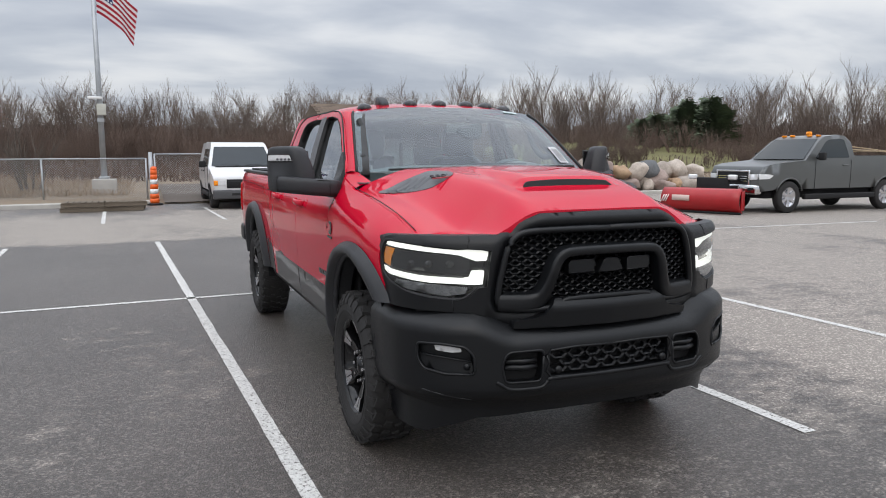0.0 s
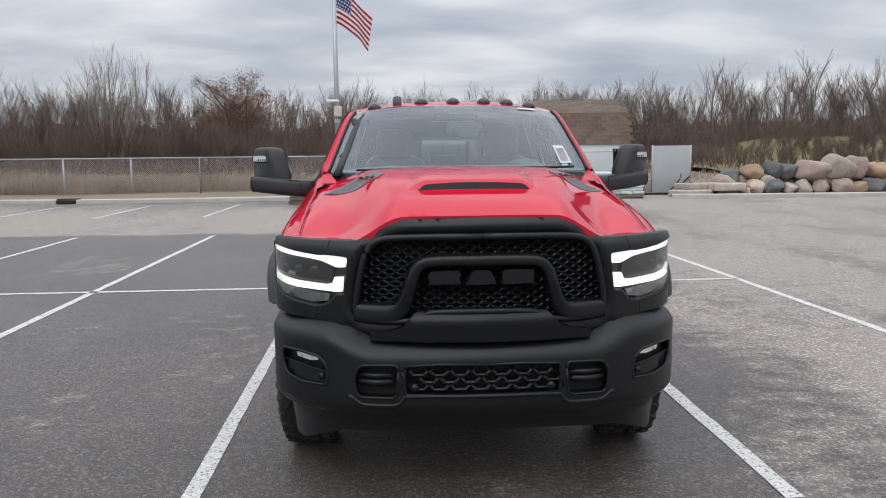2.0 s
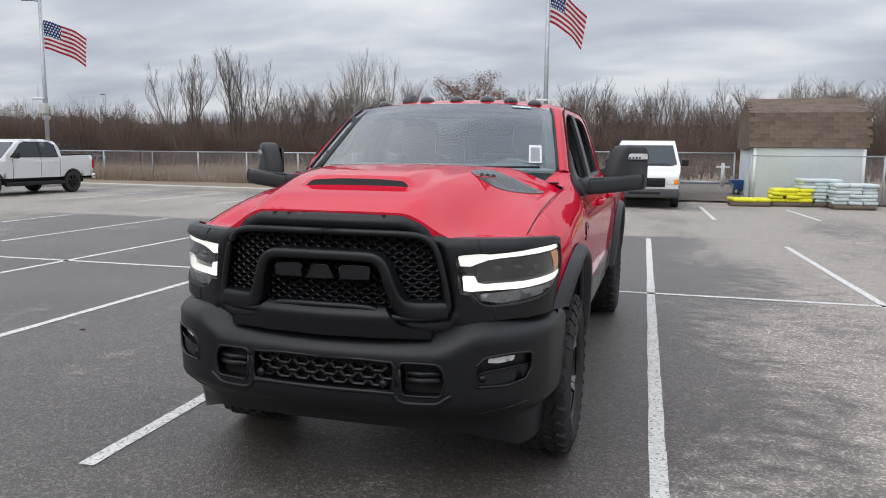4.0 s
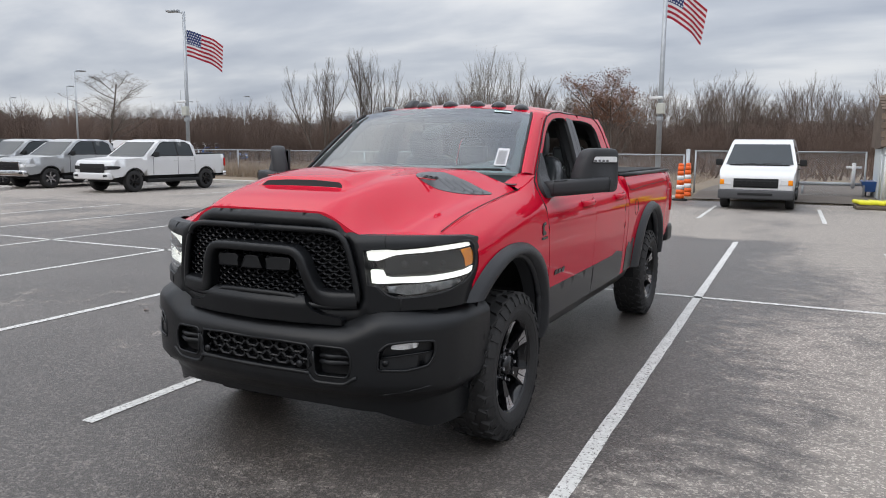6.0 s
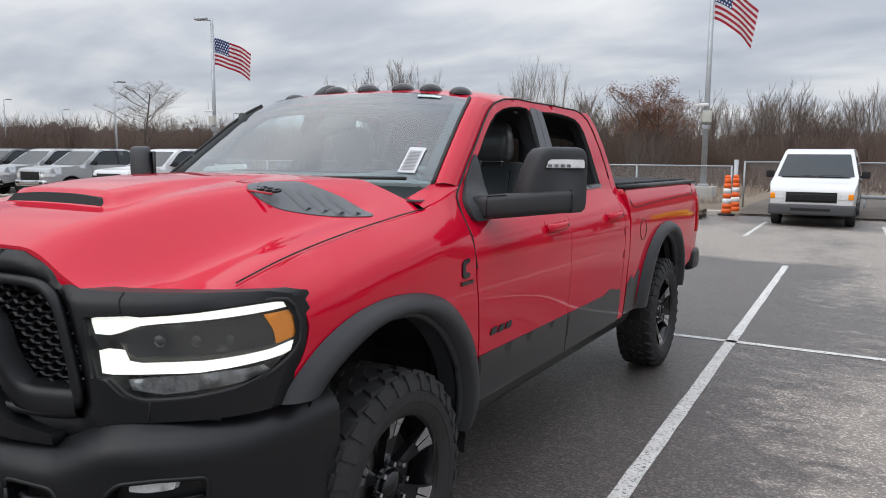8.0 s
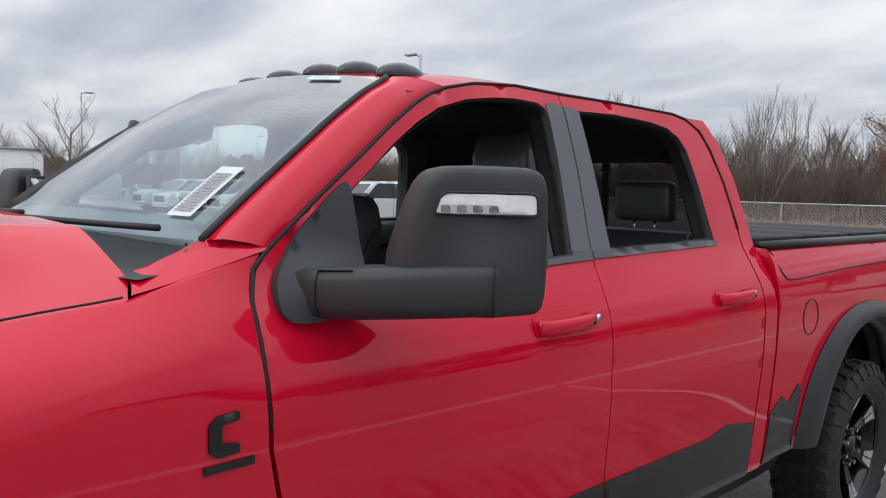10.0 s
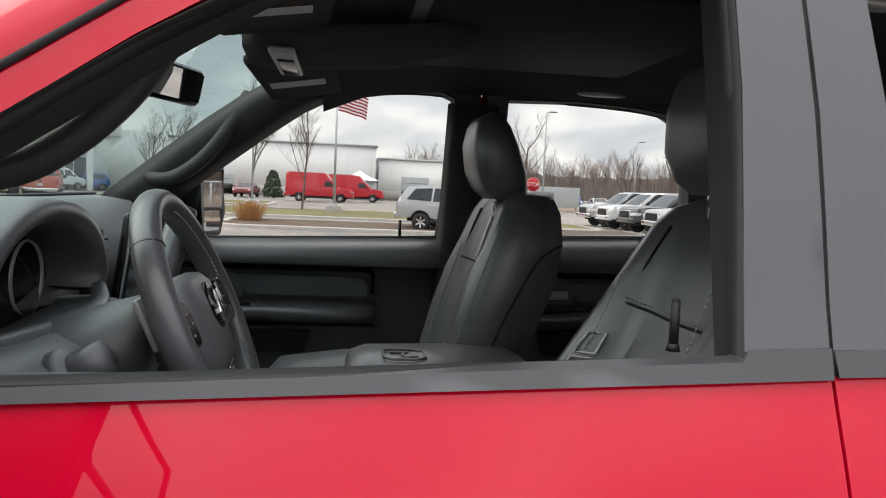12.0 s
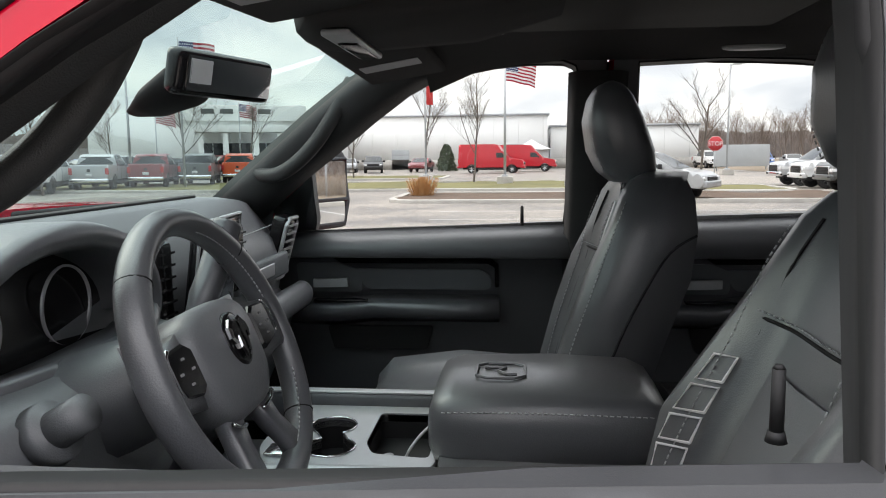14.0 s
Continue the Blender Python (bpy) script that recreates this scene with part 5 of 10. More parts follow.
# ---- ground ----
def ground_mat():
    m = mat("asphalt", (0.080, 0.070, 0.063), 0.85, 0, 0.30, 0.5, 0.9, 90)
    n, l = m.node_tree.nodes, m.node_tree.links
    b = n["Principled BSDF"]
    old = b.inputs["Base Color"].links[0].from_socket
    co = n.new("ShaderNodeTexCoord")
    sep = n.new("ShaderNodeSeparateXYZ")
    l.new(co.outputs["Object"], sep.inputs[0])
    nz = n.new("ShaderNodeTexNoise")
    nz.inputs["Scale"].default_value = 0.45
    nz.inputs["Detail"].default_value = 8
    nz.inputs["Roughness"].default_value = 0.62
    mp = n.new("ShaderNodeMapping")
    mp.inputs["Scale"].default_value = (1.0, 0.55, 1)
    l.new(co.outputs["Object"], mp.inputs["Vector"])
    l.new(mp.outputs[0], nz.inputs["Vector"])
    # dry, pale asphalt beyond a ragged edge on the +x side and past the end of the stalls
    ex = n.new("ShaderNodeMapRange")
    ex.inputs["From Min"].default_value, ex.inputs["From Max"].default_value = 1.1, 3.1
    l.new(sep.outputs["X"], ex.inputs["Value"])
    ey = n.new("ShaderNodeMapRange")
    ey.inputs["From Min"].default_value, ey.inputs["From Max"].default_value = 10.9, 11.5
    l.new(sep.outputs["Y"], ey.inputs["Value"])
    far = n.new("ShaderNodeMapRange")
    far.inputs["From Min"].default_value, far.inputs["From Max"].default_value = 20.5, 17.5
    far.inputs["To Min"].default_value, far.inputs["To Max"].default_value = 0.35, 1.0
    l.new(sep.outputs["Y"], far.inputs["Value"])
    eyf = n.new("ShaderNodeMath")
    eyf.operation = "MULTIPLY"
    l.new(ey.outputs[0], eyf.inputs[0])
    l.new(far.outputs[0], eyf.inputs[1])
    west = n.new("ShaderNodeMapRange")
    west.inputs["From Min"].default_value, west.inputs["From Max"].default_value = -9.0, -14.0
    west.inputs["To Max"].default_value = 0.72
    l.new(sep.outputs["X"], west.inputs["Value"])
    mx = n.new("ShaderNodeMath")
    mx.operation = "MAXIMUM"
    l.new(ex.outputs[0], mx.inputs[0])
    l.new(eyf.outputs[0], mx.inputs[1])
    mx2 = n.new("ShaderNodeMath")
    mx2.operation = "MAXIMUM"
    l.new(mx.outputs[0], mx2.inputs[0])
    l.new(west.outputs[0], mx2.inputs[1])
    ad = n.new("ShaderNodeMath")
    ad.operation = "ADD"
    l.new(mx2.outputs[0], ad.inputs[0])
    ctr = n.new("ShaderNodeMapRange")
    ctr.inputs["From Min"].default_value, ctr.inputs["From Max"].default_value = 0.3, 0.7
    ctr.inputs["To Min"].default_value, ctr.inputs["To Max"].default_value = -0.62, 0.55
    l.new(nz.outputs["Fac"], ctr.inputs["Value"])
    # small mottled damp patches break up the drying edge
    mot = n.new("ShaderNodeTexNoise")
    mot.inputs["Scale"].default_value = 4.2
    mot.inputs["Detail"].default_value = 9
    mot.inputs["Roughness"].default_value = 0.74
    mpm = n.new("ShaderNodeMapping")
    mpm.inputs["Scale"].default_value = (0.75, 1.25, 1)
    l.new(co.outputs["Object"], mpm.inputs["Vector"])
    l.new(mpm.outputs[0], mot.inputs["Vector"])
    mra = n.new("ShaderNodeMapRange")
    mra.inputs["From Min"].default_value, mra.inputs["From Max"].default_value = 0.3, 0.7
    mra.inputs["To Min"].default_value, mra.inputs["To Max"].default_value = -0.55, 0.55
    l.new(mot.outputs["Fac"], mra.inputs["Value"])
    both = n.new("ShaderNodeMath")
    both.operation = "ADD"
    l.new(ctr.outputs[0], both.inputs[0])
    l.new(mra.outputs[0], both.inputs[1])
    l.new(both.outputs[0], ad.inputs[1])
    ramp = n.new("ShaderNodeMapRange")
    ramp.inputs["From Min"].default_value, ramp.inputs["From Max"].default_value = 0.28, 0.92
    l.new(ad.outputs[0], ramp.inputs["Value"])
    sp = n.new("ShaderNodeTexVoronoi")
    sp.inputs["Scale"].default_value = 75
    l.new(co.outputs["Object"], sp.inputs["Vector"])
    pale = n.new("ShaderNodeMix")
    pale.data_type = "RGBA"
    pale.inputs["A"].default_value = (0.165, 0.148, 0.133, 1)
    pale.inputs["B"].default_value = (0.57, 0.51, 0.45, 1)
    sp2 = n.new("ShaderNodeTexNoise")
    sp2.inputs["Scale"].default_value = 140
    sp2.inputs["Detail"].default_value = 2
    l.new(co.outputs["Object"], sp2.inputs["Vector"])
    spm = n.new("ShaderNodeMath")
    spm.operation = "MULTIPLY"
    spg = n.new("ShaderNodeMapRange")
    spg.inputs["From Min"].default_value, spg.inputs["From Max"].default_value = 0.35, 0.65
    spg.inputs["To Min"].default_value, spg.inputs["To Max"].default_value = 0.5, 1.5
    l.new(sp2.outputs["Fac"], spg.inputs["Value"])
    rc = n.new("ShaderNodeSeparateColor")
    l.new(sp.outputs["Color"], rc.inputs[0])
    rp = n.new("ShaderNodeMath")
    rp.operation = "POWER"
    rp.inputs[1].default_value = 5.0
    l.new(rc.outputs[0], rp.inputs[0])
    rs = n.new("ShaderNodeMath")
    rs.operation = "MULTIPLY_ADD"
    rs.inputs[1].default_value, rs.inputs[2].default_value = 0.85, 0.20
    l.new(rp.outputs[0], rs.inputs[0])
    l.new(rs.outputs[0], spm.inputs[0])
    l.new(spg.outputs[0], spm.inputs[1])
    l.new(spm.outputs[0], pale.inputs["Factor"])
    mix = n.new("ShaderNodeMix")
    mix.data_type = "RGBA"
    l.new(ramp.outputs[0], mix.inputs["Factor"])
    dark = n.new("ShaderNodeMix")
    dark.data_type = "RGBA"
    dark.blend_type = "MULTIPLY"
    dark.inputs["Factor"].default_value = 1.0
    spk = n.new("ShaderNodeMapRange")
    spk.inputs["From Max"].default_value = 0.7
    spk.inputs["To Min"].default_value, spk.inputs["To Max"].default_value = 0.25, 2.3
    l.new(spm.outputs[0], spk.inputs["Value"])
    l.new(old, dark.inputs["A"])
    l.new(spk.outputs[0], dark.inputs["B"])
    l.new(dark.outputs["Result"], mix.inputs["A"])
    l.new(pale.outputs["Result"], mix.inputs["B"])
    l.new(mix.outputs["Result"], b.inputs["Base Color"])
    rg = n.new("ShaderNodeMapRange")
    rg.inputs["To Min"].default_value, rg.inputs["To Max"].default_value = 0.36, 0.85
    l.new(ramp.outputs[0], rg.inputs["Value"])
    l.new(rg.outputs[0], b.inputs["Roughness"])
    return m


ASPHALT = ground_mat()
xs = [-900, -300, -120, -60, -30, -15, 0, 15, 30, 60, 120, 300, 900]
bm = grid([[(x, y, 0) for x in xs] for y in xs])
tagged(finish("ground", bm, ASPHALT, smooth=False), "dark worn asphalt car park with damp patches", "asphalt", kind="structure")


def paint_line(x0, y0, x1, y1, w=0.10):
    d = Vector((x1 - x0, y1 - y0, 0))
    u = d.normalized()
    v = Vector((-u.y, u.x, 0)) * (w / 2)
    k = max(2, int(d.length / 0.25))
    rng = random.Random(int(1000 * abs(x0 + 3 * y0)))
    rows = []
    for i in range(k + 1):
        p = Vector((x0, y0, 0.004)) + u * (d.length * i / k)
        rows.append([p - v * (1 + rng.uniform(-0.12, 0.05)), p + v * (1 + rng.uniform(-0.12, 0.05))])
    return tagged(finish("parking_line", grid(rows), LINEPAINT, smooth=False), "worn white painted parking line", "parking line", "parking lines", "structure")


paint_line(1.50, -0.94, 1.215, 10.80, 0.095)
paint_line(-1.385, -1.0, -1.86, 11.05, 0.095)
for x in (-4.20, -6.93, -9.70, -12.5, -15.3, -18.1, -20.9):
    paint_line(x + 0.172, -0.93, x - 0.172, 11.0, 0.095)
paint_line(4.09, -0.93, 3.60, 10.3, 0.095)
paint_line(-22.0, 4.42, 3.84, 4.99, 0.09)
for k in range(-9, 1):
    x = 2.70 + 2.86 * k
    paint_line(x + 0.02, 15.6, x - 0.12, 20.4, 0.10)
paint_line(5.25, 16.4, 5.0, 20.2, 0.10)
paint_line(9.0, 8.6, 14.0, 8.3, 0.09)

# ---- cab interior ----
def ribbon(path, w, up, off=0.0):
    P = [Vector(p) for p in path]
    rows = []
    for i, p in enumerate(P):
        d = (P[min(i + 1, len(P) - 1)] - P[max(i - 1, 0)]).normalized()
        v = d.cross(Vector(up)).normalized() * (w / 2)
        rows.append([p - v, p + v])
    return grid(rows)


def stitches(path, gap=0.011, r=0.0013):
    """A row of short thread stitches along a path."""
    P = smoothed(path, 10)
    d = np.r_[0, np.cumsum([(P[i + 1] - P[i]).length for i in range(len(P) - 1)])]
    at = lambda t: Vector([float(np.interp(t, d, [p[k] for p in P])) for k in range(3)])
    bm = bmesh.new()
    t = 0.0
    while t + gap < d[-1]:
        add(bm, tube([at(t), at(t + gap * 0.62)], r, 4))
        t += gap
    return bm


cab = truck
part("headliner", grid([[((side_x(gap_z(y)) - 0.055) * u, y, gap_z(y) - 0.035 + (mid_z(y) - gap_z(y) - 0.02) * (1 - abs(u) ** 3) - 0.012 * abs(u) ** 6) for u in np.linspace(-1, 1, 21)] for y in np.linspace(1.14, 2.70, 14)]), LINER, cab, "black cloth headliner")
part("sunroof_shade", box(0, 1.62, 1.925, 0.72, 0.62, 0.02, 0.008), MATTEB, cab, "closed dark sunroof shade")
part("sunroof_track", box(0, 1.335, 1.922, 0.76, 0.03, 0.016, 0.004), DASHP, cab)
part("cab_floor", box(0, 1.7, 0.70, 1.75, 2.3, 0.04), MATTEB, cab)
part("firewall", box(0, 0.52, 1.02, 1.70, 0.05, 0.70), MATTEB, cab)
# rear wall of the cab and its window
RW = [(-0.86, 0.75), (-0.88, 1.3), (-0.85, 1.45), (-0.72, 1.80), (-0.65, 1.865), (0.65, 1.865), (0.72, 1.80), (0.85, 1.45), (0.88, 1.3), (0.86, 0.75)]
RG = rounded([(-0.70, 1.47), (-0.62, 1.765), (0.62, 1.765), (0.70, 1.47)], 0.06)
ry = lambda z: 2.755 - 0.10 * max(0, z - 1.3)
part("cab_back", panel(RW, lambda x, z: Vector((x, ry(z), z)), 0.1, [RG], back=(0, -1, 0), depth=0.03, normal=(0, 1, 0)), RED, cab)
part("cab_back_trim", panel(RW, lambda x, z: Vector((x, ry(z) - 0.035, z)), 0.1, [RG], normal=(0, -1, 0)), LINER, cab)
rg = part("rear_window", panel(RG, lambda x, z: Vector((x, ry(z) - 0.012, z)), 0.15, normal=(0, 1, 0)), PRIVACY, cab, "privacy-tinted sliding rear window")
rg.visible_shadow = False
for x in (-0.22, 0.22):
    part("window_divider", box(x, ry(1.62) - 0.012, 1.62, 0.035, 0.02, 0.30, 0.004), SEAL, rg)
# inner faces of the doors
DOORP = mat("black_door_plastic", (0.058, 0.060, 0.064), 0.40, 0, 0.12, 6, 0.12, 500, spec=0.9)
DASHD = mat("door_insert_plastic", (0.135, 0.144, 0.152), 0.5, 0, 0.1, 6, 0.25, 500)
for s in (1, -1):
    ins = lambda k: (lambda y, z: Vector((s * (side_x(z) - k), cab_y(s, y), z)))
    gy = -0.085 if s < 0 else 0.0
    n = (-s, 0, 0)
    for outline, hole in ((DOOR_F, GLASS_F), (DOOR_R, GLASS_R)):
        cy = sum(p[0] for p in outline) / len(outline)
        low = [(cy + (y - cy) * 0.985, z) for y, z in outline]
        tr = part("door_trim", panel(low, ins(0.072), 0.06, [[(y, z - 0.055 if z < 1.475 else z) for y, z in hole]], normal=n), DOORP, cab, "black moulded inner door trim")
        y0, y1 = min(p[0] for p in outline) + 0.10, max(p[0] for p in outline) - 0.10
        if s > 0 and hole is GLASS_F:
            cap = [[(0.905, y, 1.404), (0.885, y, 1.414), (0.862, y, 1.414), (0.845, y, 1.405), (0.838, y, 1.375), (0.838, y, 1.34), (0.85, y, 1.335)] for y in np.linspace(y0, y1 - 0.02, 6)]
        else:
            cap = [[(s * (side_x(1.44) - 0.010), y, 0.041 * (y - 0.9) + (1.402 if s > 0 else 1.418)), (s * (side_x(1.44) - 0.045), y, 0.041 * (y - 0.9) + 1.394), (s * (side_x(1.44) - 0.075), y, 0.041 * (y - 0.9) + 1.375), (s * (side_x(1.44) - 0.078), y, 1.34), (s * (side_x(1.44) - 0.06), y, 1.335)] for y in np.linspace(y0, y1 - 0.02, 6)]
        part("sill_cap", loft(cap), SILLP if s > 0 and hole is GLASS_F else DASHP, tr)
        if hole is GLASS_F:
            a0, a1 = 0.72, 1.41
        else:
            a0, a1 = 1.85, 2.50
        xi = side_x(1.3) - 0.072
        arm_r = []
        for y, w in zip(np.linspace(a0, a1, 8), (0.03, 0.055, 0.06, 0.062, 0.075, 0.085, 0.085, 0.06)):
            top = 1.188 + (0.012 if y > a0 + 0.42 * (a1 - a0) else 0)
            y += gy
            arm_r.append([(s * xi, y, top + 0.01), (s * (xi - w * 0.8), y, top), (s * (xi - w), y, top - 0.012), (s * (xi - w), y, top - 0.035), (s * (xi - w * 0.7), y, top - 0.055), (s * xi, y, top - 0.075)])
        part("armrest", loft(arm_r), LEATHER, tr, "padded black door armrest")
        ins_p = rounded([(a0 + 0.27, 1.225), (a0 + 0.23, 1.292), (a1 - 0.06, 1.292), (a1 - 0.025, 1.27), (a1 - 0.025, 1.225)], 0.02)
        part("trim_insert", panel(ins_p, ins(0.085), 0.05, back=(s, 0, 0), depth=0.013, normal=n), DASHD, tr)
        part("trim_bar", panel(rounded([(a0 + 0.20, 1.312), (a0 + 0.17, 1.334), (a1 - 0.03, 1.334), (a1 - 0.002, 1.31), (a1 - 0.002, 1.235), (a1 - 0.014, 1.235), (a1 - 0.014, 1.30), (a1 - 0.035, 1.312)], 0.004), ins(0.088), 0.05, back=(s, 0, 0), depth=0.016, normal=n), GLOSSB, tr)
        part("handle_cup", panel(rounded([(a0 + 0.05, 1.215), (a0 + 0.05, 1.312), (a0 + 0.19, 1.312), (a0 + 0.255, 1.285), (a0 + 0.255, 1.215)], 0.015), ins(0.084), 0.05, back=(s, 0, 0), depth=0.012, normal=n), DASHD, tr)
        yh = a0 + 0.165 + gy
        hb = [Vector((s * (side_x(1.3) - 0.10), yh - 0.055, 1.250)), Vector((s * (side_x(1.3) - 0.106), yh, 1.252)), Vector((s * (side_x(1.3) - 0.105), yh + 0.055, 1.254))]
        part("door_pull", loft([[p + Vector((0, 0, 0.013 * b)) + Vector((s * 0.008 * a, 0, 0)) for a, b in ((-1, -1), (1, -1), (1, 1), (-1, 1))] for p in hb]), SATIN, tr, "satin silver inner door handle", False)
        part("switch_plate", box(s * (xi - 0.035), a0 + 0.20 + gy, 1.1985, 0.035, 0.17, 0.006, 0.002), GLOSSB, tr)
        part("map_pocket", panel(rounded([(a0 + 0.16, 1.03), (a0 + 0.14, 1.105), (a0 + 0.48, 1.105), (a0 + 0.46, 1.03)], 0.01), ins(0.09), 0.06, back=(s, 0, 0), depth=0.02, normal=n), MATTEB, tr)
        py = hole[-2][0] - (0.064 if s > 0 else 0.15) + gy if hole is GLASS_F else hole[-2][0] - 0.05
        pin = cyl(0.0052, 0.0048, 0.048, 12, pose(s * (side_x(1.44) - 0.075), py, 1.466))
        add(pin, cyl(0.0048, 0.0025, 0.003, 12, pose(s * (side_x(1.44) - 0.075), py, 1.4915)))
        part("lock_pin", add(pin, cyl(0.008, 0.006, 0.008, 12, pose(s * (side_x(1.44) - 0.075), py, 1.440))), SEAL, tr)
        if s < 0:
            g = part("door_glass", panel(hole, ins(0.03), 0.1, normal=(s, 0, 0)), CLEARGLASS if hole is GLASS_F else CLEARGLASS, tr, "raised door glass")
            g.visible_shadow = False
    # middle pillar trim and belt
    part("pillar_trim", loft([[(s * (side_x(z) - 0.076), 1.635 + 1.4 * gy, z), (s * (side_x(z) - 0.115), 1.655 + 1.4 * gy, z), (s * (side_x(z) - 0.115), 1.735 + gy, z), (s * (side_x(z) - 0.076), 1.76 + gy, z)] for z in (0.75, 1.2, 1.45, 1.7, 1.86)]), LINER, cab)
    part("seat_belt", ribbon([(s * (side_x(1.75) - 0.128), 1.70 + gy, 1.78), (s * (side_x(1.4) - 0.15), 1.72 + gy, 1.40), (s * 0.70, 1.74, 0.85)], 0.048, (s, 0, 0)), SEAL, cab, "black seat belt")
    # windshield pillar trim with its grab handle
    rings = []
    for (y, z), q in zip(PIL_OUT, PIL_IN):
        a, c = Vector((side_x(z) - 0.012, y + 0.01, z - 0.008)), Vector(q)
        i1, i2 = a + Vector((-0.06, 0.035, -0.03)), c + Vector((-0.085, 0.05, -0.03))
        rings.append([Vector((s * p.x, p.y + (gy * 0.7 if s < 0 else 0), p.z)) for p in (a, i1, (i1 + i2) / 2 + Vector((-0.012, 0.012, -0.008)), i2, c + Vector((-0.07, -0.012, -0.012)))])
    pt = part("pillar_trim", loft(rings), PILLARP, cab, "black inner windshield pillar trim")
    hy = 0.0 if s > 0 else -0.125
    hp = [Vector((s * x, y + hy, z)) for x, y, z in ((0.755, 0.74, 1.605), (0.71, 0.785, 1.592), (0.685, 0.84, 1.598), (0.675, 0.90, 1.635), (0.668, 0.955, 1.69), (0.668, 1.0, 1.755), (0.675, 1.03, 1.81), (0.69, 1.05, 1.85))]
    part("grab_handle", tube(smoothed(hp, 4), 0.021, 10), PILLARP, pt, "black pillar grab handle")
    part("rear_corner_trim", grid([[(s * (side_x(z) - 0.08), y, z) for y in (2.44, 2.55, 2.70)] for z in (0.8, 1.3, 1.5, 1.7, 1.86)]), LINER, cab)
    # sun visors
    vz = part("sun_visor", box(0, 0, 0, 0.44, 0.20, 0.022, 0.009), LINER, cab, "black sun visor folded up")
    vz.matrix_basis = pose(s * 0.37, 1.085, 1.868, 9, s * 4, s * 3)
    lb = part("visor_label", box(s * 0.03, -0.005, -0.0125, 0.06, 0.14, 0.002), PAPER, vz, "white visor warning label", False)

for s, gy in ((1, 0.0), (-1, -0.085)):
    part("kick_panel", box(s * 0.85, 0.60 + gy, 1.06, 0.03, 0.26, 0.72, 0.01), MATTEB, cab)
# dash, one moulded form along x
DP = [(0.56, 1.548), (0.62, 1.540), (0.665, 1.475), (0.70, 1.435), (0.715, 1.39), (0.71, 1.34), (0.70, 1.285), (0.735, 1.25), (0.74, 1.20), (0.715, 1.12), (0.66, 1.0), (0.55, 0.88)]
dash_y = lambda x: 0.02 - 0.05 * (abs(x) / 0.8) ** 3
dash_front = lambda x: 0.445 + 0.075 * (abs(x) / 0.83) ** 2.4
dash = part("dashboard", loft([[(x, dash_front(x), 1.40), (x, dash_front(x), 1.512 + dz)] + [(x, y + dy + dash_y(x), z + dz) for y, z in DP] for x, dy, dz in ((-0.82, -0.05, -0.06), (-0.79, -0.01, -0.035), (-0.6, 0, -0.012), (-0.4, 0, 0), (-0.16, 0.0, 0.0), (0.16, 0, 0), (0.4, 0, 0), (0.6, 0, -0.008), (0.79, -0.01, -0.03), (0.82, -0.05, -0.06))]), DASHP, cab, "dark grey moulded dashboard")
part("defrost_grille", box(0.0, 0.575, 1.5485, 0.8, 0.03, 0.006, 0.002), MATTEB, dash)
def hood_arc(y, w, h):
    return [(0.46 + w * math.cos(a), y, 1.43 + h * math.sin(a)) for a in np.linspace(-0.25, math.pi + 0.25, 22)]


shell = [hood_arc(y, w, h) for y, w, h in ((0.52, 0.17, 0.085), (0.62, 0.205, 0.118), (0.72, 0.225, 0.130), (0.795, 0.228, 0.132), (0.812, 0.222, 0.126))]
shell += [hood_arc(y, w, h) for y, w, h in ((0.812, 0.210, 0.104), (0.795, 0.200, 0.094), (0.70, 0.195, 0.090))]
part("cluster_hood", grid(shell), LEATHER, dash, "black hood over the instruments")
cl = part("instrument_display", panel(rounded([(0.255, 1.33), (0.255, 1.525), (0.665, 1.525), (0.665, 1.33)], 0.05), lambda x, z: Vector((x, 0.722 + 0.2 * (1.42 - z), z)), 0.1, normal=(0, 1, 0)), GLOSSB, dash)
for x in (0.36, 0.56):
    part("gauge_ring", lathe([(0.056, -0.002), (0.058, 0.003), (0.060, -0.002)], 32), SATIN, cl).matrix_basis = pose(x, 0.728, 1.432, 0, 0, 90)
part("warning_lamps", panel([(0.555, 1.365), (0.555, 1.395), (0.568, 1.395), (0.568, 1.365)], lambda x, z: Vector((x, 0.748, z)), 0.05), mat("orange_tell_tale", (0.9, 0.2, 0.02), 0.4, emit=(1.0, 0.25, 0.05), estr=0.2), cl)
# the bezel and knee panel before the driver
bez = part("driver_bezel", loft([[(x, y + k, z) for y, z in ((0.70, 1.366), (0.77, 1.384), (0.845, 1.390), (0.892, 1.372), (0.905, 1.33), (0.885, 1.24), (0.82, 1.12), (0.72, 1.0), (0.66, 1.0))] for x, k in ((0.235, -0.06), (0.27, -0.012), (0.45, 0.01), (0.62, 0.0), (0.75, -0.02), (0.79, -0.06))]), DASHP, dash, "dark grey lower instrument bezel")
part("cluster_shroud", tube(smoothed([(0.24, 0.775, 1.44), (0.255, 0.80, 1.405), (0.33, 0.825, 1.388), (0.46, 0.83, 1.386), (0.60, 0.82, 1.388), (0.665, 0.79, 1.39), (0.68, 0.775, 1.44)], 5), 0.014, 8), LEATHER, dash)
scr = part("centre_screen", box(0, 0, 0, 0.26, 0.024, 0.30, 0.01), GLOSSB, dash, "tall black centre touch screen")
scr.matrix_basis = pose(-0.06, 0.765, 1.375, -8, 0, 6)
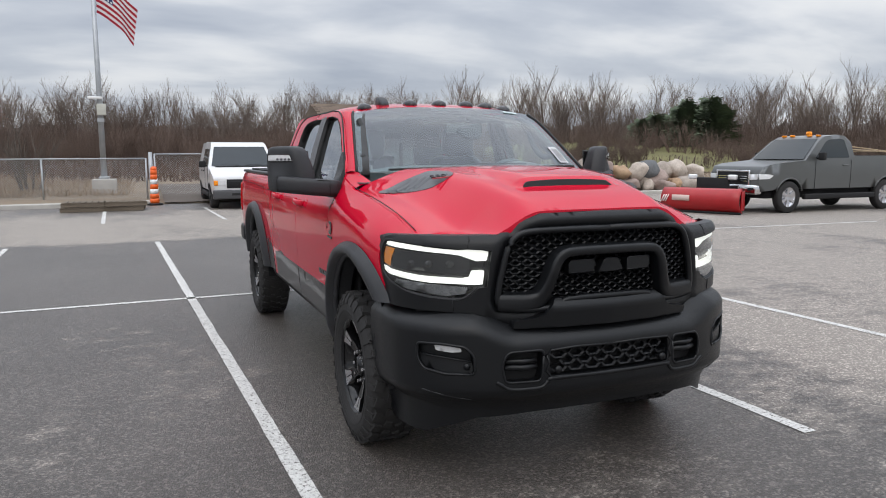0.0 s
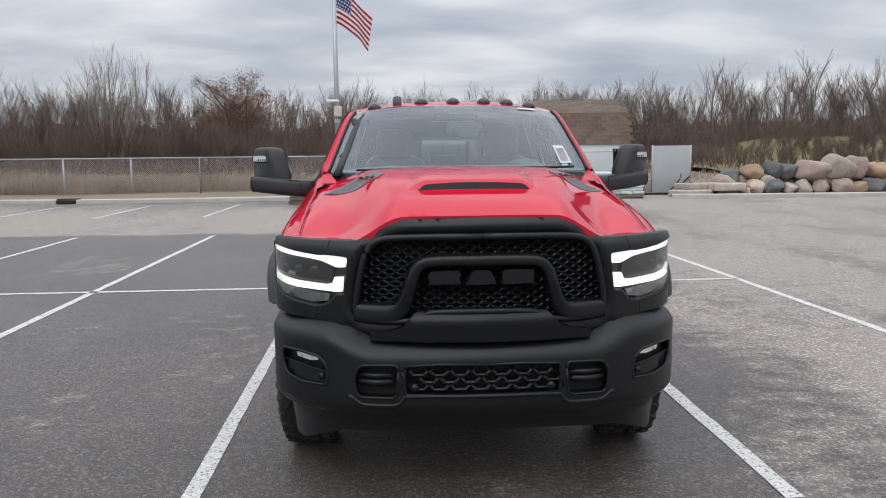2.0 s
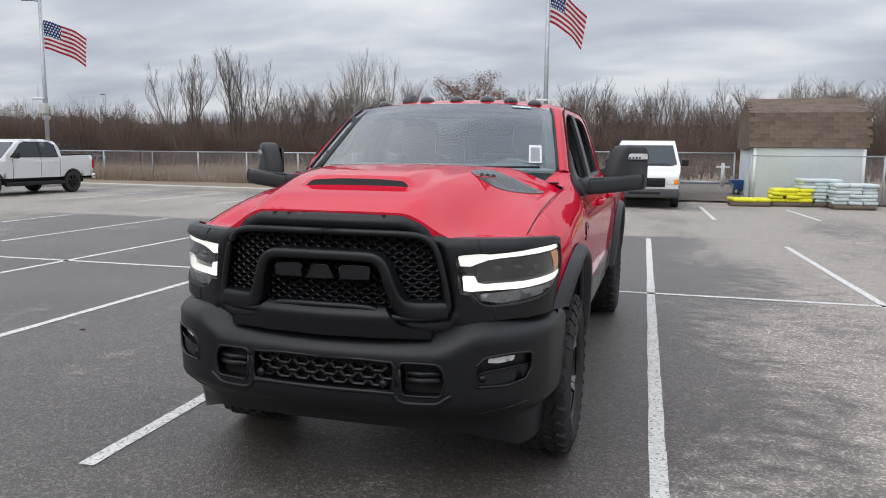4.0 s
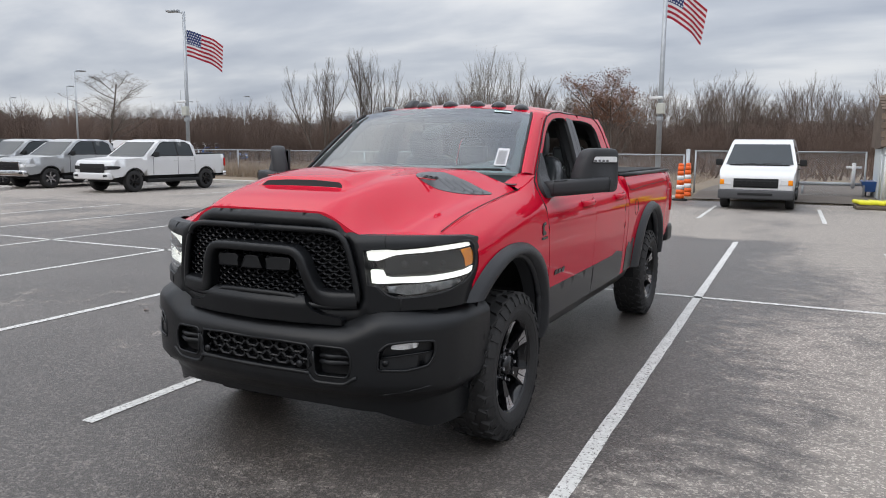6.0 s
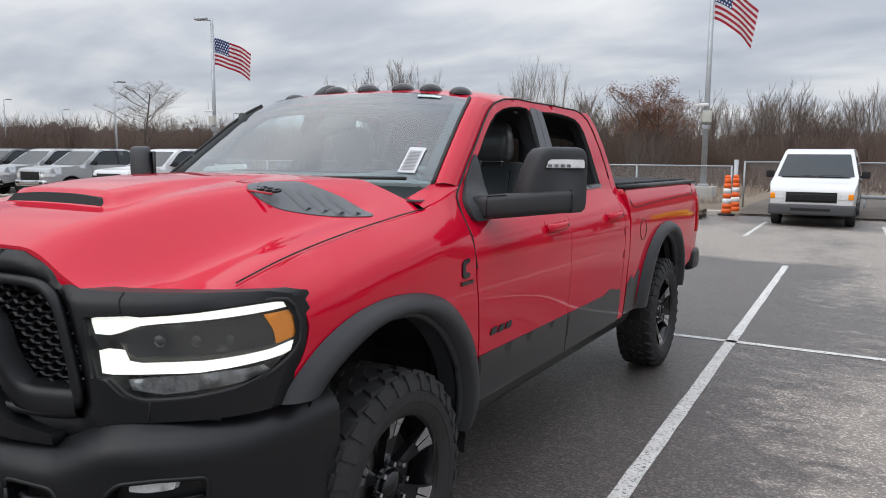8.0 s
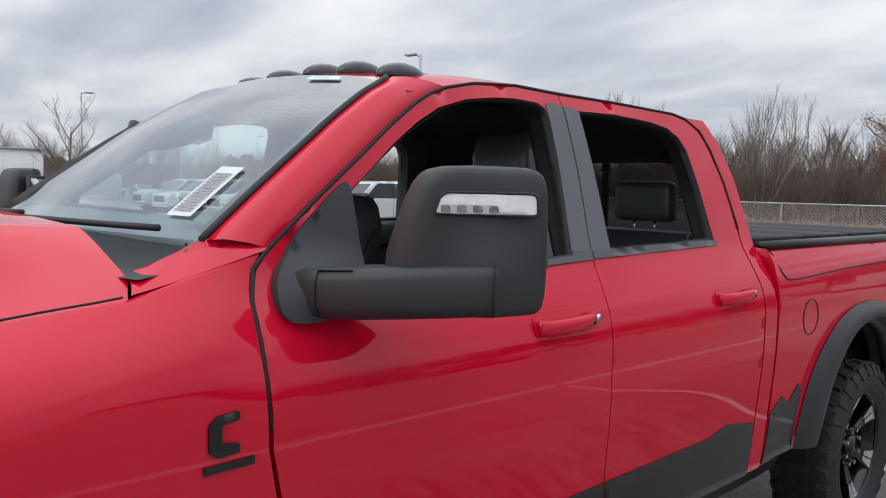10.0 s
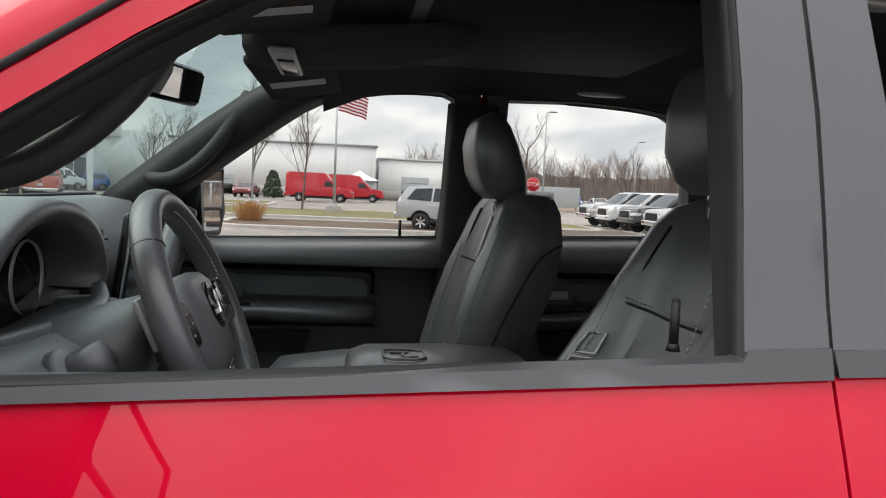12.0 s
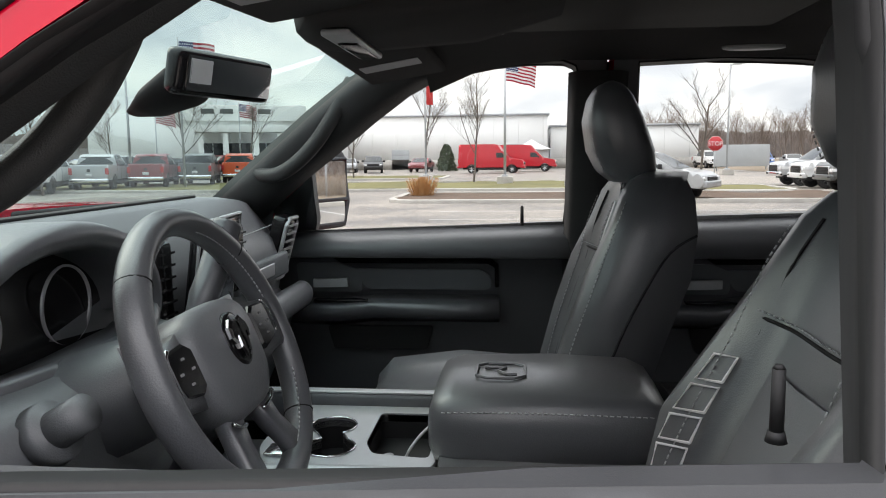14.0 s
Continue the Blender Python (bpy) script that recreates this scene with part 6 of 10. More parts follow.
part("screen_glass", box(0, 0.0125, 0.0, 0.225, 0.002, 0.26), mat("dim_screen", (0.10, 0.11, 0.125), 0.12, 0, 0.4, 12), scr, "", False)
for k in range(4):
    part("screen_icon", box(-0.07 + 0.045 * k, 0.0145, -0.09, 0.026, 0.001, 0.026), mat("screen_icon", (0.3, 0.32, 0.35), 0.3), scr, "", False)
part("screen_bezel", tube([(sx * 0.132, 0.008, sz * 0.152) for sx, sz in ((-1, -1), (-1, 1), (1, 1), (1, -1), (-1, -1))], 0.005, 6), SATIN, scr, "satin silver screen surround", False)
for x, w in ((-0.235, 0.07), (0.115, 0.06)):
    vt = part("air_vent", box(x, 0.735, 1.42, w, 0.05, 0.15, 0.012), GLOSSB, dash, "gloss black air vent")
    for k in range(6):
        part("vane", box(x, 0.762, 1.365 + 0.022 * k, w * 0.8, 0.008, 0.004), GLOSSB, vt, "", False)
vt = part("air_vent", box(0, 0, 0, 0.10, 0.05, 0.19, 0.016), GLOSSB, dash, "black end air vent")
vt.matrix_basis = pose(-0.735, 0.685, 1.385, -16, 0, 0)
part("vent_rim", tube([(sx * 0.05, 0.022, sz * 0.092) for sx, sz in ((-0.7, -1), (-1, -0.8), (-1, 0.8), (-0.7, 1), (0.7, 1), (1, 0.8), (1, -0.8), (0.7, -1), (-0.7, -1))], 0.006, 6), SATIN, vt, "satin silver rim", False)
for k in range(7):
    part("vane", box(0, 0.026, -0.07 + 0.0235 * k, 0.08, 0.008, 0.005), SATIN, vt, "", False)
pl = part("dash_plate", box(-0.47, 0.727, 1.35, 0.38, 0.022, 0.062, 0.008), DASHD, dash)
part("plate_badge", box(-0.46, 0.741, 1.35, 0.12, 0.006, 0.032, 0.008), SATIN, pl, "silver nameplate")
part("dash_pad", loft([[(x, 0.735 + 0.035 * math.cos(a), 1.235 + 0.04 * math.sin(a)) for a in np.linspace(0, 2 * math.pi, 14, endpoint=False)] for x in (-0.785, -0.77, -0.45, -0.2)]), LEATHERG, dash, "padded dark grey dash roll")
part("dash_seam", stitches([(-0.75, 0.675, 1.452), (-0.45, 0.705, 1.452), (-0.27, 0.712, 1.452)]), STITCH, dash)
part("dash_seam", stitches([(0.10, 0.74, 1.40), (0.17, 0.745, 1.402), (0.22, 0.745, 1.404)]), STITCH, dash)
part("light_knob", add(cyl(0.022, 0.020, 0.045, 24, pose(0.66, 0.918, 1.372, -58, 0, 0)), cyl(0.036, 0.034, 0.018, 24, pose(0.66, 0.895, 1.358, -58, 0, 0))), DASHP, bez, "round headlamp knob")
part("switch_panel", box(0.66, 0.892, 1.255, 0.11, 0.02, 0.05, 0.006), GLOSSB, bez)
part("switch_symbol", box(0.66, 0.9035, 1.257, 0.025, 0.002, 0.010), PAPER, bez, "", False)

# steering wheel
SWM = Matrix.Translation((0.480, 1.016, 1.398)) @ Matrix.Rotation(radians(-67), 4, "X") @ Matrix.Rotation(radians(180), 4, "Z")
sw = new("steering_wheel")
sw.parent = truck
sw.matrix_basis = SWM
sw["label"] = "black leather steering wheel"
RR = 0.179
rings = []
for i in range(64):
    a = 2 * math.pi * i / 64
    u = Vector((math.cos(a), math.sin(a), 0))
    grip = 1.0 + 0.12 * math.exp(-((abs((a - math.pi / 2 + math.pi) % (2 * math.pi) - math.pi) - 1.0) / 0.25) ** 2)
    rings.append([u * (RR + 0.0175 * grip * math.cos(t)) + Vector((0, 0, 0.0205 * math.sin(t))) for t in np.linspace(0, 2 * math.pi, 16, endpoint=False)])
rm = part("wheel_rim", loft(rings + [rings[0]], False), LEATHER, sw)
for a0, a1 in ((0.25, 1.35), (1.80, 2.9), (3.5, 4.35), (5.07, 5.9)):
    part("rim_stitching", stitches([((RR - 0.0165) * math.cos(a), (RR - 0.0165) * math.sin(a), 0.010) for a in np.linspace(a0, a1, 10)], 0.008, 0.0013), STITCH, rm, "grey stitching")
for a in (0.72, 2.42, 3.95, 5.47):
    u = Vector((math.cos(a), math.sin(a), 0))
    part("rim_seam", tube([u * (RR + 0.0180 * math.cos(t)) + Vector((0, 0, 0.0208 * math.sin(t))) for t in np.linspace(0, 2 * math.pi, 15)], 0.0012, 4), MATTEB, rm)


def pad(w, z, k=0.62):
    """A ring of the hub: broad above, narrower below, with rounded corners."""
    out = []
    for a in np.linspace(0, 2 * math.pi, 40, endpoint=False):
        c, sn = math.cos(a), math.sin(a)
        x = math.copysign(abs(c) ** k, c) * 0.092 * (1.0 + 0.10 * sn)
        out.append((w * x, w * math.copysign(abs(sn) ** k, sn) * (0.070 if sn > 0 else 0.080) - 0.002, z))
    return out


hub = part("wheel_hub", loft([pad(0.90, -0.06), pad(1.0, -0.045), pad(1.02, -0.018), pad(1.0, -0.004), pad(0.95, 0.006), pad(0.82, 0.013), pad(0.55, 0.019, 0.8), pad(0.25, 0.021, 1.0)]), LEATHERG, sw, "padded dark grey hub")
part("emblem_base", loft([[(w * 0.030 * math.cos(a), w * 0.034 * math.sin(a) + 0.012, z) for a in np.linspace(0, 2 * math.pi, 24, endpoint=False)] for w, z in ((1.08, 0.014), (1.05, 0.021), (0.9, 0.0225))]), GLOSSB, hub)
for sx in (1, -1):
    part("hub_emblem", loft([[(sx * (0.003 + w * x), 0.012 + w * y, z) for x, y in ((0.0, 0.024), (0.012, 0.027), (0.022, 0.018), (0.024, 0.004), (0.018, -0.004), (0.013, 0.006), (0.008, 0.004), (0.010, -0.012), (0.004, -0.026), (0.0, -0.024))] for w, z in ((1.0, 0.022), (1.0, 0.0265), (0.85, 0.029))]), CHROME, hub, "chrome emblem", False)
for sx in (1, -1):
    part("wheel_spoke", loft([[(sx * x, 0.004 + w * b, z + 0.013 * c) for b, c in ((-1, -0.8), (-0.8, -1), (0.8, -1), (1, -0.8), (1, 0.8), (0.8, 1), (-0.8, 1), (-1, 0.8))] for x, w, z in ((0.07, 0.050, -0.022), (0.115, 0.042, -0.012), (0.150, 0.036, -0.004), (0.174, 0.040, 0.0))]), LEATHER, sw)
    kp = part("spoke_keys", loft([[(sx * (0.123 + w * x), 0.008 + w * y, z) for x, y in ((-0.028, -0.024), (-0.018, -0.031), (0.020, -0.024), (0.030, -0.010), (0.031, 0.014), (0.022, 0.028), (-0.016, 0.030), (-0.028, 0.022))] for w, z in ((1.05, -0.006), (1.05, 0.005), (0.95, 0.009))]), GLOSSB, sw, "gloss black key cluster", False)
    part("key_trim", tube(smoothed([(sx * 0.143, 0.040, 0.008), (sx * 0.154, 0.030, 0.008), (sx * 0.157, 0.006, 0.008), (sx * 0.152, -0.012, 0.008)], 4), 0.0028, 6), CHROME, kp, "chrome trim")
    for kx, ky in ((0, 0.016), (0, -0.014), (-0.014, 0.001), (0.014, 0.001)):
        part("key_symbol", box(sx * 0.123 + kx, 0.008 + ky, 0.0095, 0.007, 0.003, 0.001), PRINT, kp, "", False)
    part("wheel_spoke", loft([[(sx * (x + w * b), y, -0.012 + 0.012 * c + dz) for b, c in ((-1, -0.7), (-0.7, -1), (0.7, -1), (1, -0.7), (1, 0.7), (0.7, 1), (-0.7, 1), (-1, 0.7))] for x, y, w, dz in ((0.042, -0.062, 0.022, -0.004), (0.052, -0.11, 0.018, 0.0), (0.064, -0.145, 0.020, 0.008), (0.072, -0.166, 0.028, 0.012))]), LEATHER, sw)
    part("spoke_trim", tube(smoothed([(sx * 0.030, -0.088, -0.002), (sx * 0.055, -0.083, 0.002), (sx * 0.068, -0.075, 0.002)], 4), 0.003, 6), CHROME, sw, "chrome trim")
    part("shift_paddle", box(sx * 0.135, 0.03, -0.035, 0.03, 0.07, 0.008, 0.003), SATIN, sw)
part("steering_column", loft([[(0.515 + 0.065 * math.cos(a) * k, y, zc + 0.06 * math.sin(a) * k) for a in np.linspace(0, 2 * math.pi, 16, endpoint=False)] for y, zc, k in ((0.74, 1.295, 1.35), (0.86, 1.335, 1.3), (0.935, 1.365, 1.15), (0.955, 1.372, 0.9))]), DASHP, cab, "dark steering column")
part("column_shifter", tube(smoothed([(0.42, 0.90, 1.36), (0.375, 0.915, 1.40), (0.335, 0.93, 1.455), (0.30, 0.94, 1.515), (0.285, 0.945, 1.545)], 5), [0.009 + 0.013 * min(max((k - 5) / 4, 0), 1) for k in range(21)], 12), LEATHER, cab, "black column shift lever")

# rear-view mirror and overhead console
rv = part("rear_view_mirror", box(0, 0, 0, 0.255, 0.035, 0.078, 0.016, 3), GLOSSB, cab, "black rear-view mirror")
rv.matrix_basis = pose(0.06, 0.856, 1.786, -12, 0, -17)
part("mirror_face", box(-0.005, 0.0182, 0, 0.225, 0.002, 0.058), MIRRORG, rv, "mirror face", False)
part("mirror_tag", box(0.075, 0.0205, 0.004, 0.05, 0.001, 0.040), PAPER, rv, "white paper tag", False)
part("camera_pod", loft([[(0.075 * w * math.cos(a) + 0.07, y, zc + h * math.sin(a)) for a in np.linspace(0, 2 * math.pi, 16, endpoint=False)] for y, w, zc, h in ((0.70, 0.5, 1.725, 0.008), (0.74, 1.0, 1.745, 0.028), (0.80, 1.25, 1.775, 0.040), (0.85, 0.7, 1.800, 0.022))]), MATTEB, cab, "black sensor pod behind the mirror")
oc = part("overhead_console", loft([[(w * c, y, z - 0.035 * d) for c, d in ((-1, 0), (-0.85, 0.8), (-0.4, 1), (0.4, 1), (0.85, 0.8), (1, 0))] for y, w, z in ((1.01, 0.13, 1.878), (1.05, 0.18, 1.878), (1.30, 0.19, 1.895), (1.46, 0.12, 1.93))]), LINER, cab, "black overhead console")
part("console_lamp", box(0.0, 1.085, 1.843, 0.30, 0.05, 0.012, 0.006), SATIN, oc, "silver-rimmed map lamp strip")
part("console_keys", box(-0.03, 1.087, 1.8365, 0.20, 0.034, 0.006, 0.003), GLOSSB, oc)
for x, y in ((-0.55, 1.95), (0.55, 1.95)):
    part("dome_lamp", loft([[(x + 0.022 * w * math.cos(a), y + 0.075 * w * math.sin(a), z) for a in np.linspace(0, 2 * math.pi, 16, endpoint=False)] for w, z in ((1, 1.90), (1, 1.893), (0.8, 1.89))]), SATIN, cab, "small dome lamp")

BACK = ((1.00, 1.475, 0.86, 0.14), (1.10, 1.495, 0.98, 0.15), (1.25, 1.535, 1.03, 0.155), (1.38, 1.578, 1.02, 0.16), (1.48, 1.602, 0.98, 0.15), (1.55, 1.628, 0.90, 0.12), (1.585, 1.652, 0.78, 0.085), (1.603, 1.69, 0.55, 0.03))
bk = spline([(z, y) for z, y, w, t in BACK])
wk = spline([(z, w) for z, y, w, t in BACK])


# seats
def seat(name, x, dy, label, rec=0.0):
    st = new(name)
    st.parent = truck
    st["label"] = label
    W = 0.245
    cush = []
    for y, z0, w in ((1.02, 0.985, 0.93), (1.06, 1.03, 1.0), (1.25, 1.055, 1.0), (1.45, 1.04, 1.0), (1.56, 1.03, 0.95)):
        cush.append([(x + W * w * a, y + dy * 0.5 - 0.02, z0 + b + 0.03) for a, b in ((-1, -0.14), (-1.02, -0.04), (-0.95, 0.015), (-0.75, 0.028), (-0.6, 0.005), (0, -0.004), (0.6, 0.005), (0.75, 0.028), (0.95, 0.015), (1.02, -0.04), (1, -0.14))])
    c = part("seat_cushion", loft(cush), LEATHER, st)
    backs = []
    for z, yf, w, th in ((z, yf + rec * (z - 1.1), w, th) for z, yf, w, th in BACK):
        k = (0.055 if z < 1.4 else 0.03) + (0.034 * math.exp(-((z - 1.23) / 0.10) ** 2) if rec else 0.0)
        backs.append([(x + W * w * a, yf + dy + b, z) for a, b in ((0, 0.012), (0.45, 0.008), (0.60, -0.01), (0.75, -k), (0.90, -k * 0.85), (1.0, 0.0), (1.03, 0.06), (0.96, th), (0.6, th + 0.015), (0, th + 0.02), (-0.6, th + 0.015), (-0.96, th), (-1.03, 0.06), (-1.0, 0.0), (-0.90, -k * 0.85), (-0.75, -k), (-0.60, -0.01), (-0.45, 0.008))])
    b = part("seat_back", loft(backs), LEATHER, st)
    hr = []
    hz = 0.03 if rec else 0.0
    for z, yf, yb, w in ((1.578, 1.60, 1.675, 0.66), (1.60, 1.572, 1.695, 0.82), (1.65, 1.545, 1.69, 0.9), (1.72, 1.535, 1.665, 0.9), (1.77, 1.545, 1.64, 0.84), (1.795, 1.56, 1.62, 0.72), (1.805, 1.58, 1.60, 0.5)):
        yc, t = (yf + yb) / 2 + rec * (0.55 + (z - 1.6)), (yb - yf) / 2
        hr.append([(x + 0.155 * w * math.copysign(abs(math.cos(a)) ** 0.45, math.cos(a)), yc + dy + t * math.copysign(abs(math.sin(a)) ** 0.7, math.sin(a)), z + hz) for a in np.linspace(0, 2 * math.pi, 24, endpoint=False)])
    h = part("headrest", loft(hr), LEATHER, st)
    for sx in (-1, 1):
        part("headrest_post", cyl(0.007, 0.007, 0.08, 10, pose(x + sx * 0.07, 1.64 + dy + rec * 0.52, 1.575 + hz)), CHROME, h, "chrome headrest post")
        part("headrest_stitching", stitches([(x + sx * 0.10, yy + dy + rec * (0.55 + zz - 1.6) + 0.001, zz + hz) for yy, zz in ((1.572, 1.605), (1.552, 1.65), (1.543, 1.72), (1.552, 1.77), (1.57, 1.79))], 0.009), STITCH, h)
        line = [(x + sx * W * wk(z) * 0.63, bk(z) + dy - 0.016 + rec * (z - 1.1), z) for z in (1.10, 1.2, 1.3, 1.38, 1.48, 1.55)]
        part("seam", tube(smoothed(line, 4), 0.0025, 5), MATTEB, b)
        part("back_stitching", stitches([(px + sx * 0.012, py - 0.020 - (0.014 if rec else 0), pz) for px, py, pz in line]), STITCH, b, "grey stitching")
        edge = [(x + sx * W * wk(z) * 0.965, bk(z) + dy - k - (0.020 * math.exp(-((z - 1.23) / 0.10) ** 2) if rec else 0) + rec * (z - 1.1), z) for z, k in ((1.10, 0.03), (1.18, 0.03), (1.25, 0.03), (1.32, 0.029), (1.38, 0.028), (1.48, 0.016), (1.55, 0.014))]
        part("back_stitching", stitches([(px - sx * 0.006, py - 0.004, pz) for px, py, pz in edge]), STITCH, b)
        side = [(x + sx * (W * wk(z) * 1.03 + 0.002), bk(z) + dy + rec * (z - 1.1) + k, z) for z, k in ((1.12, 0.05), (1.25, 0.055), (1.36, 0.07), (1.44, 0.10), (1.475, 0.145))]
        part("seam", tube(smoothed(side, 4), 0.0028, 5), MATTEB, b)
    cross = [(x + W * a, bk(z) + dy + k + rec * (z - 1.1), z) for a, k, z in ((-0.9, -0.030, 1.415), (-0.75, -0.034, 1.408), (-0.6, -0.013, 1.402), (-0.4, 0.006, 1.397), (0, 0.009, 1.394), (0.4, 0.006, 1.397), (0.6, -0.013, 1.402), (0.75, -0.034, 1.408), (0.9, -0.030, 1.415))]
    part("seam", tube(smoothed(cross, 4), 0.003, 5), MATTEB, b)
    part("back_stitching", stitches([(px, py - 0.003, pz + 0.010) for px, py, pz in cross]), STITCH, b)
    part("centre_panel", grid([[(x + W * a * 0.44, bk(z) + dy + 0.004 - 0.006 * (1 - abs(a)) + rec * (z - 1.1), z) for a in np.linspace(-1, 1, 7)] for z in (1.06, 1.14, 1.22, 1.30, 1.345)]), LEATHERG, b, "perforated grey centre panel")
    return st


seat("front_seat", -0.435, 0.0, "black leather passenger seat")
ds = seat("front_seat", 0.425, 0.13, "black leather driver seat with embroidered bolster", 0.14)
back = [o for o in ds.children if o.name.startswith("seat_back")][0]
part("belt_guide", box(-0.40, 1.592, 1.475, 0.022, 0.008, 0.12, 0.003, 2, pose(0, 0, 0, -18, 0, 0)), SATIN, cab, "grey plastic tag strap on the seat")
# outlined embroidery on the driver's inner bolster, as slanted plain shapes
def emb(a, b):
    z = 1.345 - 0.235 * b
    al = 0.76 - 0.20 * a
    return Vector((0.425 - 0.245 * wk(z) * al, bk(z) + 0.13 + 0.14 * (z - 1.1) + float(np.interp(al, [0.45, 0.6, 0.75, 0.9], [0.006, -0.012, -0.057 - 0.034 * math.exp(-((z - 1.23) / 0.10) ** 2), -0.049 - 0.029 * math.exp(-((z - 1.23) / 0.10) ** 2)])) - 0.003, z + 0.012 * a))


THREADW = mat("white_embroidery", (0.82, 0.82, 0.82), 0.7, 0, 0.05, 60)
glyph = [(0, 0), (0.12, 1), (1, 1), (0.88, 0)]
for k in range(5):
    # read from the lower end upwards
    b0, b1 = 1.0 - 0.2 * k, 1.0 - 0.2 * k - 0.185
    pts = [emb(0.24 + 0.42 * (1 - v), b0 + (b1 - b0) * u) for u, v in glyph]
    part("embroidered_shape", tube(pts + pts[:1], 0.0025, 5), THREADW, back, "white embroidered outline shape", False)

# centre console
con = part("centre_console", loft([[(x0 + w * a, y, z0 + h * b) for a, b in ((-1, 0), (-1, 0.85), (-0.92, 1), (0.92, 1), (1, 0.85), (1, 0))] for y, x0, w, z0, h in ((0.76, -0.02, 0.165, 0.72, 0.30), (0.95, -0.02, 0.168, 0.72, 0.30), (1.235, -0.02, 0.168, 0.72, 0.30), (1.245, -0.02, 0.168, 0.72, 0.40), (1.66, -0.02, 0.165, 0.72, 0.40))]), DASHP, cab, "dark centre console")
part("console_edge", box(0.152, 1.10, 1.070, 0.028, 0.62, 0.075, 0.012), SATIN, con, "satin silver console edge")
part("console_edge", box(0.172, 1.10, 1.015, 0.016, 0.66, 0.09, 0.006), DASHP, con)
part("console_wall", box(-0.195, 1.06, 1.092, 0.03, 0.60, 0.070, 0.010), DASHP, con, "dark grey far console wall")
part("console_rail", box(-0.195, 1.06, 1.129, 0.026, 0.60, 0.004, 0.001), SATIN, con)
CUPS = ((-0.052, 1.012, 0.047), (0.058, 1.032, 0.047))
cup8 = [(CUPS[0][0] + 0.047 * math.cos(a), CUPS[0][1] + 0.047 * math.sin(a)) for a in np.linspace(0.62, 2 * math.pi - 0.55, 22)] + [(CUPS[1][0] + 0.047 * math.cos(a), CUPS[1][1] + 0.047 * math.sin(a)) for a in np.linspace(-math.pi + 0.62, math.pi - 0.55, 22)]
BIN = rounded([(-0.135, 1.095), (-0.135, 1.222), (0.095, 1.222), (0.080, 1.115), (0.03, 1.095)], 0.015)
tray = part("cup_tray", panel(rounded([(-0.175, 0.90), (-0.175, 1.235), (0.140, 1.235), (0.140, 0.93), (0.06, 0.895)], 0.03), lambda x, y: Vector((x, y, 1.102)), 0.02, [cup8, BIN], back=(0, 0, -1), depth=0.018, normal=(0, 0, 1)), SATIN, con, "satin silver cup tray")
for outline, dep in ((cup8, 0.065), (BIN, 0.055)):
    well = grid([[(x, y, z) for x, y in outline + outline[:1]] for z in (1.098, 1.102 - dep)])
    add(well, panel(outline, lambda x, y: Vector((x, y, 1.102 - dep)), 0.03, normal=(0, 0, 1)))
    part("tray_well", well, MATTEB, tray, "dark recess in the console tray")
part("tray_rim", tube([(x, y, 1.103) for x, y in cup8 + cup8[:1]], 0.0025, 5), CHROME, tray)
for k in range(3):
    part("socket", cyl(0.010, 0.010, 0.012, 14, pose(0.055 - 0.028 * k, 1.132, 1.060)), SATIN, tray)
part("key_tray", box(0.085, 0.945, 1.106, 0.05, 0.05, 0.006, 0.003), CHROME, tray, "bright metal tray plate")
part("charge_cable", tube(smoothed([(0.02, 1.165, 1.052), (0.03, 1.175, 1.085), (0.02, 1.20, 1.118), (0.0, 1.225, 1.135)], 5), 0.003, 6), PAPER, con, "white cable")
lid = []
for y, zt, w, th in ((1.225, 1.200, 0.138, 0.075), (1.235, 1.220, 0.153, 0.112), (1.27, 1.232, 0.162, 0.132), (1.45, 1.236, 0.165, 0.136), (1.60, 1.230, 0.162, 0.130), (1.635, 1.215, 0.150, 0.10), (1.645, 1.195, 0.12, 0.06)):
    lid.append([(-0.018 + w * a, y, zt - th + th * b) for a, b in ((-0.85, 0), (-0.97, 0.2), (-1, 0.55), (-0.94, 0.86), (-0.8, 0.98), (0, 1.02), (0.8, 0.98), (0.94, 0.86), (1, 0.55), (0.97, 0.2), (0.85, 0))])
ar = part("console_armrest", loft(lid), LEATHER, con, "padded black console armrest lid")
part("armrest_stitching", stitches([(-0.018 + 0.156, 1.25, 1.203), (-0.018 + 0.163, 1.40, 1.208), (-0.018 + 0.158, 1.62, 1.203)]), STITCH, ar)
part("armrest_stitching", stitches([(0.12, 1.232, 1.195), (0.0, 1.228, 1.198), (-0.15, 1.235, 1.195)]), STITCH, ar)
em = [(-0.035, 1.305), (-0.05, 1.325), (-0.05, 1.375), (-0.035, 1.395), (0.03, 1.395), (0.045, 1.375), (0.045, 1.325), (0.03, 1.305)]
part("lid_emblem", tube([(x, y, 1.2385) for x, y in em + em[:1]], 0.003, 6), LEATHER, ar, "embossed emblem outline", False)
part("lid_emblem", tube([(x, y, 1.2385) for x, y in ((-0.02, 1.32), (-0.02, 1.36), (0.0, 1.345), (0.02, 1.36), (0.02, 1.38))], 0.003, 6), LEATHER, ar, "", False)
part("rear_cup_holder", add(box(-0.02, 1.68, 1.16, 0.20, 0.07, 0.06, 0.01), cyl(0.033, 0.033, 0.006, 24, pose(0.03, 1.68, 1.1915))), GLOSSB, con)
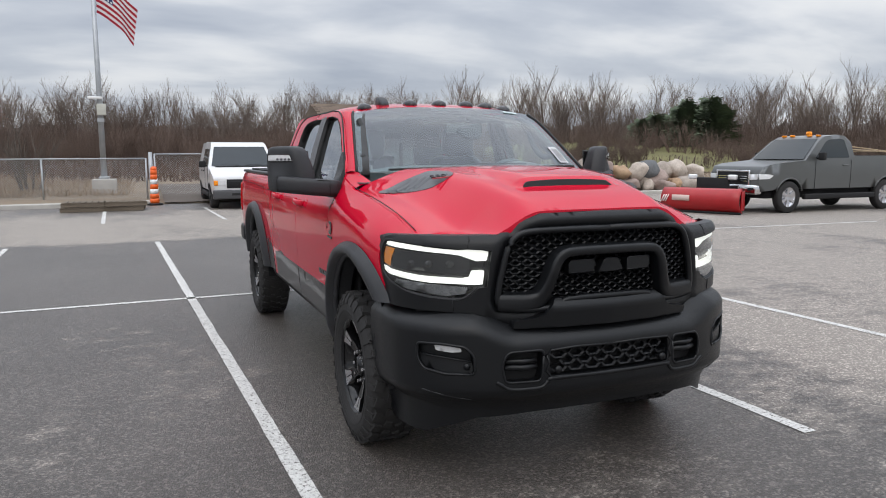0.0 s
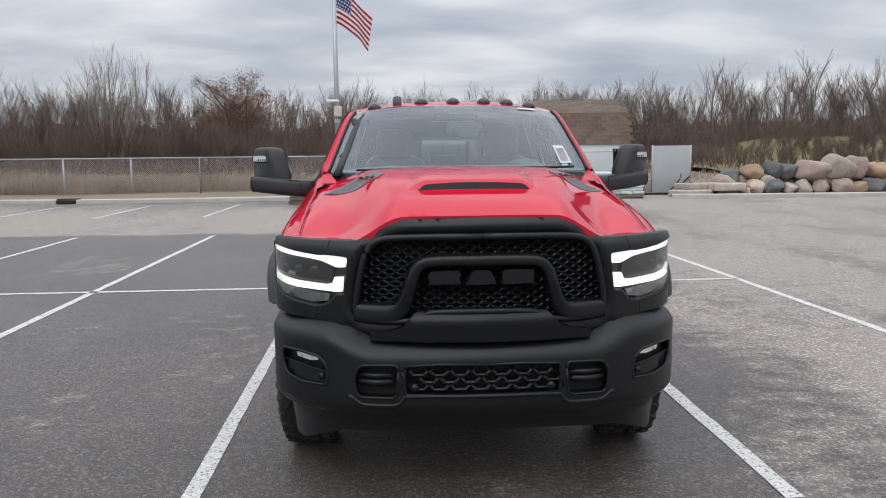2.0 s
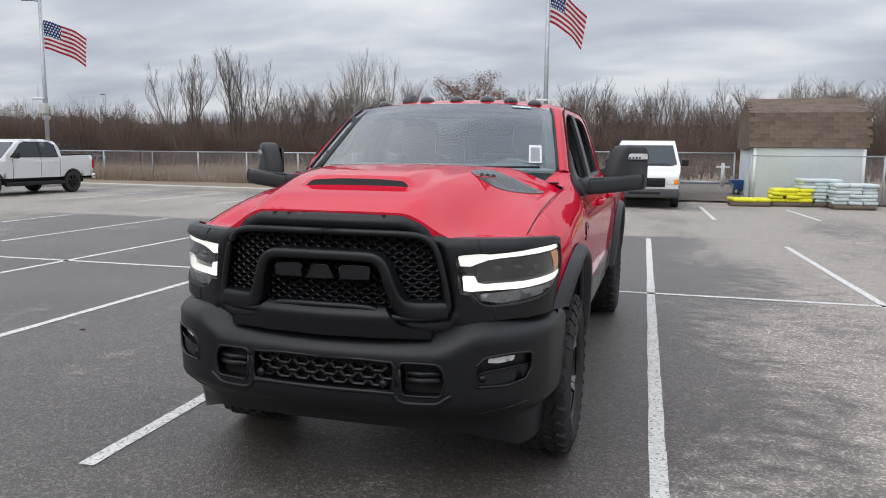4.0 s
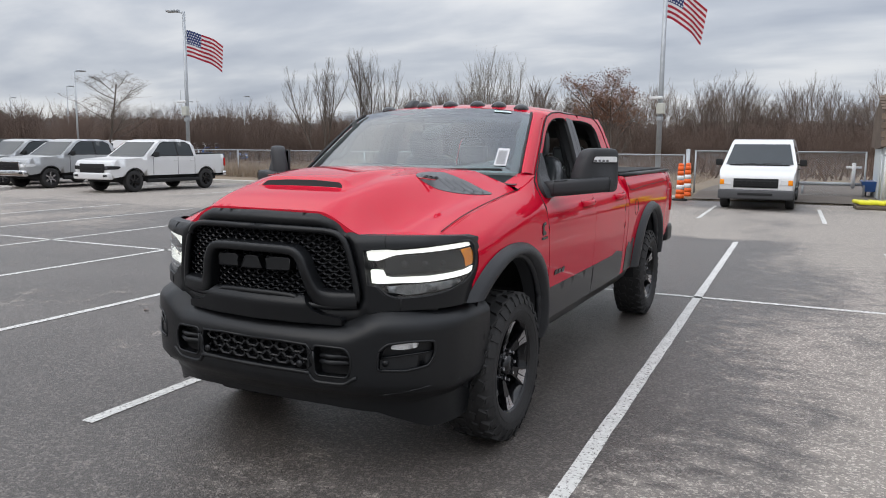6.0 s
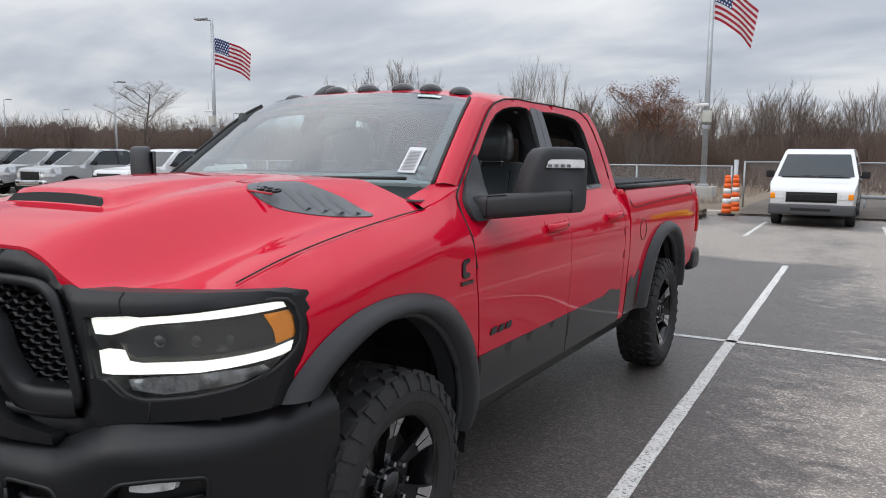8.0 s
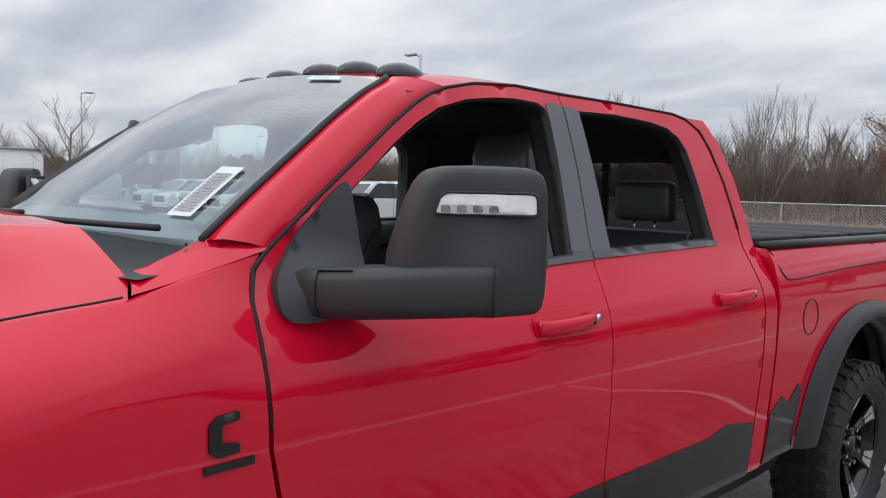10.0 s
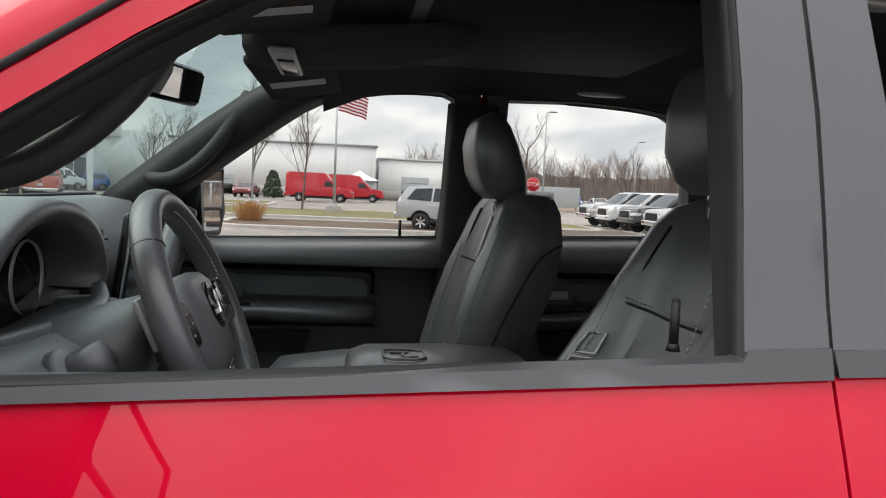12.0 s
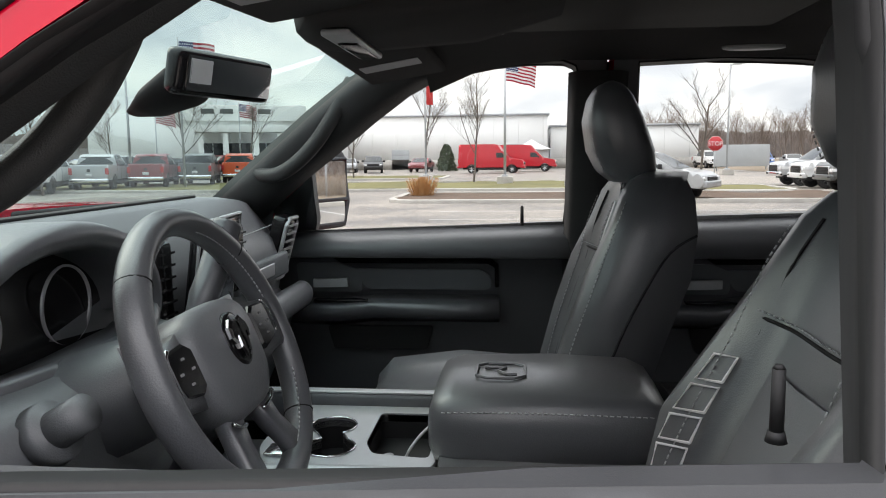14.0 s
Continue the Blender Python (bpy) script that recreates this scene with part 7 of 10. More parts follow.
# rear bench
part("rear_bench", loft([[(x, y, z) for y, z in ((2.16, 0.95), (2.14, 1.05), (2.2, 1.08), (2.5, 1.06), (2.545, 1.2), (2.60, 1.47), (2.66, 1.48), (2.69, 1.3), (2.69, 0.95))] for x in (-0.74, -0.72, -0.25, -0.22, 0.22, 0.25, 0.72, 0.74)]), LEATHER, cab, "black leather rear bench")
for x, w, h in ((-0.47, 0.14, 0.17), (0.0, 0.13, 0.09), (0.47, 0.14, 0.17)):
    rh = part("rear_headrest", box(x, 2.655, 1.515 + h / 2, 2 * w, 0.085, h, 0.035, 3), LEATHER, cab)
    for sx in (-0.05, 0.05):
        part("headrest_post", cyl(0.006, 0.006, 0.08, 8, pose(x + sx, 2.655, 1.49)), CHROME, rh)

# ---- surroundings: materials ----
BARK = mat("grey_brown_bark", (0.12, 0.10, 0.085), 0.9, 0, 0.3, 3, 0.5, 25)
# twig brown is lightened to put distant haze into the colour
TWIG = mat("hazed_brown_twigs", (0.175, 0.138, 0.118), 0.9, 0, 0.35, 0.15)
BRUSH = mat("brown_brush", (0.135, 0.096, 0.078), 0.95, 0, 0.4, 0.08)
RISE = mat("grey_brown_far_woods", (0.085, 0.068, 0.060), 0.95, 0, 0.5, 0.6, 0.8, 3)
PALEBARK = mat("pale_bark", (0.22, 0.20, 0.175), 0.9, 0, 0.25, 2)
RUSTLEAF = mat("rust_brown_leaves", (0.33, 0.175, 0.115), 0.8, 0, 0.4, 1.5)
DRYGRASS = mat("dry_reeds", (0.3, 0.235, 0.175), 0.9, 0, 0.4, 0.4)
FIELD = mat("winter_field", (0.2, 0.155, 0.11), 0.95, 0, 0.4, 0.12, 0.8, 8)
GREENG = mat("dull_green_turf", (0.14, 0.128, 0.05), 0.95, 0, 0.35, 0.3, 0.8, 20)
PINE = mat("dark_pine_needles", (0.105, 0.138, 0.085), 0.9, 0, 0.4, 0.6)
MULCH = mat("brown_mulch", (0.10, 0.065, 0.045), 0.95, 0, 0.35, 2, 0.8, 30)
STONES = [mat("pale_field_stone", (0.42, 0.36, 0.31), 0.85, 0, 0.3, 2.2, 0.8, 14, rand=0.2), mat("ochre_field_stone", (0.34, 0.23, 0.145), 0.85, 0, 0.3, 2.0, 0.8, 14, rand=0.2), mat("slate_field_stone", (0.105, 0.108, 0.112), 0.8, 0, 0.35, 2.0, 0.8, 14, rand=0.2), mat("pinkish_field_stone", (0.33, 0.255, 0.225), 0.85, 0, 0.3, 2.2, 0.8, 14, rand=0.2)]
ORANGE = mat("orange_barrel_plastic", (0.85, 0.13, 0.02), 0.5, 0, 0.08, 4)
REFLW = mat("white_reflective_band", (0.78, 0.78, 0.78), 0.4, 0, 0.05, 6)
WOODG = mat("weathered_wood", (0.16, 0.13, 0.10), 0.9, 0, 0.3, 3, 0.6, 60, stretch=(1, 6, 6))
SIDING = mat("pale_shed_siding", (0.60, 0.64, 0.64), 0.7, 0, 0.06, 2)
SHINGLE = mat("brown_shingles", (0.135, 0.100, 0.076), 0.95, 0, 0.3, 1.5, 0.6, 30, rand=0.18)
YELLOWB = mat("yellow_salt_bag", (0.75, 0.70, 0.03), 0.45, 0, 0.1, 6, 0.3, 30)
WHITEB = mat("white_salt_bag", (0.55, 0.62, 0.62), 0.45, 0, 0.12, 6, 0.3, 30)
PLOWRED = mat("red_plow_steel", (0.36, 0.008, 0.012), 0.4, 0, 0.12, 3, coat=0.3)
GREYSTEEL = mat("grey_sheet_steel", (0.42, 0.44, 0.45), 0.5, 0.2, 0.08, 1.5)
BLDGW = mat("white_metal_wall", (0.76, 0.76, 0.745), 0.6, 0, 0.05, 0.3)
PLOWW = mat("pale_decal", (0.65, 0.5, 0.45), 0.5, 0, 0.1)


# ---- winter trees ----
def twig_mesh(seed, height, stems=1, depth=3, spread=0.55, lean=0.1, density=1.0, base_r=None, first=0.3):
    """Vertices and faces of a leafless tree or bush, and the tips of its twigs."""
    rng = random.Random(seed)
    V, F, tips = [], [], []

    def limb(p, d, ln, r0, r1, sides, bend):
        k = 4 if sides > 3 else 2
        prev = None
        pts = [p]
        for i in range(k):
            d = (d + Vector((rng.gauss(0, bend), rng.gauss(0, bend), rng.gauss(0, bend * 0.6) + 0.06))).normalized()
            pts.append(pts[-1] + d * (ln / k))
        for i, q in enumerate(pts):
            r = r0 + (r1 - r0) * i / k
            a = Vector((0, 0, 1)) if abs(d.z) < 0.9 else Vector((1, 0, 0))
            u = d.cross(a).normalized()
            v = d.cross(u)
            s0 = len(V)
            for j in range(sides):
                t = 2 * math.pi * j / sides
                V.append(q + (u * math.cos(t) + v * math.sin(t)) * r)
            if prev is not None:
                for j in range(sides):
                    j2 = (j + 1) % sides
                    F.append((prev + j, prev + j2, s0 + j2, s0 + j))
            prev = s0
        return pts, d

    def grow(p, d, ln, r, level):
        sides = 6 if level == 0 else (4 if level == 1 else 3)
        pts, d1 = limb(p, d, ln, r, r * (0.45 if level < depth else 0.3), sides, 0.05 + 0.035 * level)
        if level >= depth:
            tips.append(pts[-1])
            return
        n = int((7 if level == 0 else 5) * density + rng.random())
        for i in range(n):
            t = (first if level == 0 else 0.2) + (1 - (first if level == 0 else 0.2)) * (i + rng.random()) / n
            i0 = min(int(t * (len(pts) - 1)), len(pts) - 2)
            q = pts[i0].lerp(pts[i0 + 1], t * (len(pts) - 1) - i0)
            a = rng.uniform(0, 2 * math.pi)
            side = Vector((math.cos(a), math.sin(a), 0))
            dd = (d1 * (1 - spread) + side * spread + Vector((0, 0, 0.34))).normalized()
            grow(q, dd, ln * rng.uniform(0.42, 0.68) * (1.15 - 0.45 * t), r * rng.uniform(0.32, 0.5), level + 1)
        if level:
            tips.append(pts[-1])

    for s in range(stems):
        a = rng.uniform(0, 2 * math.pi)
        off = Vector((math.cos(a), math.sin(a), 0)) * (0.0 if stems == 1 else rng.uniform(0.05, 0.3))
        d = Vector((rng.gauss(0, lean), rng.gauss(0, lean), 1)).normalized() if stems == 1 else (Vector((0, 0, 1)) + off * rng.uniform(0.8, 2.2)).normalized()
        grow(off, d, height * rng.uniform(0.62, 0.72), base_r or height * 0.014, 0)
    return V, F, tips


def raw(name, V, F, material, parent=None, label="", smooth=True):
    me = bpy.data.meshes.new(name)
    me.from_pydata([tuple(v) for v in V], [], [tuple(f) for f in F])
    me.materials.append(material)
    if smooth:
        me.polygons.foreach_set("use_smooth", [True] * len(me.polygons))
    ob = new(name, me)
    ob.parent = parent
    if label:
        ob["label"] = label
    return ob


def leaves(tips, rng, n, size, reach):
    V, F = [], []
    for _ in range(n):
        c = rng.choice(tips) + Vector((rng.gauss(0, reach), rng.gauss(0, reach), rng.gauss(0, reach)))
        u = Vector((rng.gauss(0, 1), rng.gauss(0, 1), rng.gauss(0, 1))).normalized() * size * rng.uniform(0.6, 1.3)
        v = u.orthogonal().normalized() * size * rng.uniform(0.4, 0.8)
        s = len(V)
        V += [c - u, c + v, c + u, c - v]
        F.append((s, s + 1, s + 2, s + 3))
    return V, F


def tree(name, seed, x, y, height, label, material=BARK, leaf=None, group="", **kw):
    t = thing(name, label, "tree", pose(x, y, 0, 0, 0, seed * 47 % 360), group)
    V, F, tips = twig_mesh(seed, height, **kw)
    raw("trunk", V, F, material, t)
    if leaf:
        LV, LF = leaves([p for p in tips if p.z > height * 0.25], random.Random(seed), leaf[1], leaf[2], leaf[3])
        raw("crown", LV, LF, leaf[0], t, "", False)
    return t


tree("rust_leaf_tree", 5, -17.6, 73.5, 10.6, "tree holding rust-brown dead leaves behind the fence", BARK, (RUSTLEAF, 13000, 0.075, 0.26), stems=3, spread=0.72, density=1.0, first=0.2)
tree("bare_tree", 11, -35.2, 26.4, 8.0, "small bare tree in the car park", BARK, stems=1, spread=0.95, depth=4, density=1.4, base_r=0.08, first=0.3)
tree("bare_tree", 12, -34.8, 9.9, 6.2, "small bare tree beside the stop sign", BARK, stems=1, spread=0.6, depth=4, density=1.0, base_r=0.075, first=0.3)
tree("bare_tree", 13, -42.8, -1.2, 6.6, "round bare tree on the grass strip", BARK, stems=1, spread=0.55, depth=4, density=1.25, base_r=0.07, first=0.35)
tree("bare_tree", 14, -47.0, -4.6, 8.3, "tall bare tree on the grass strip", BARK, stems=1, spread=0.5, depth=4, density=1.25, base_r=0.07, first=0.3)
tree("bare_tree", 15, -52.5, -10.6, 7.5, "bare tree before the white building", BARK, stems=1, spread=0.5, depth=4, density=1.25, base_r=0.07)
tree("bare_tree", 16, -56.0, -13.0, 7.0, "bare tree before the white building", BARK, stems=1, spread=0.5, depth=4, density=1.25, base_r=0.07)
tree("bare_tree", 17, -44.3, -19.5, 8.2, "large bare tree behind the parked trucks", BARK, stems=1, spread=0.6, depth=4, density=1.25, base_r=0.07)
tree("bare_tree", 18, -31.0, -20.5, 7.5, "large bare tree behind the parked trucks", BARK, stems=1, spread=0.6, depth=4, density=1.25, base_r=0.07)
tree("bare_tree", 19, -51.0, -28.4, 6.6, "bare tree behind the parked trucks", BARK, stems=1, spread=0.6, depth=4, density=1.25, base_r=0.07)
tree("bare_tree", 20, -55.0, -19.5, 8.0, "bare tree before the showroom", BARK, stems=1, spread=0.6, depth=4, density=1.25, base_r=0.07)
tree("bare_tree", 21, -39.5, 54.0, 9.8, "tall bare field tree", BARK, stems=3, spread=0.34, depth=4, density=1.1, first=0.2, base_r=0.09)
tree("bare_tree", 22, -36.5, 57.5, 10.5, "tall bare field tree", BARK, stems=4, spread=0.32, depth=4, density=1.05, first=0.2, base_r=0.09)
tree("pale_tree", 23, -27.8, 65.7, 11.5, "pale slender bare tree", PALEBARK, stems=3, spread=0.30, depth=4, density=1.0, base_r=0.07)
tree("pale_tree", 24, -30.5, 69.8, 11.0, "pale slender bare tree", PALEBARK, stems=4, spread=0.30, depth=4, density=1.0, base_r=0.07)
tree("bare_shrub", 25, -6.2, 29.5, 3.2, "bare shrub behind the fence", BARK, stems=6, spread=0.5, depth=3, density=0.8, first=0.15)

# far woods: one mass of leafless trees and brush
rng = random.Random(4)
trees_v = [twig_mesh(100 + i, 10.0, stems=1 + i % 3, depth=3, spread=0.38 + 0.06 * (i % 3), density=1.3, base_r=0.085, first=0.28)[:2] for i in range(8)]
brush_v = [twig_mesh(200 + i, 3.6, stems=9, depth=2, spread=0.45, density=1.0, base_r=0.035, first=0.15)[:2] for i in range(6)]
trees_v = [(np.array([tuple(v) for v in V]), np.array(F, dtype=object)) for V, F in trees_v]
brush_v = [(np.array([tuple(v) for v in V]), np.array(F, dtype=object)) for V, F in brush_v]


def scatter(name, variants, spots, material, label, category):
    VV, FF, n = [], [], 0
    for x, y, z, s, k in spots:
        V, F = variants[k % len(variants)]
        a = k * 2.399
        c, sn = math.cos(a), math.sin(a)
        W = np.stack([(V[:, 0] * c - V[:, 1] * sn) * s + x, (V[:, 0] * sn + V[:, 1] * c) * s + y, V[:, 2] * s + z], 1)
        VV.append(W)
        FF += [tuple(i + n for i in f) for f in F]
        n += len(V)
    return tagged(raw(name, np.concatenate(VV), FF, material), label, category, kind="stuff")


def arc(az0, az1, d0, d1, n, s0, s1):
    out = []
    for i in range(n):
        az = radians(az0 + (az1 - az0) * (i + rng.random()) / n)
        d = rng.uniform(d0, d1)
        out.append((-d * math.sin(az), d * math.cos(az), 0, rng.uniform(s0, s1), rng.randrange(1000)))
    return out


scatter("far_woods", trees_v, arc(-62, -22, 80, 108, 100, 0.7, 1.12) + arc(-22, 30, 86, 114, 190, 0.72, 1.08) + arc(30, 62, 95, 130, 100, 0.55, 0.8), TWIG, "leafless winter trees along the field edge", "woods")
bank = []
while len(bank) < 420:
    x, y = rng.uniform(19, 76), rng.uniform(38.5, 61)
    if abs((x - 33.5) - (y - 40) * 1.0) > 2.6 and not (y > 57.5 and x > 30):
        bank.append((x, y, 0.25 + 2.3 * (y - 38) / 24 * min(1, (x - 18) / 14), rng.uniform(0.28, 0.5), rng.randrange(1000)))
scatter("brush", brush_v, bank, BRUSH, "low brown brush over the grass bank", "brush")
scatter("far_woods", trees_v, arc(62, 84, 130, 190, 70, 0.75, 1.1) + arc(84, 135, 150, 230, 100, 0.7, 1.0), TWIG, "leafless winter trees far across the lot", "woods")
scatter("brush", brush_v, arc(-64, 62, 66, 82, 330, 0.75, 1.5) + arc(-64, 62, 82, 100, 200, 1.3, 1.9), BRUSH, "tangled brown brush below the trees", "brush")
for az0, az1, d, h, nm in ((-75, 64, 116, 6.6, "wooded_rise"), (60, 140, 260, 9.5, "wooded_rise")):
    rows = []
    for k, (dd, hh) in enumerate(((0, 0.0), (3, 0.75), (8, 1.0), (20, 1.05))):
        rows.append([(-(d + dd) * math.sin(radians(a)), (d + dd) * math.cos(radians(a)), hh * h * (0.9 + 0.14 * noise.noise(Vector((a * 0.09, k * 0.2, 3.0)))) + (0.9 * noise.noise(Vector((a * 1.1, k * 0.3, 9.0))) + 0.8 * noise.noise(Vector((a * 4.3, k * 0.3, 4.0))) + 0.6 * noise.noise(Vector((a * 11.0, k * 0.3, 6.0)))) * hh) for a in np.linspace(az0, az1, 900)])
    tagged(finish(nm, grid(rows), RISE), "brown wooded rise on the skyline", "hillside", kind="structure")


def pine(name, x, y, h, seed):
    r = random.Random(seed)
    t = thing(name, "dark green pine at the edge of the woods", "tree", pose(x, y, 0), "pines")
    part("trunk", tube([(0, 0, 0), (0.05, 0, h * 0.5), (0, 0.05, h * 0.97)], [0.16, 0.12, 0.03], 7), BARK, t)
    V, F = [], []
    for _ in range(2600):
        z = h * (0.36 + 0.64 * r.random() ** 0.8)
        rad = (1.05 - (z / h - 0.36) / 0.66) ** 0.42 * h * 0.34 * (0.25 + 0.85 * r.random()) * (0.85 + 0.25 * math.sin(z * 5.3 + seed))
        a = r.uniform(0, 2 * math.pi)
        c = Vector((rad * math.cos(a), rad * math.sin(a), z + r.gauss(0, 0.15)))
        out = Vector((math.cos(a), math.sin(a), r.uniform(-0.25, 0.35))) * r.uniform(0.16, 0.40)
        s = out.cross(Vector((0, 0, 1))).normalized() * r.uniform(0.06, 0.15)
        i = len(V)
        V += [c - out, c - s + Vector((0, 0, -0.06)), c + out, c + s + Vector((0, 0, 0.06))]
        F.append((i, i + 1, i + 2, i + 3))
    raw("crown", V, F, PINE, t, "", False)


for i, (x, y, h) in enumerate(((44.8, 58.6, 4.7), (46.4, 58.2, 5.2), (48.2, 57.0, 5.9), (49.6, 57.4, 6.7), (51.0, 55.6, 6.9), (52.4, 55.8, 6.2))):
    pine("pine", x, y, h, 300 + i)

# field behind the kerb
def turf(name, x0, x1, y0, y1, material, label, z=0.03, amp=0.10, n=40, rise=0.0):
    rows = [[(x, y, z + amp * (0.5 + 0.5 * noise.noise(Vector((x * 0.13, y * 0.13, 2)))) * min(1, (y - y0) / 2) + rise * max(0, (y - y0) / (y1 - y0)) * min(1, max(0, (x - x0) / 14))) for x in np.linspace(x0, x1, n)] for y in np.linspace(y0, y1, n)]
    return tagged(finish(name, grid(rows), material), label, "field", kind="structure")


turf("field", -170, 110, 22.7, 118, FIELD, "brown winter field behind the fence", 0.02, 0.25, 60)
turf("grass_bank", 18, 78, 38, 62, GREENG, "dull green grass bank", 0.25, 0.3, 40, 2.3)
turf("gravel_yard", -1.4, 10.5, 22.75, 36, mat("grey_brown_gravel", (0.125, 0.105, 0.09), 0.95, 0, 0.35, 0.6, 0.8, 20), "grey-brown gravel yard behind the fence", 0.06, 0.28, 20)
rr = random.Random(8)
V, F = [], []
for _ in range(60000):
    u = rr.random()
    x = rr.uniform(-62, -2.5) if u < 0.85 else rr.uniform(9, 40)
    y = 25.6 + 14 * rr.random() ** 1.7
    if x > 0:
        y += 3
    h = rr.uniform(0.3, 1.0) * (0.75 + 0.5 * noise.noise(Vector((x * 0.12, y * 0.15, 5)))) * (1.0 if x < -6.5 else 0.55)
    a = rr.uniform(0, math.pi)
    w = Vector((math.cos(a), math.sin(a), 0)) * rr.uniform(0.006, 0.016)
    top = Vector((x + rr.gauss(0, 0.14), y + rr.gauss(0, 0.14), h))
    i = len(V)
    b0 = Vector((x, y, 0.02))
    V += [b0 - w, b0 + w, top + w * 0.8, top - w * 0.8]
    F.append((i, i + 1, i + 2, i + 3))
tagged(raw("dry_grass", V, F, DRYGRASS, smooth=False), "tall tan dry reeds behind the fence", "grass", kind="stuff")
V, F = [], []
for _ in range(9000):
    x, y = rr.uniform(-75, 60), rr.uniform(40, 66)
    h = rr.uniform(0.5, 1.5)
    a = rr.uniform(0, math.pi)
    w = Vector((math.cos(a), math.sin(a), 0)) * rr.uniform(0.03, 0.08)
    top = Vector((x + rr.gauss(0, 0.3), y + rr.gauss(0, 0.3), h))
    i = len(V)
    b0 = Vector((x, y, 0.1))
    V += [b0 - w, b0 + w, top + w * 0.5, top - w * 0.5]
    F.append((i, i + 1, i + 2, i + 3))
tagged(raw("brush", V, F, BRUSH, smooth=False), "low brown weeds across the field", "brush", kind="stuff")


# ---- kerbs, fence ----
def kerb(path, w=0.16, h=0.14):
    P = [Vector((x, y, 0)) for x, y in path]
    rings = []
    for i, p in enumerate(P):
        d = (P[min(i + 1, len(P) - 1)] - P[max(i - 1, 0)]).normalized()
        v = Vector((-d.y, d.x, 0))
        rings.append([p - v * w / 2 + Vector((0, 0, -0.02)), p - v * (w / 2 - 0.01) + Vector((0, 0, h - 0.02)), p - v * (w / 2 - 0.03) + Vector((0, 0, h)), p + v * (w / 2) + Vector((0, 0, h)), p + v * w / 2 + Vector((0, 0, -0.02))])
    return tagged(finish("kerb", loft(rings), CONCRETE, smooth=False), "pale concrete kerb along the lot edge", "kerb", kind="structure")


kerb([(-60, 24.2), (-22, 22.9), (-12.6, 22.1)], 0.45)
kerb([(-11.9, 22.05), (-9.5, 21.9), (-4.6, 22.3), (-1.6, 22.6)], 0.45)
kerb([(8.6, 20.9), (9.8, 20.5), (12, 20.45), (17, 20.3), (24, 20.2)], 0.4)
dr = thing("storm_drain", "dark storm drain inlet in the kerb", "drain")
part("grate", box(-12.25, 21.95, 0.06, 0.62, 0.35, 0.12, 0.02), MATTEB, dr)
part("hood", box(-12.25, 22.08, 0.15, 0.72, 0.25, 0.05, 0.01), mat("rusty_iron", (0.10, 0.055, 0.04), 0.8, 0.3, 0.3, 9), dr)


def fence(path, h, label):
    f = thing("chain_link_fence", label, "fence", kind="structure")
    P = [Vector((x, y, 0)) for x, y in path]
    for a, b in zip(P, P[1:]):
        n = max(1, round((b - a).length / 2.95))
        for i in range(n + 1):
            q = a.lerp(b, i / n)
            part("post", cyl(0.032, 0.032, h, 10, pose(q.x, q.y, h / 2)), GALV, f)
        part("rail", tube([a + Vector((0, 0, h - 0.02)), b + Vector((0, 0, h - 0.02))], 0.024, 8), GALV, f)
        wires = bmesh.new()
        L = (b - a).length
        u = (b - a).normalized()
        pitch = 0.085
        for k in range(int((L + h) / pitch)):
            for sgn in (1, -1):
                s0 = k * pitch - (h if sgn > 0 else 0)
                p0, p1 = (s0, 0.04), (s0 + h - 0.06, h - 0.02)
                if sgn < 0:
                    p0, p1 = (s0, h - 0.02), (s0 + h - 0.06, 0.04)
                t0, t1 = 0.0, 1.0
                dx = p1[0] - p0[0]
                t0, t1 = max(0, -p0[0] / dx), min(1, (L - p0[0]) / dx)
                if t1 <= t0:
                    continue
                q = [a + u * (p0[0] + dx * t) + Vector((0, 0, p0[1] + (p1[1] - p0[1]) * t)) for t in (t0, t1)]
                side = u * 0.0035
                vs = [wires.verts.new(q[0] - side), wires.verts.new(q[0] + side), wires.verts.new(q[1] + side), wires.verts.new(q[1] - side)]
                wires.faces.new(vs)
        part("chain_mesh", wires, GALV, f, "diamond wire mesh", False)
    return f


fence([(-62, 27.3), (-22, 26.2), (-8.5, 24.9), (-1.9, 24.2)], 1.55, "galvanised chain-link fence before the field")
fence([(-1.6, 24.9), (3.9, 25.1)], 1.70, "taller galvanised chain-link fence behind the van")
fence([(4.2, 22.55), (8.15, 22.6)], 1.62, "chain-link fence before the shed")
for x, y in ((-1.75, 24.1),):
    g = thing("gate_post", "thick galvanised gate post in the fence", "post", pose(x, y, 0))
    part("tube", cyl(0.07, 0.07, 1.75, 14, pose(0, 0, 0.875)), GALV, g)


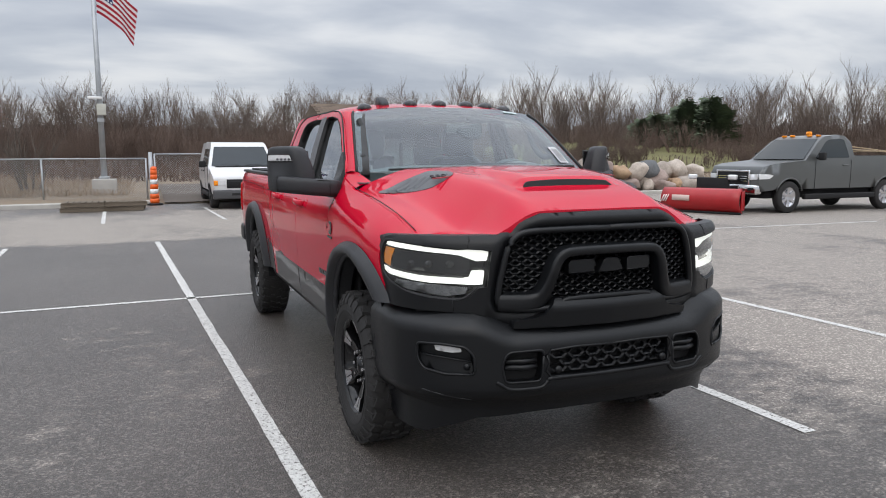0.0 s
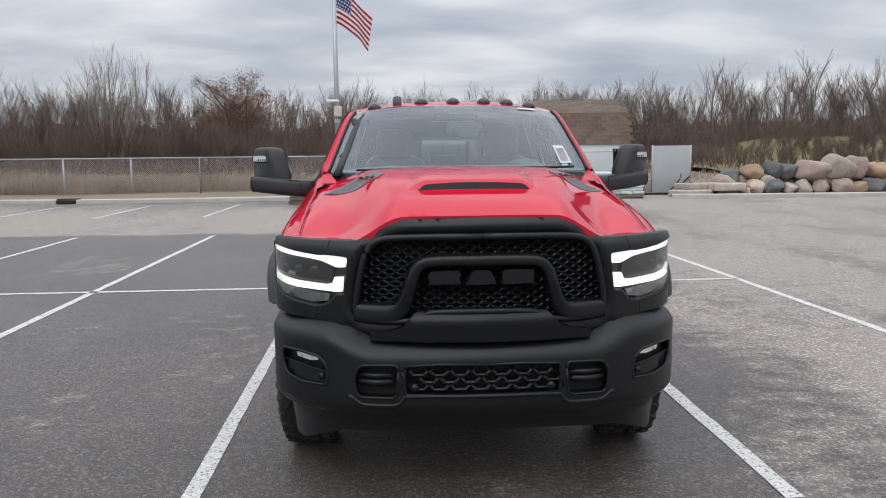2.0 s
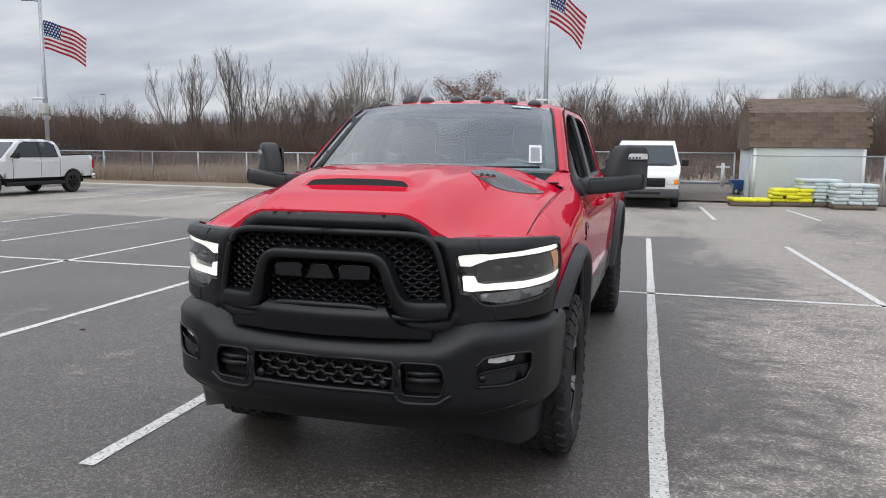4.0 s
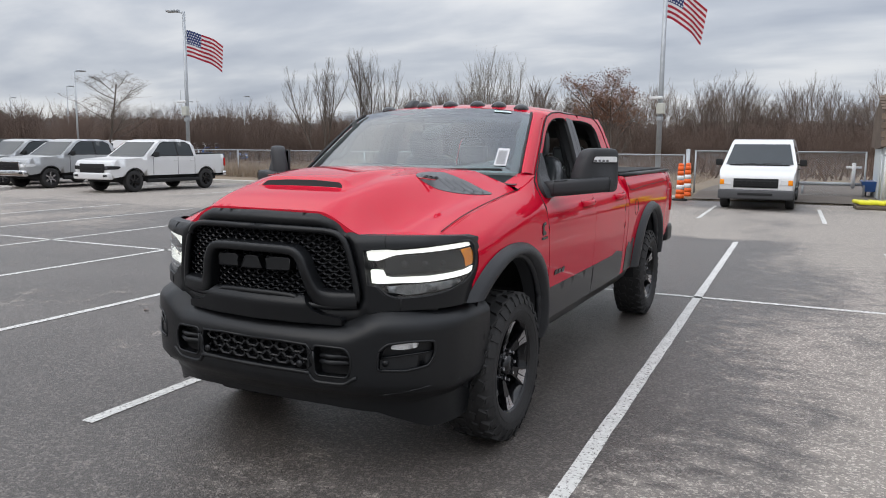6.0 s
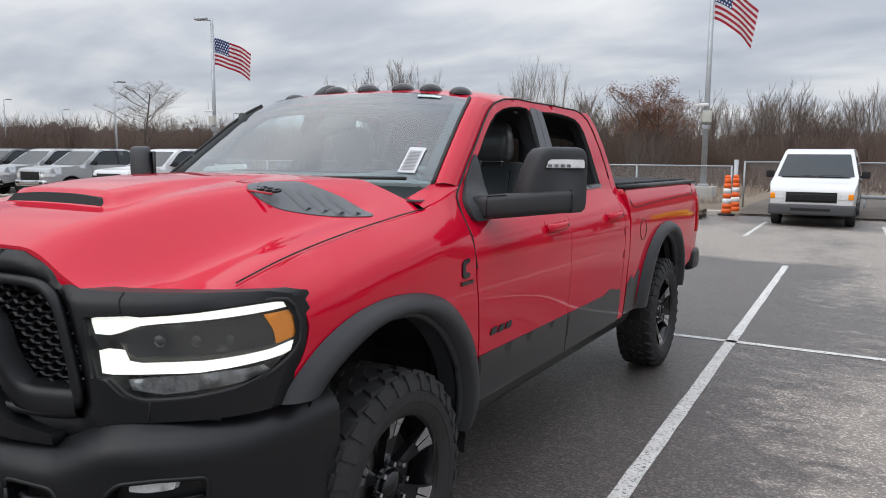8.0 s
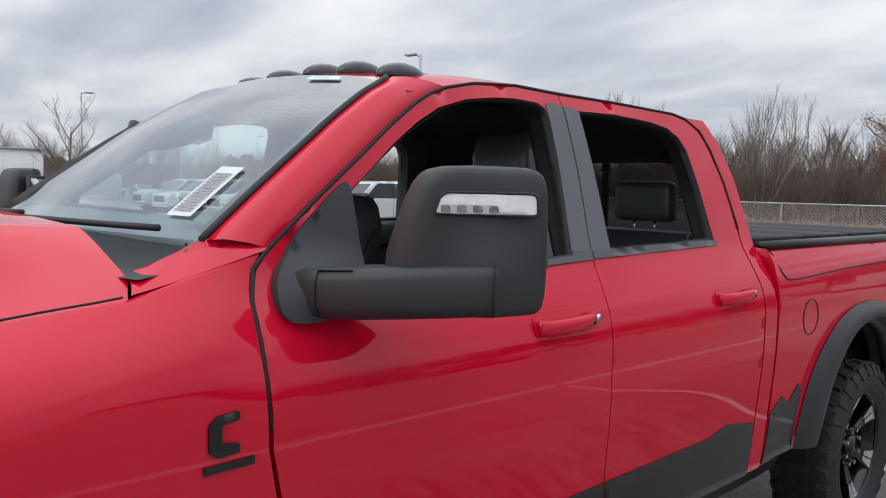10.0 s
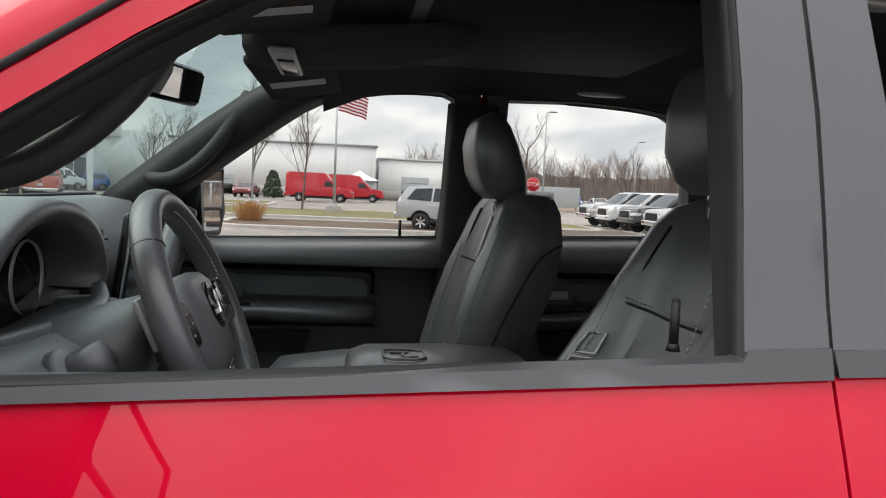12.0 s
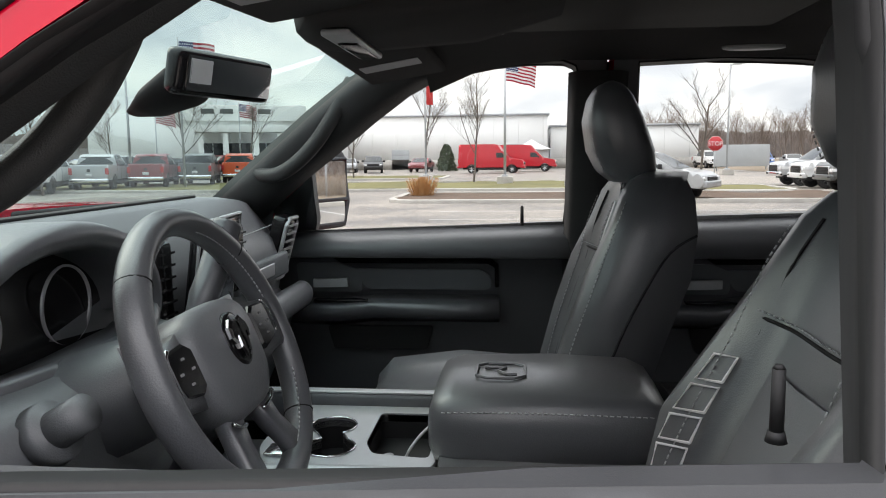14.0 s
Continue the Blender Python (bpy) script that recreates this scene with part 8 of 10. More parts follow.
# ---- flags and poles ----
def flag_mat():
    m = mat("flag_cloth", (0.5, 0.5, 0.5), 0.8)
    n, l = m.node_tree.nodes, m.node_tree.links
    b = n["Principled BSDF"]
    uv = n.new("ShaderNodeUVMap")
    sep = n.new("ShaderNodeSeparateXYZ")
    l.new(uv.outputs[0], sep.inputs[0])

    def mth(op, a, bb):
        q = n.new("ShaderNodeMath")
        q.operation = op
        for i, v in enumerate((a, bb)):
            if v is None:
                continue
            if isinstance(v, (int, float)):
                q.inputs[i].default_value = v
            else:
                l.new(v, q.inputs[i])
        return q.outputs[0]

    st = mth("MODULO", mth("FLOOR", mth("MULTIPLY", sep.outputs["Y"], 13), None), 2)
    mix = n.new("ShaderNodeMix")
    mix.data_type = "RGBA"
    mix.inputs["A"].default_value = (0.34, 0.012, 0.03, 1)
    mix.inputs["B"].default_value = (0.64, 0.63, 0.65, 1)
    l.new(st, mix.inputs["Factor"])
    canton = mth("MULTIPLY", mth("LESS_THAN", sep.outputs["X"], 0.4), mth("GREATER_THAN", sep.outputs["Y"], 0.4615))
    # stars as small white dots on a staggered lattice
    cx = mth("MULTIPLY", sep.outputs["X"], 15.0)
    cyy = mth("MULTIPLY", mth("SUBTRACT", sep.outputs["Y"], 0.4615), 10.2)
    fx = mth("SUBTRACT", mth("FRACT", mth("ADD", cx, mth("MULTIPLY", mth("FLOOR", cyy, None), 0.5)), None), 0.5)
    fy = mth("SUBTRACT", mth("FRACT", cyy, None), 0.5)
    dist = mth("SQRT", mth("ADD", mth("MULTIPLY", fx, fx), mth("MULTIPLY", fy, fy)), None)
    star = mth("LESS_THAN", dist, 0.26)
    blue = n.new("ShaderNodeMix")
    blue.data_type = "RGBA"
    blue.inputs["A"].default_value = (0.02, 0.035, 0.12, 1)
    blue.inputs["B"].default_value = (0.7, 0.7, 0.72, 1)
    l.new(star, blue.inputs["Factor"])
    fin = n.new("ShaderNodeMix")
    fin.data_type = "RGBA"
    l.new(canton, fin.inputs["Factor"])
    l.new(mix.outputs["Result"], fin.inputs["A"])
    l.new(blue.outputs["Result"], fin.inputs["B"])
    l.new(fin.outputs["Result"], b.inputs["Base Color"])
    return m


FLAG = flag_mat()


def flag_part(parent, z_top, h, ln, yaw, droop, seed, r=0.1):
    """A waving cloth that hangs from its pole."""
    NU, NV = 28, 14
    V, F, UV = [], [], []
    c, s = math.cos(radians(yaw)), math.sin(radians(yaw))
    for j in range(NV + 1):
        for i in range(NU + 1):
            u, v = i / NU, j / NV
            wav = 0.16 * ln * u * math.sin(u * 8 + seed + v * 1.2) * 0.6
            x = r + ln * u * (0.92 - 0.1 * droop) - 0.08 * ln * u * (1 - v) * droop
            z = z_top - h * (1 - v) - droop * ln * u ** 1.4 * 0.55 + 0.05 * math.sin(u * 9 + seed) * u
            V.append((x * c - wav * s, x * s + wav * c, z))
            UV.append((u, v))
    for j in range(NV):
        for i in range(NU):
            a = j * (NU + 1) + i
            F.append((a, a + 1, a + NU + 2, a + NU + 1))
    ob = raw("flag", V, F, FLAG, parent, "waving flag with red and white stripes")
    lay = ob.data.uv_layers.new(name="UVMap")
    for lp in ob.data.loops:
        lay.data[lp.index].uv = UV[lp.vertex_index]
    return ob


def flag_pole(x, y, h, label, flag=None, lamp=None, base=0.0, r=0.085, boxes=False):
    p = thing("light_pole" if lamp is not None else "flag_pole", label, "pole", pose(x, y, 0))
    part("pole", cyl(r * 1.15, r * 0.75, h, 14, pose(0, 0, h / 2)), GALV, p)
    if base:
        part("base", box(0, 0, base / 2, 0.85, 0.85, base, 0.03), CONCRETE, p, "square concrete base")
        part("base_plate", box(0, 0, base + 0.05, 0.36, 0.36, 0.10, 0.02), GALV, p)
    if lamp is not None:
        c, s = math.cos(radians(lamp)), math.sin(radians(lamp))
        part("lamp_arm", tube([(0, 0, h - 0.1), (0.35 * c, 0.35 * s, h)], 0.04, 8), GALV, p)
        hd = box(0.55 * c, 0.55 * s, h + 0.02, 0.62, 0.28, 0.13, 0.05, 2, pose(0, 0, 0, 0, 0, lamp))
        part("lamp_head", hd, GALV, p)
    if flag:
        flag_part(p, *flag, r=r)
    if boxes:
        part("control_box", box(0.05, -0.16, 3.35, 0.32, 0.2, 0.42, 0.02), mat("beige_box", (0.5, 0.5, 0.45), 0.6), p)
        part("camera_arm", box(-0.14, -0.2, 3.78, 0.5, 0.10, 0.10, 0.03), REFLW, p)
        part("antenna", tube([(-0.28, -0.1, 3.8), (-0.28, -0.1, 4.35)], 0.012, 6), GALV, p)
        part("clamp", box(0, 0, 2.95, 0.24, 0.24, 0.16, 0.02), GALV, p)
    return p


flag_pole(-3.38, 27.1, 9.2, "grey steel light pole with a waving flag", (8.25, 1.35, 1.9, 25, 1.0, 0.4), 180, 0.75, 0.10, True)
flag_pole(-24.5, 22.5, 7.95, "grey steel light pole with a flying flag", (7.1, 1.2, 2.02, 30, 0.62, 1.9), 195, 0.6, 0.09, True)
flag_pole(-39.7, 0.7, 7.3, "slim flag pole with a waving flag", (6.8, 1.15, 1.85, 95, 0.4, 0.2), None, 0.5, 0.07)
flag_pole(-46.4, -4.5, 8.4, "slim light pole beside bare trees", None, 95, 0.4, 0.06)
flag_pole(-56.7, 17.1, 8.2, "tall grey lot light pole", None, 95, 0.4, 0.07)
flag_pole(-73.0, 31.4, 7.5, "tall grey lot light pole", None, 95, 0.4, 0.07)
flag_pole(-42.7, -22.5, 8.0, "grey lot light pole by the trucks", None, 20, 0.4, 0.08)
flag_pole(-52.4, -25.6, 5.6, "short flag pole with a flag", (5.4, 1.1, 1.7, 95, 0.4, 0.9), None, 0.0, 0.05)
flag_pole(-39.6, -17.6, 8.4, "flag pole with a large flag", (8.2, 1.5, 2.3, 95, 0.2, 1.4), None, 0.0, 0.06)
flag_pole(-60.0, -22.0, 6.3, "flag pole before the showroom", (6.2, 1.1, 1.7, 95, 0.4, 2.2), None, 0.0, 0.05)
for x, y, h in ((-45.4, 32.4, 7.0), (-57.4, 63.4, 7.5), (-70, 50, 8), (-84, 46, 8), (-95, 60, 8), (-78, 75, 8)):
    flag_pole(x, y, h, "slim far lot light pole", None, 90, 0.3, 0.07)
bn = thing("pole_banner", "red vertical banner on a light pole", "banner", pose(-46.4, -4.5, 0))
part("cloth", box(0.0, 0.30, 5.9, 0.02, 0.42, 2.0, 0.004), mat("red_banner", (0.5, 0.03, 0.03), 0.7), bn)

# ---- vehicles ----
def vehicle(name, label, kind, paint, m, group="parked vehicles", lights=True):
    """A parked vehicle, its nose towards -y, built from its side outline."""
    v = thing(name, label, {"pickup": "pickup truck", "regular": "pickup truck", "van": "van", "highvan": "van", "suv": "car", "sedan": "car", "minivan": "minivan"}[kind], m, group)
    K = {
        "pickup": dict(w=2.0, r=0.40, ax=(-1.90, 1.75), out=[(-2.86, 0.52), (-2.92, 0.75), (-2.90, 1.0), (-2.80, 1.14), (-2.5, 1.20), (-1.42, 1.27), (-0.72, 1.80), (-0.55, 1.89), (-0.2, 1.95), (0.5, 1.96), (1.05, 1.88), (1.18, 1.72), (1.20, 1.36), (2.86, 1.40), (2.92, 1.36), (2.92, 0.80), (2.85, 0.60)], belt=1.28, ws=((-1.40, 1.29), (-0.68, 1.83)), win=[[(-1.05, 1.34), (-0.55, 1.76), (-0.35, 1.83), (0.18, 1.85), (0.18, 1.34)], [(0.26, 1.34), (0.26, 1.85), (0.75, 1.84), (0.95, 1.74), (1.02, 1.34)]], rear=((1.19, 1.42), (1.13, 1.80))),
        "regular": dict(w=2.02, r=0.40, ax=(-1.85, 1.75), out=[(-2.80, 0.55), (-2.86, 0.75), (-2.84, 1.02), (-2.72, 1.18), (-2.4, 1.24), (-1.35, 1.32), (-0.72, 1.84), (-0.55, 1.92), (-0.1, 1.97), (0.25, 1.94), (0.42, 1.80), (0.45, 1.42), (2.86, 1.42), (2.92, 1.38), (2.92, 0.80), (2.85, 0.60)], belt=1.32, ws=((-1.33, 1.34), (-0.68, 1.86)), win=[[(-0.98, 1.38), (-0.55, 1.76), (-0.4, 1.84), (0.0, 1.87), (0.18, 1.84), (0.26, 1.38)]], rear=((0.44, 1.48), (0.37, 1.82))),
        "van": dict(w=2.0, r=0.36, ax=(-1.75, 1.72), out=[(-2.62, 0.42), (-2.70, 0.55), (-2.70, 0.92), (-2.62, 1.04), (-2.40, 1.15), (-1.72, 1.30), (-1.08, 1.90), (-0.92, 2.02), (-0.6, 2.09), (0.6, 2.12), (2.45, 2.08), (2.62, 1.98), (2.72, 1.2), (2.72, 0.55)], belt=1.28, ws=((-1.70, 1.32), (-1.06, 1.93)), win=[[(-1.30, 1.36), (-0.95, 1.86), (-0.35, 1.88), (-0.35, 1.36)], [(-0.22, 1.36), (-0.22, 1.88), (0.75, 1.88), (0.75, 1.36)]], rear=((2.70, 1.35), (2.66, 1.9))),
        "highvan": dict(w=2.05, r=0.38, ax=(-2.0, 1.75), out=[(-3.0, 0.5), (-3.06, 0.75), (-3.03, 1.05), (-2.85, 1.22), (-1.85, 1.38), (-1.22, 1.96), (-1.05, 2.05), (-0.95, 2.2), (-0.62, 2.62), (-0.3, 2.68), (2.9, 2.68), (3.0, 2.55), (3.02, 0.55)], belt=1.36, ws=((-1.82, 1.41), (-1.20, 1.98)), win=[[(-1.42, 1.44), (-1.08, 1.90), (-0.55, 1.90), (-0.55, 1.44)]], rear=None),
        "suv": dict(w=1.9, r=0.36, ax=(-1.45, 1.4), out=[(-2.3, 0.45), (-2.38, 0.7), (-2.3, 0.95), (-2.05, 1.05), (-1.2, 1.12), (-0.5, 1.62), (-0.3, 1.68), (1.4, 1.70), (1.9, 1.62), (2.25, 1.15), (2.35, 0.9), (2.3, 0.5)], belt=1.1, ws=((-1.17, 1.14), (-0.48, 1.63)), win=[[(-0.85, 1.16), (-0.35, 1.58), (0.25, 1.61), (0.25, 1.16)], [(0.33, 1.16), (0.33, 1.61), (1.2, 1.60), (1.65, 1.52), (1.75, 1.16)]], rear=((2.2, 1.2), (1.93, 1.6))),
        "sedan": dict(w=1.85, r=0.33, ax=(-1.45, 1.4), out=[(-2.35, 0.42), (-2.4, 0.6), (-2.3, 0.82), (-1.9, 0.92), (-1.0, 1.0), (-0.3, 1.42), (0.1, 1.47), (0.7, 1.44), (1.5, 1.08), (2.2, 1.02), (2.38, 0.9), (2.38, 0.5)], belt=0.98, ws=((-0.97, 1.02), (-0.28, 1.43)), win=[[(-0.65, 1.03), (-0.2, 1.36), (0.35, 1.39), (0.35, 1.03)], [(0.43, 1.03), (0.43, 1.39), (0.75, 1.36), (1.2, 1.06)]], rear=((1.45, 1.1), (0.8, 1.41))),
        "minivan": dict(w=1.95, r=0.36, ax=(-1.6, 1.5), out=[(-2.45, 0.45), (-2.55, 0.65), (-2.48, 0.9), (-2.2, 1.02), (-1.55, 1.12), (-0.55, 1.66), (-0.2, 1.74), (1.5, 1.76), (2.15, 1.68), (2.45, 1.2), (2.55, 0.9), (2.5, 0.5)], belt=1.1, ws=((-1.5, 1.15), (-0.53, 1.67)), win=[[(-1.1, 1.16), (-0.4, 1.60), (0.0, 1.63), (0.0, 1.16)], [(0.08, 1.16), (0.08, 1.65), (1.0, 1.66), (1.0, 1.16)], [(1.08, 1.16), (1.08, 1.66), (1.8, 1.62), (2.1, 1.2)]], rear=((2.42, 1.25), (2.18, 1.65))),
    }[kind]
    hw, belt, top = K["w"] / 2, K["belt"], max(z for _, z in K["out"])
    xs = lambda z: hw * (1 - 0.03 * max(0, (0.8 - z) / 0.4)) if z <= belt else hw - (0.20 if kind in ("pickup", "regular", "suv", "sedan", "minivan", "van") else 0.12) * ((z - belt) / (top - belt)) ** 1.1
    black = label.startswith("white crew")
    out = list(K["out"])
    low = out[-1][1]
    for cy in K["ax"][::-1]:
        R = K["r"] + 0.07
        a0 = math.asin((low - K["r"]) / R) if abs((low - K["r"]) / R) < 1 else 0.2
        out += [(cy + R * math.cos(a), K["r"] + R * math.sin(a)) for a in np.linspace(a0, math.pi - a0, 10)]
    bm = bmesh.new()
    for s in (1, -1):
        add(bm, panel(out, lambda y, z: Vector((s * (xs(z) - 0.10 * max(0, (abs(y) - 2.2) / 0.7) ** 2), y, z)), 0.25, normal=(s, 0, 0)))
    skin = bmesh.new()
    for (y0, z0), (y1, z1) in zip(out, out[1:] + out[:1]):
        q = []
        for y, z in ((y0, z0), (y1, z1)):
            x = xs(z) - 0.10 * max(0, (abs(y) - 2.2) / 0.7) ** 2
            q.append([(-x, y, z), (x, y, z)])
        vs = [skin.verts.new(p) for p in (q[0][0], q[0][1], q[1][1], q[1][0])]
        skin.faces.new(vs)
    add(bm, skin)
    bmesh.ops.remove_doubles(bm, verts=bm.verts, dist=0.002)
    bmesh.ops.recalc_face_normals(bm, faces=bm.faces)
    body = part("body", bm, paint, v, "", False)
    bv = body.modifiers.new("soft", "BEVEL")
    bv.width, bv.segments, bv.limit_method, bv.angle_limit = 0.035, 2, "ANGLE", radians(35)
    body.data.polygons.foreach_set("use_smooth", [True] * len(body.data.polygons))
    wn = body.modifiers.new("even", "WEIGHTED_NORMAL")
    wn.keep_sharp = True

    def across(nm, a, b, inset, off):
        dy, dz = b[0] - a[0], b[1] - a[1]
        L = math.hypot(dy, dz)
        ny, nz = -dz / L, dy / L
        if (ny > 0) != (a[0] > 0):
            ny, nz = -ny, -nz
        if nz < 0:
            ny, nz = ny, abs(nz)
        rows = [[((xs(z) - inset) * u, y + ny * off - 0.03 * (1 - u * u) * (1 if a[0] < 0 else -1), z + nz * off) for u in np.linspace(-1, 1, 9)] for y, z in (a, b)]
        part(nm, grid(rows), CARGLASS, v, "dark glass")

    across("windshield", *K["ws"], 0.09, 0.012)
    if K["rear"]:
        across("rear_window", *K["rear"], 0.12, 0.012)
    for s in (1, -1):
        for w in K["win"]:
            part("side_window", panel(rounded(w, 0.04), lambda y, z: Vector((s * (xs(z) + 0.006), y, z)), 0.2, back=(-s, 0, 0), depth=0.02, normal=(s, 0, 0)), CARGLASS, v)
        yn = K["out"][0][0] - 0.02
        y_n = min(y for y, z in K["out"])
        hz = K["out"][2][1] - 0.10
        hl = [(s * 0.62, hz - 0.08), (s * 0.64, hz + 0.06), (s * 0.88, hz + 0.07), (s * 0.88, hz - 0.06)]
        lamp = panel(hl, lambda x, z: Vector((x, y_n - 0.022 + 0.05 * max(0, abs(x) - 0.6) ** 1.3, z)), 0.1, back=(0, 1, 0), depth=0.08, normal=(0, -1, 0))
        if kind in ("pickup", "regular", "suv"):
            wrap = [(y_n + 0.01, hz - 0.06), (y_n + 0.01, hz + 0.07), (y_n + 0.30, hz + 0.06), (y_n + 0.42, hz + 0.03), (y_n + 0.30, hz - 0.05)]
            add(lamp, panel(wrap, lambda y, z: Vector((s * (xs(z) - 0.10 * max(0, (abs(y) - 2.2) / 0.7) ** 2 + 0.008), y, z)), 0.06, back=(-s, 0, 0), depth=0.03, normal=(s, 0, 0)))
        part("headlamp", lamp, DARKLENS if black else CLEARL, v, "smoked headlamp" if black else "clear headlamp")
        for gy in {"pickup": (-1.02, 0.22, 1.12), "regular": (-0.98, 0.33), "van": (-1.30, -0.28)}.get(kind, (-0.9, 0.29)):
            part("door_gap", tube([(s * (xs(z) + 0.001), gy, z) for z in np.linspace(0.56, belt, 5)], 0.007, 5), MATTEB, v)
        if kind == "pickup":
            part("window_surround", panel([(-1.12, 1.315), (-0.56, 1.79), (-0.35, 1.865), (0.76, 1.87), (0.99, 1.77), (1.07, 1.315)], lambda y, z: Vector((s * (xs(z) + 0.002), y, z)), 0.12, back=(-s, 0, 0), depth=0.012, normal=(s, 0, 0)), GLOSSB, v)
        if kind in ("pickup", "regular"):
            fog = panel(rounded([(s * 0.62, 0.60), (s * 0.64, 0.68), (s * 0.84, 0.68), (s * 0.84, 0.62)], 0.02), lambda x, z: Vector((x, y_n - 0.096, z - 0.03)), 0.1, back=(0, 1, 0), depth=0.02, normal=(0, -1, 0))
            part("fog_lamp", fog, MATTEB, v)
        # black tube stands for the shaded gap at the arch; body paint on regular cabs
        for cy in K["ax"]:
            R = K["r"] + 0.075
            part("wheel_arch", tube([(s * (xs(K["r"] + R * math.sin(a)) - 0.012 - 0.10 * max(0, (abs(cy + R * math.cos(a)) - 2.2) / 0.7) ** 2), cy + R * math.cos(a), K["r"] + R * math.sin(a)) for a in np.linspace(0.35, math.pi - 0.35, 14)], 0.022, 6), MATTEB if kind != "regular" else paint, v)
        y_r = max(y for y, z in K["out"])
        part("tail_lamp", box(s * (hw - 0.13), y_r - 0.02, belt - 0.22, 0.17, 0.07, 0.34, 0.02), REDLENS, v, "red tail lamp")
        ym = K["ws"][0][0] + 0.42
        mr = part("side_mirror", box(s * (hw + 0.14), ym, belt + 0.10, 0.20, 0.10, 0.20, 0.03), MATTEB, v)
        part("mirror_arm", box(s * (hw + 0.01), ym, belt + 0.05, 0.14, 0.05, 0.05, 0.01), MATTEB, mr)
        for hy in ((0.1, 0.95) if kind != "regular" else (0.1,)):
            part("door_handle", box(s * (hw + 0.012), hy, belt - 0.13, 0.03, 0.20, 0.035, 0.01), paint if kind != "van" else MATTEB, v)
        part("sill", box(s * (hw - 0.06), 0, 0.40, 0.14, K["ax"][1] - K["ax"][0] - 2 * K["r"] - 0.2, 0.14, 0.03), MATTEB, v)
        for cy in K["ax"]:
            wh = new("wheel")
            wh.parent = v
            r = K["r"]
            wh.matrix_basis = pose(s * (hw - 0.13), cy, r, 0, 0, 0 if s > 0 else 180)
            part("tyre", lathe([(r * 0.62, -0.10), (r * 0.93, -0.115), (r, -0.08), (r, 0.08), (r * 0.93, 0.115), (r * 0.62, 0.10)], 28), RUBBER, wh)
            rimm = GLOSSB if black else MACHINED
            part("rim", lathe([(0.0, 0.05), (r * 0.2, 0.06), (r * 0.25, 0.03), (r * 0.58, 0.05), (r * 0.63, 0.095), (r * 0.65, 0.09)], 24), MACHINED if kind == "regular" else MATTEB, wh)
            for k in range(6):
                a = 2 * math.pi * k / 6
                R = Matrix.Rotation(a, 4, "X")
                part("spoke", loft([[R @ Vector((x, -ww, rr2)), R @ Vector((x, ww, rr2)), R @ Vector((x - 0.03, ww, rr2)), R @ Vector((x - 0.03, -ww, rr2))] for rr2, x, ww in ((r * 0.05, 0.075, 0.03), (r * 0.6, 0.09, 0.036))]), rimm, wh, "", False)
    y_n = min(y for y, z in K["out"])
    part("front_bumper", box(0, y_n + 0.03, 0.46 if kind == "van" else 0.60, 2 * hw - (0.04 if kind == "van" else 0.20), 0.24, 0.28 if kind == "van" else 0.24, 0.05), {"van": BUMPERG, "pickup": CHROME if "silver" in label or "maroon" in label else paint, "regular": CHROME}.get(kind, paint), v)
    gz = K["out"][2][1] - 0.14
    g = part("grille", box(0, y_n - 0.005, gz, 1.22 if kind in ("pickup", "regular") else 1.12, 0.06, 0.36 if kind in ("pickup", "regular") else 0.18, 0.02), MATTEB, v, "dark grille")
    for k in range(3):
        part("grille_slat", box(0, y_n - 0.037, gz - 0.07 + 0.06 * k, 1.06, 0.012, 0.018), CHROME if kind == "regular" else BLACKP, g, "", False)
    if kind in ("pickup", "regular") and not black:
        for x, z, sx, sz in ((0, gz + 0.18, 1.26, 0.045), (0, gz - 0.18, 1.10, 0.04), (-0.61, gz, 0.05, 0.36), (0.61, gz, 0.05, 0.36)):
            part("grille_bar", box(x, y_n - 0.03, z, sx, 0.05, sz, 0.012), CHROME, g)
    y_r = max(y for y, z in K["out"])
    part("rear_bumper", box(0, y_r + 0.02, 0.58, 2 * hw - 0.15, 0.20, 0.20, 0.05), CHROME if kind in ("pickup", "regular") else paint, v)
    part("underbody", box(0, 0, 0.48, 2 * hw - 0.5, 2 * y_r - 0.8, 0.22), DARKIN, v)
    if kind in ("pickup", "regular"):
        y0 = 1.24 if kind == "pickup" else 0.5
        part("bed_cavity", box(0, (y0 + y_r) / 2, 1.405, 2 * hw - 0.34, y_r - y0 - 0.14, 0.035), MATTEB, v)
    return v


def paint(name, c, metal=0.0):
    return mat(name, c, 0.35, metal, 0.04, 2, coat=0.5)


SILVER, GREYV, MAROON, BLACKV, BLUEV, ORANGEV, REDV = paint("silver_paint", (0.42, 0.43, 0.44), 0.4), paint("grey_paint", (0.10, 0.105, 0.105), 0.3), paint("maroon_paint", (0.20, 0.02, 0.025)), paint("black_paint", (0.015, 0.016, 0.018)), paint("blue_paint", (0.04, 0.12, 0.35)), paint("orange_paint", (0.6, 0.08, 0.02)), paint("red_van_paint", (0.5, 0.012, 0.025))
van = vehicle("cargo_van", "white cargo van with grey bumper parked by the fence", "van", WHITEP, pose(0.90, 21.9, 0, 0, 0, 0) @ Matrix.Diagonal((1.03, 1, 0.98, 1)))
for s in (1, -1):
    part("turn_lamp", box(s * 0.885, -2.70, 0.815, 0.12, 0.06, 0.15, 0.02), AMBER, van, "amber turn lamp")
part("grille_frame", box(0, -2.705, 0.79, 1.16, 0.03, 0.27, 0.01), BLACKP, van)
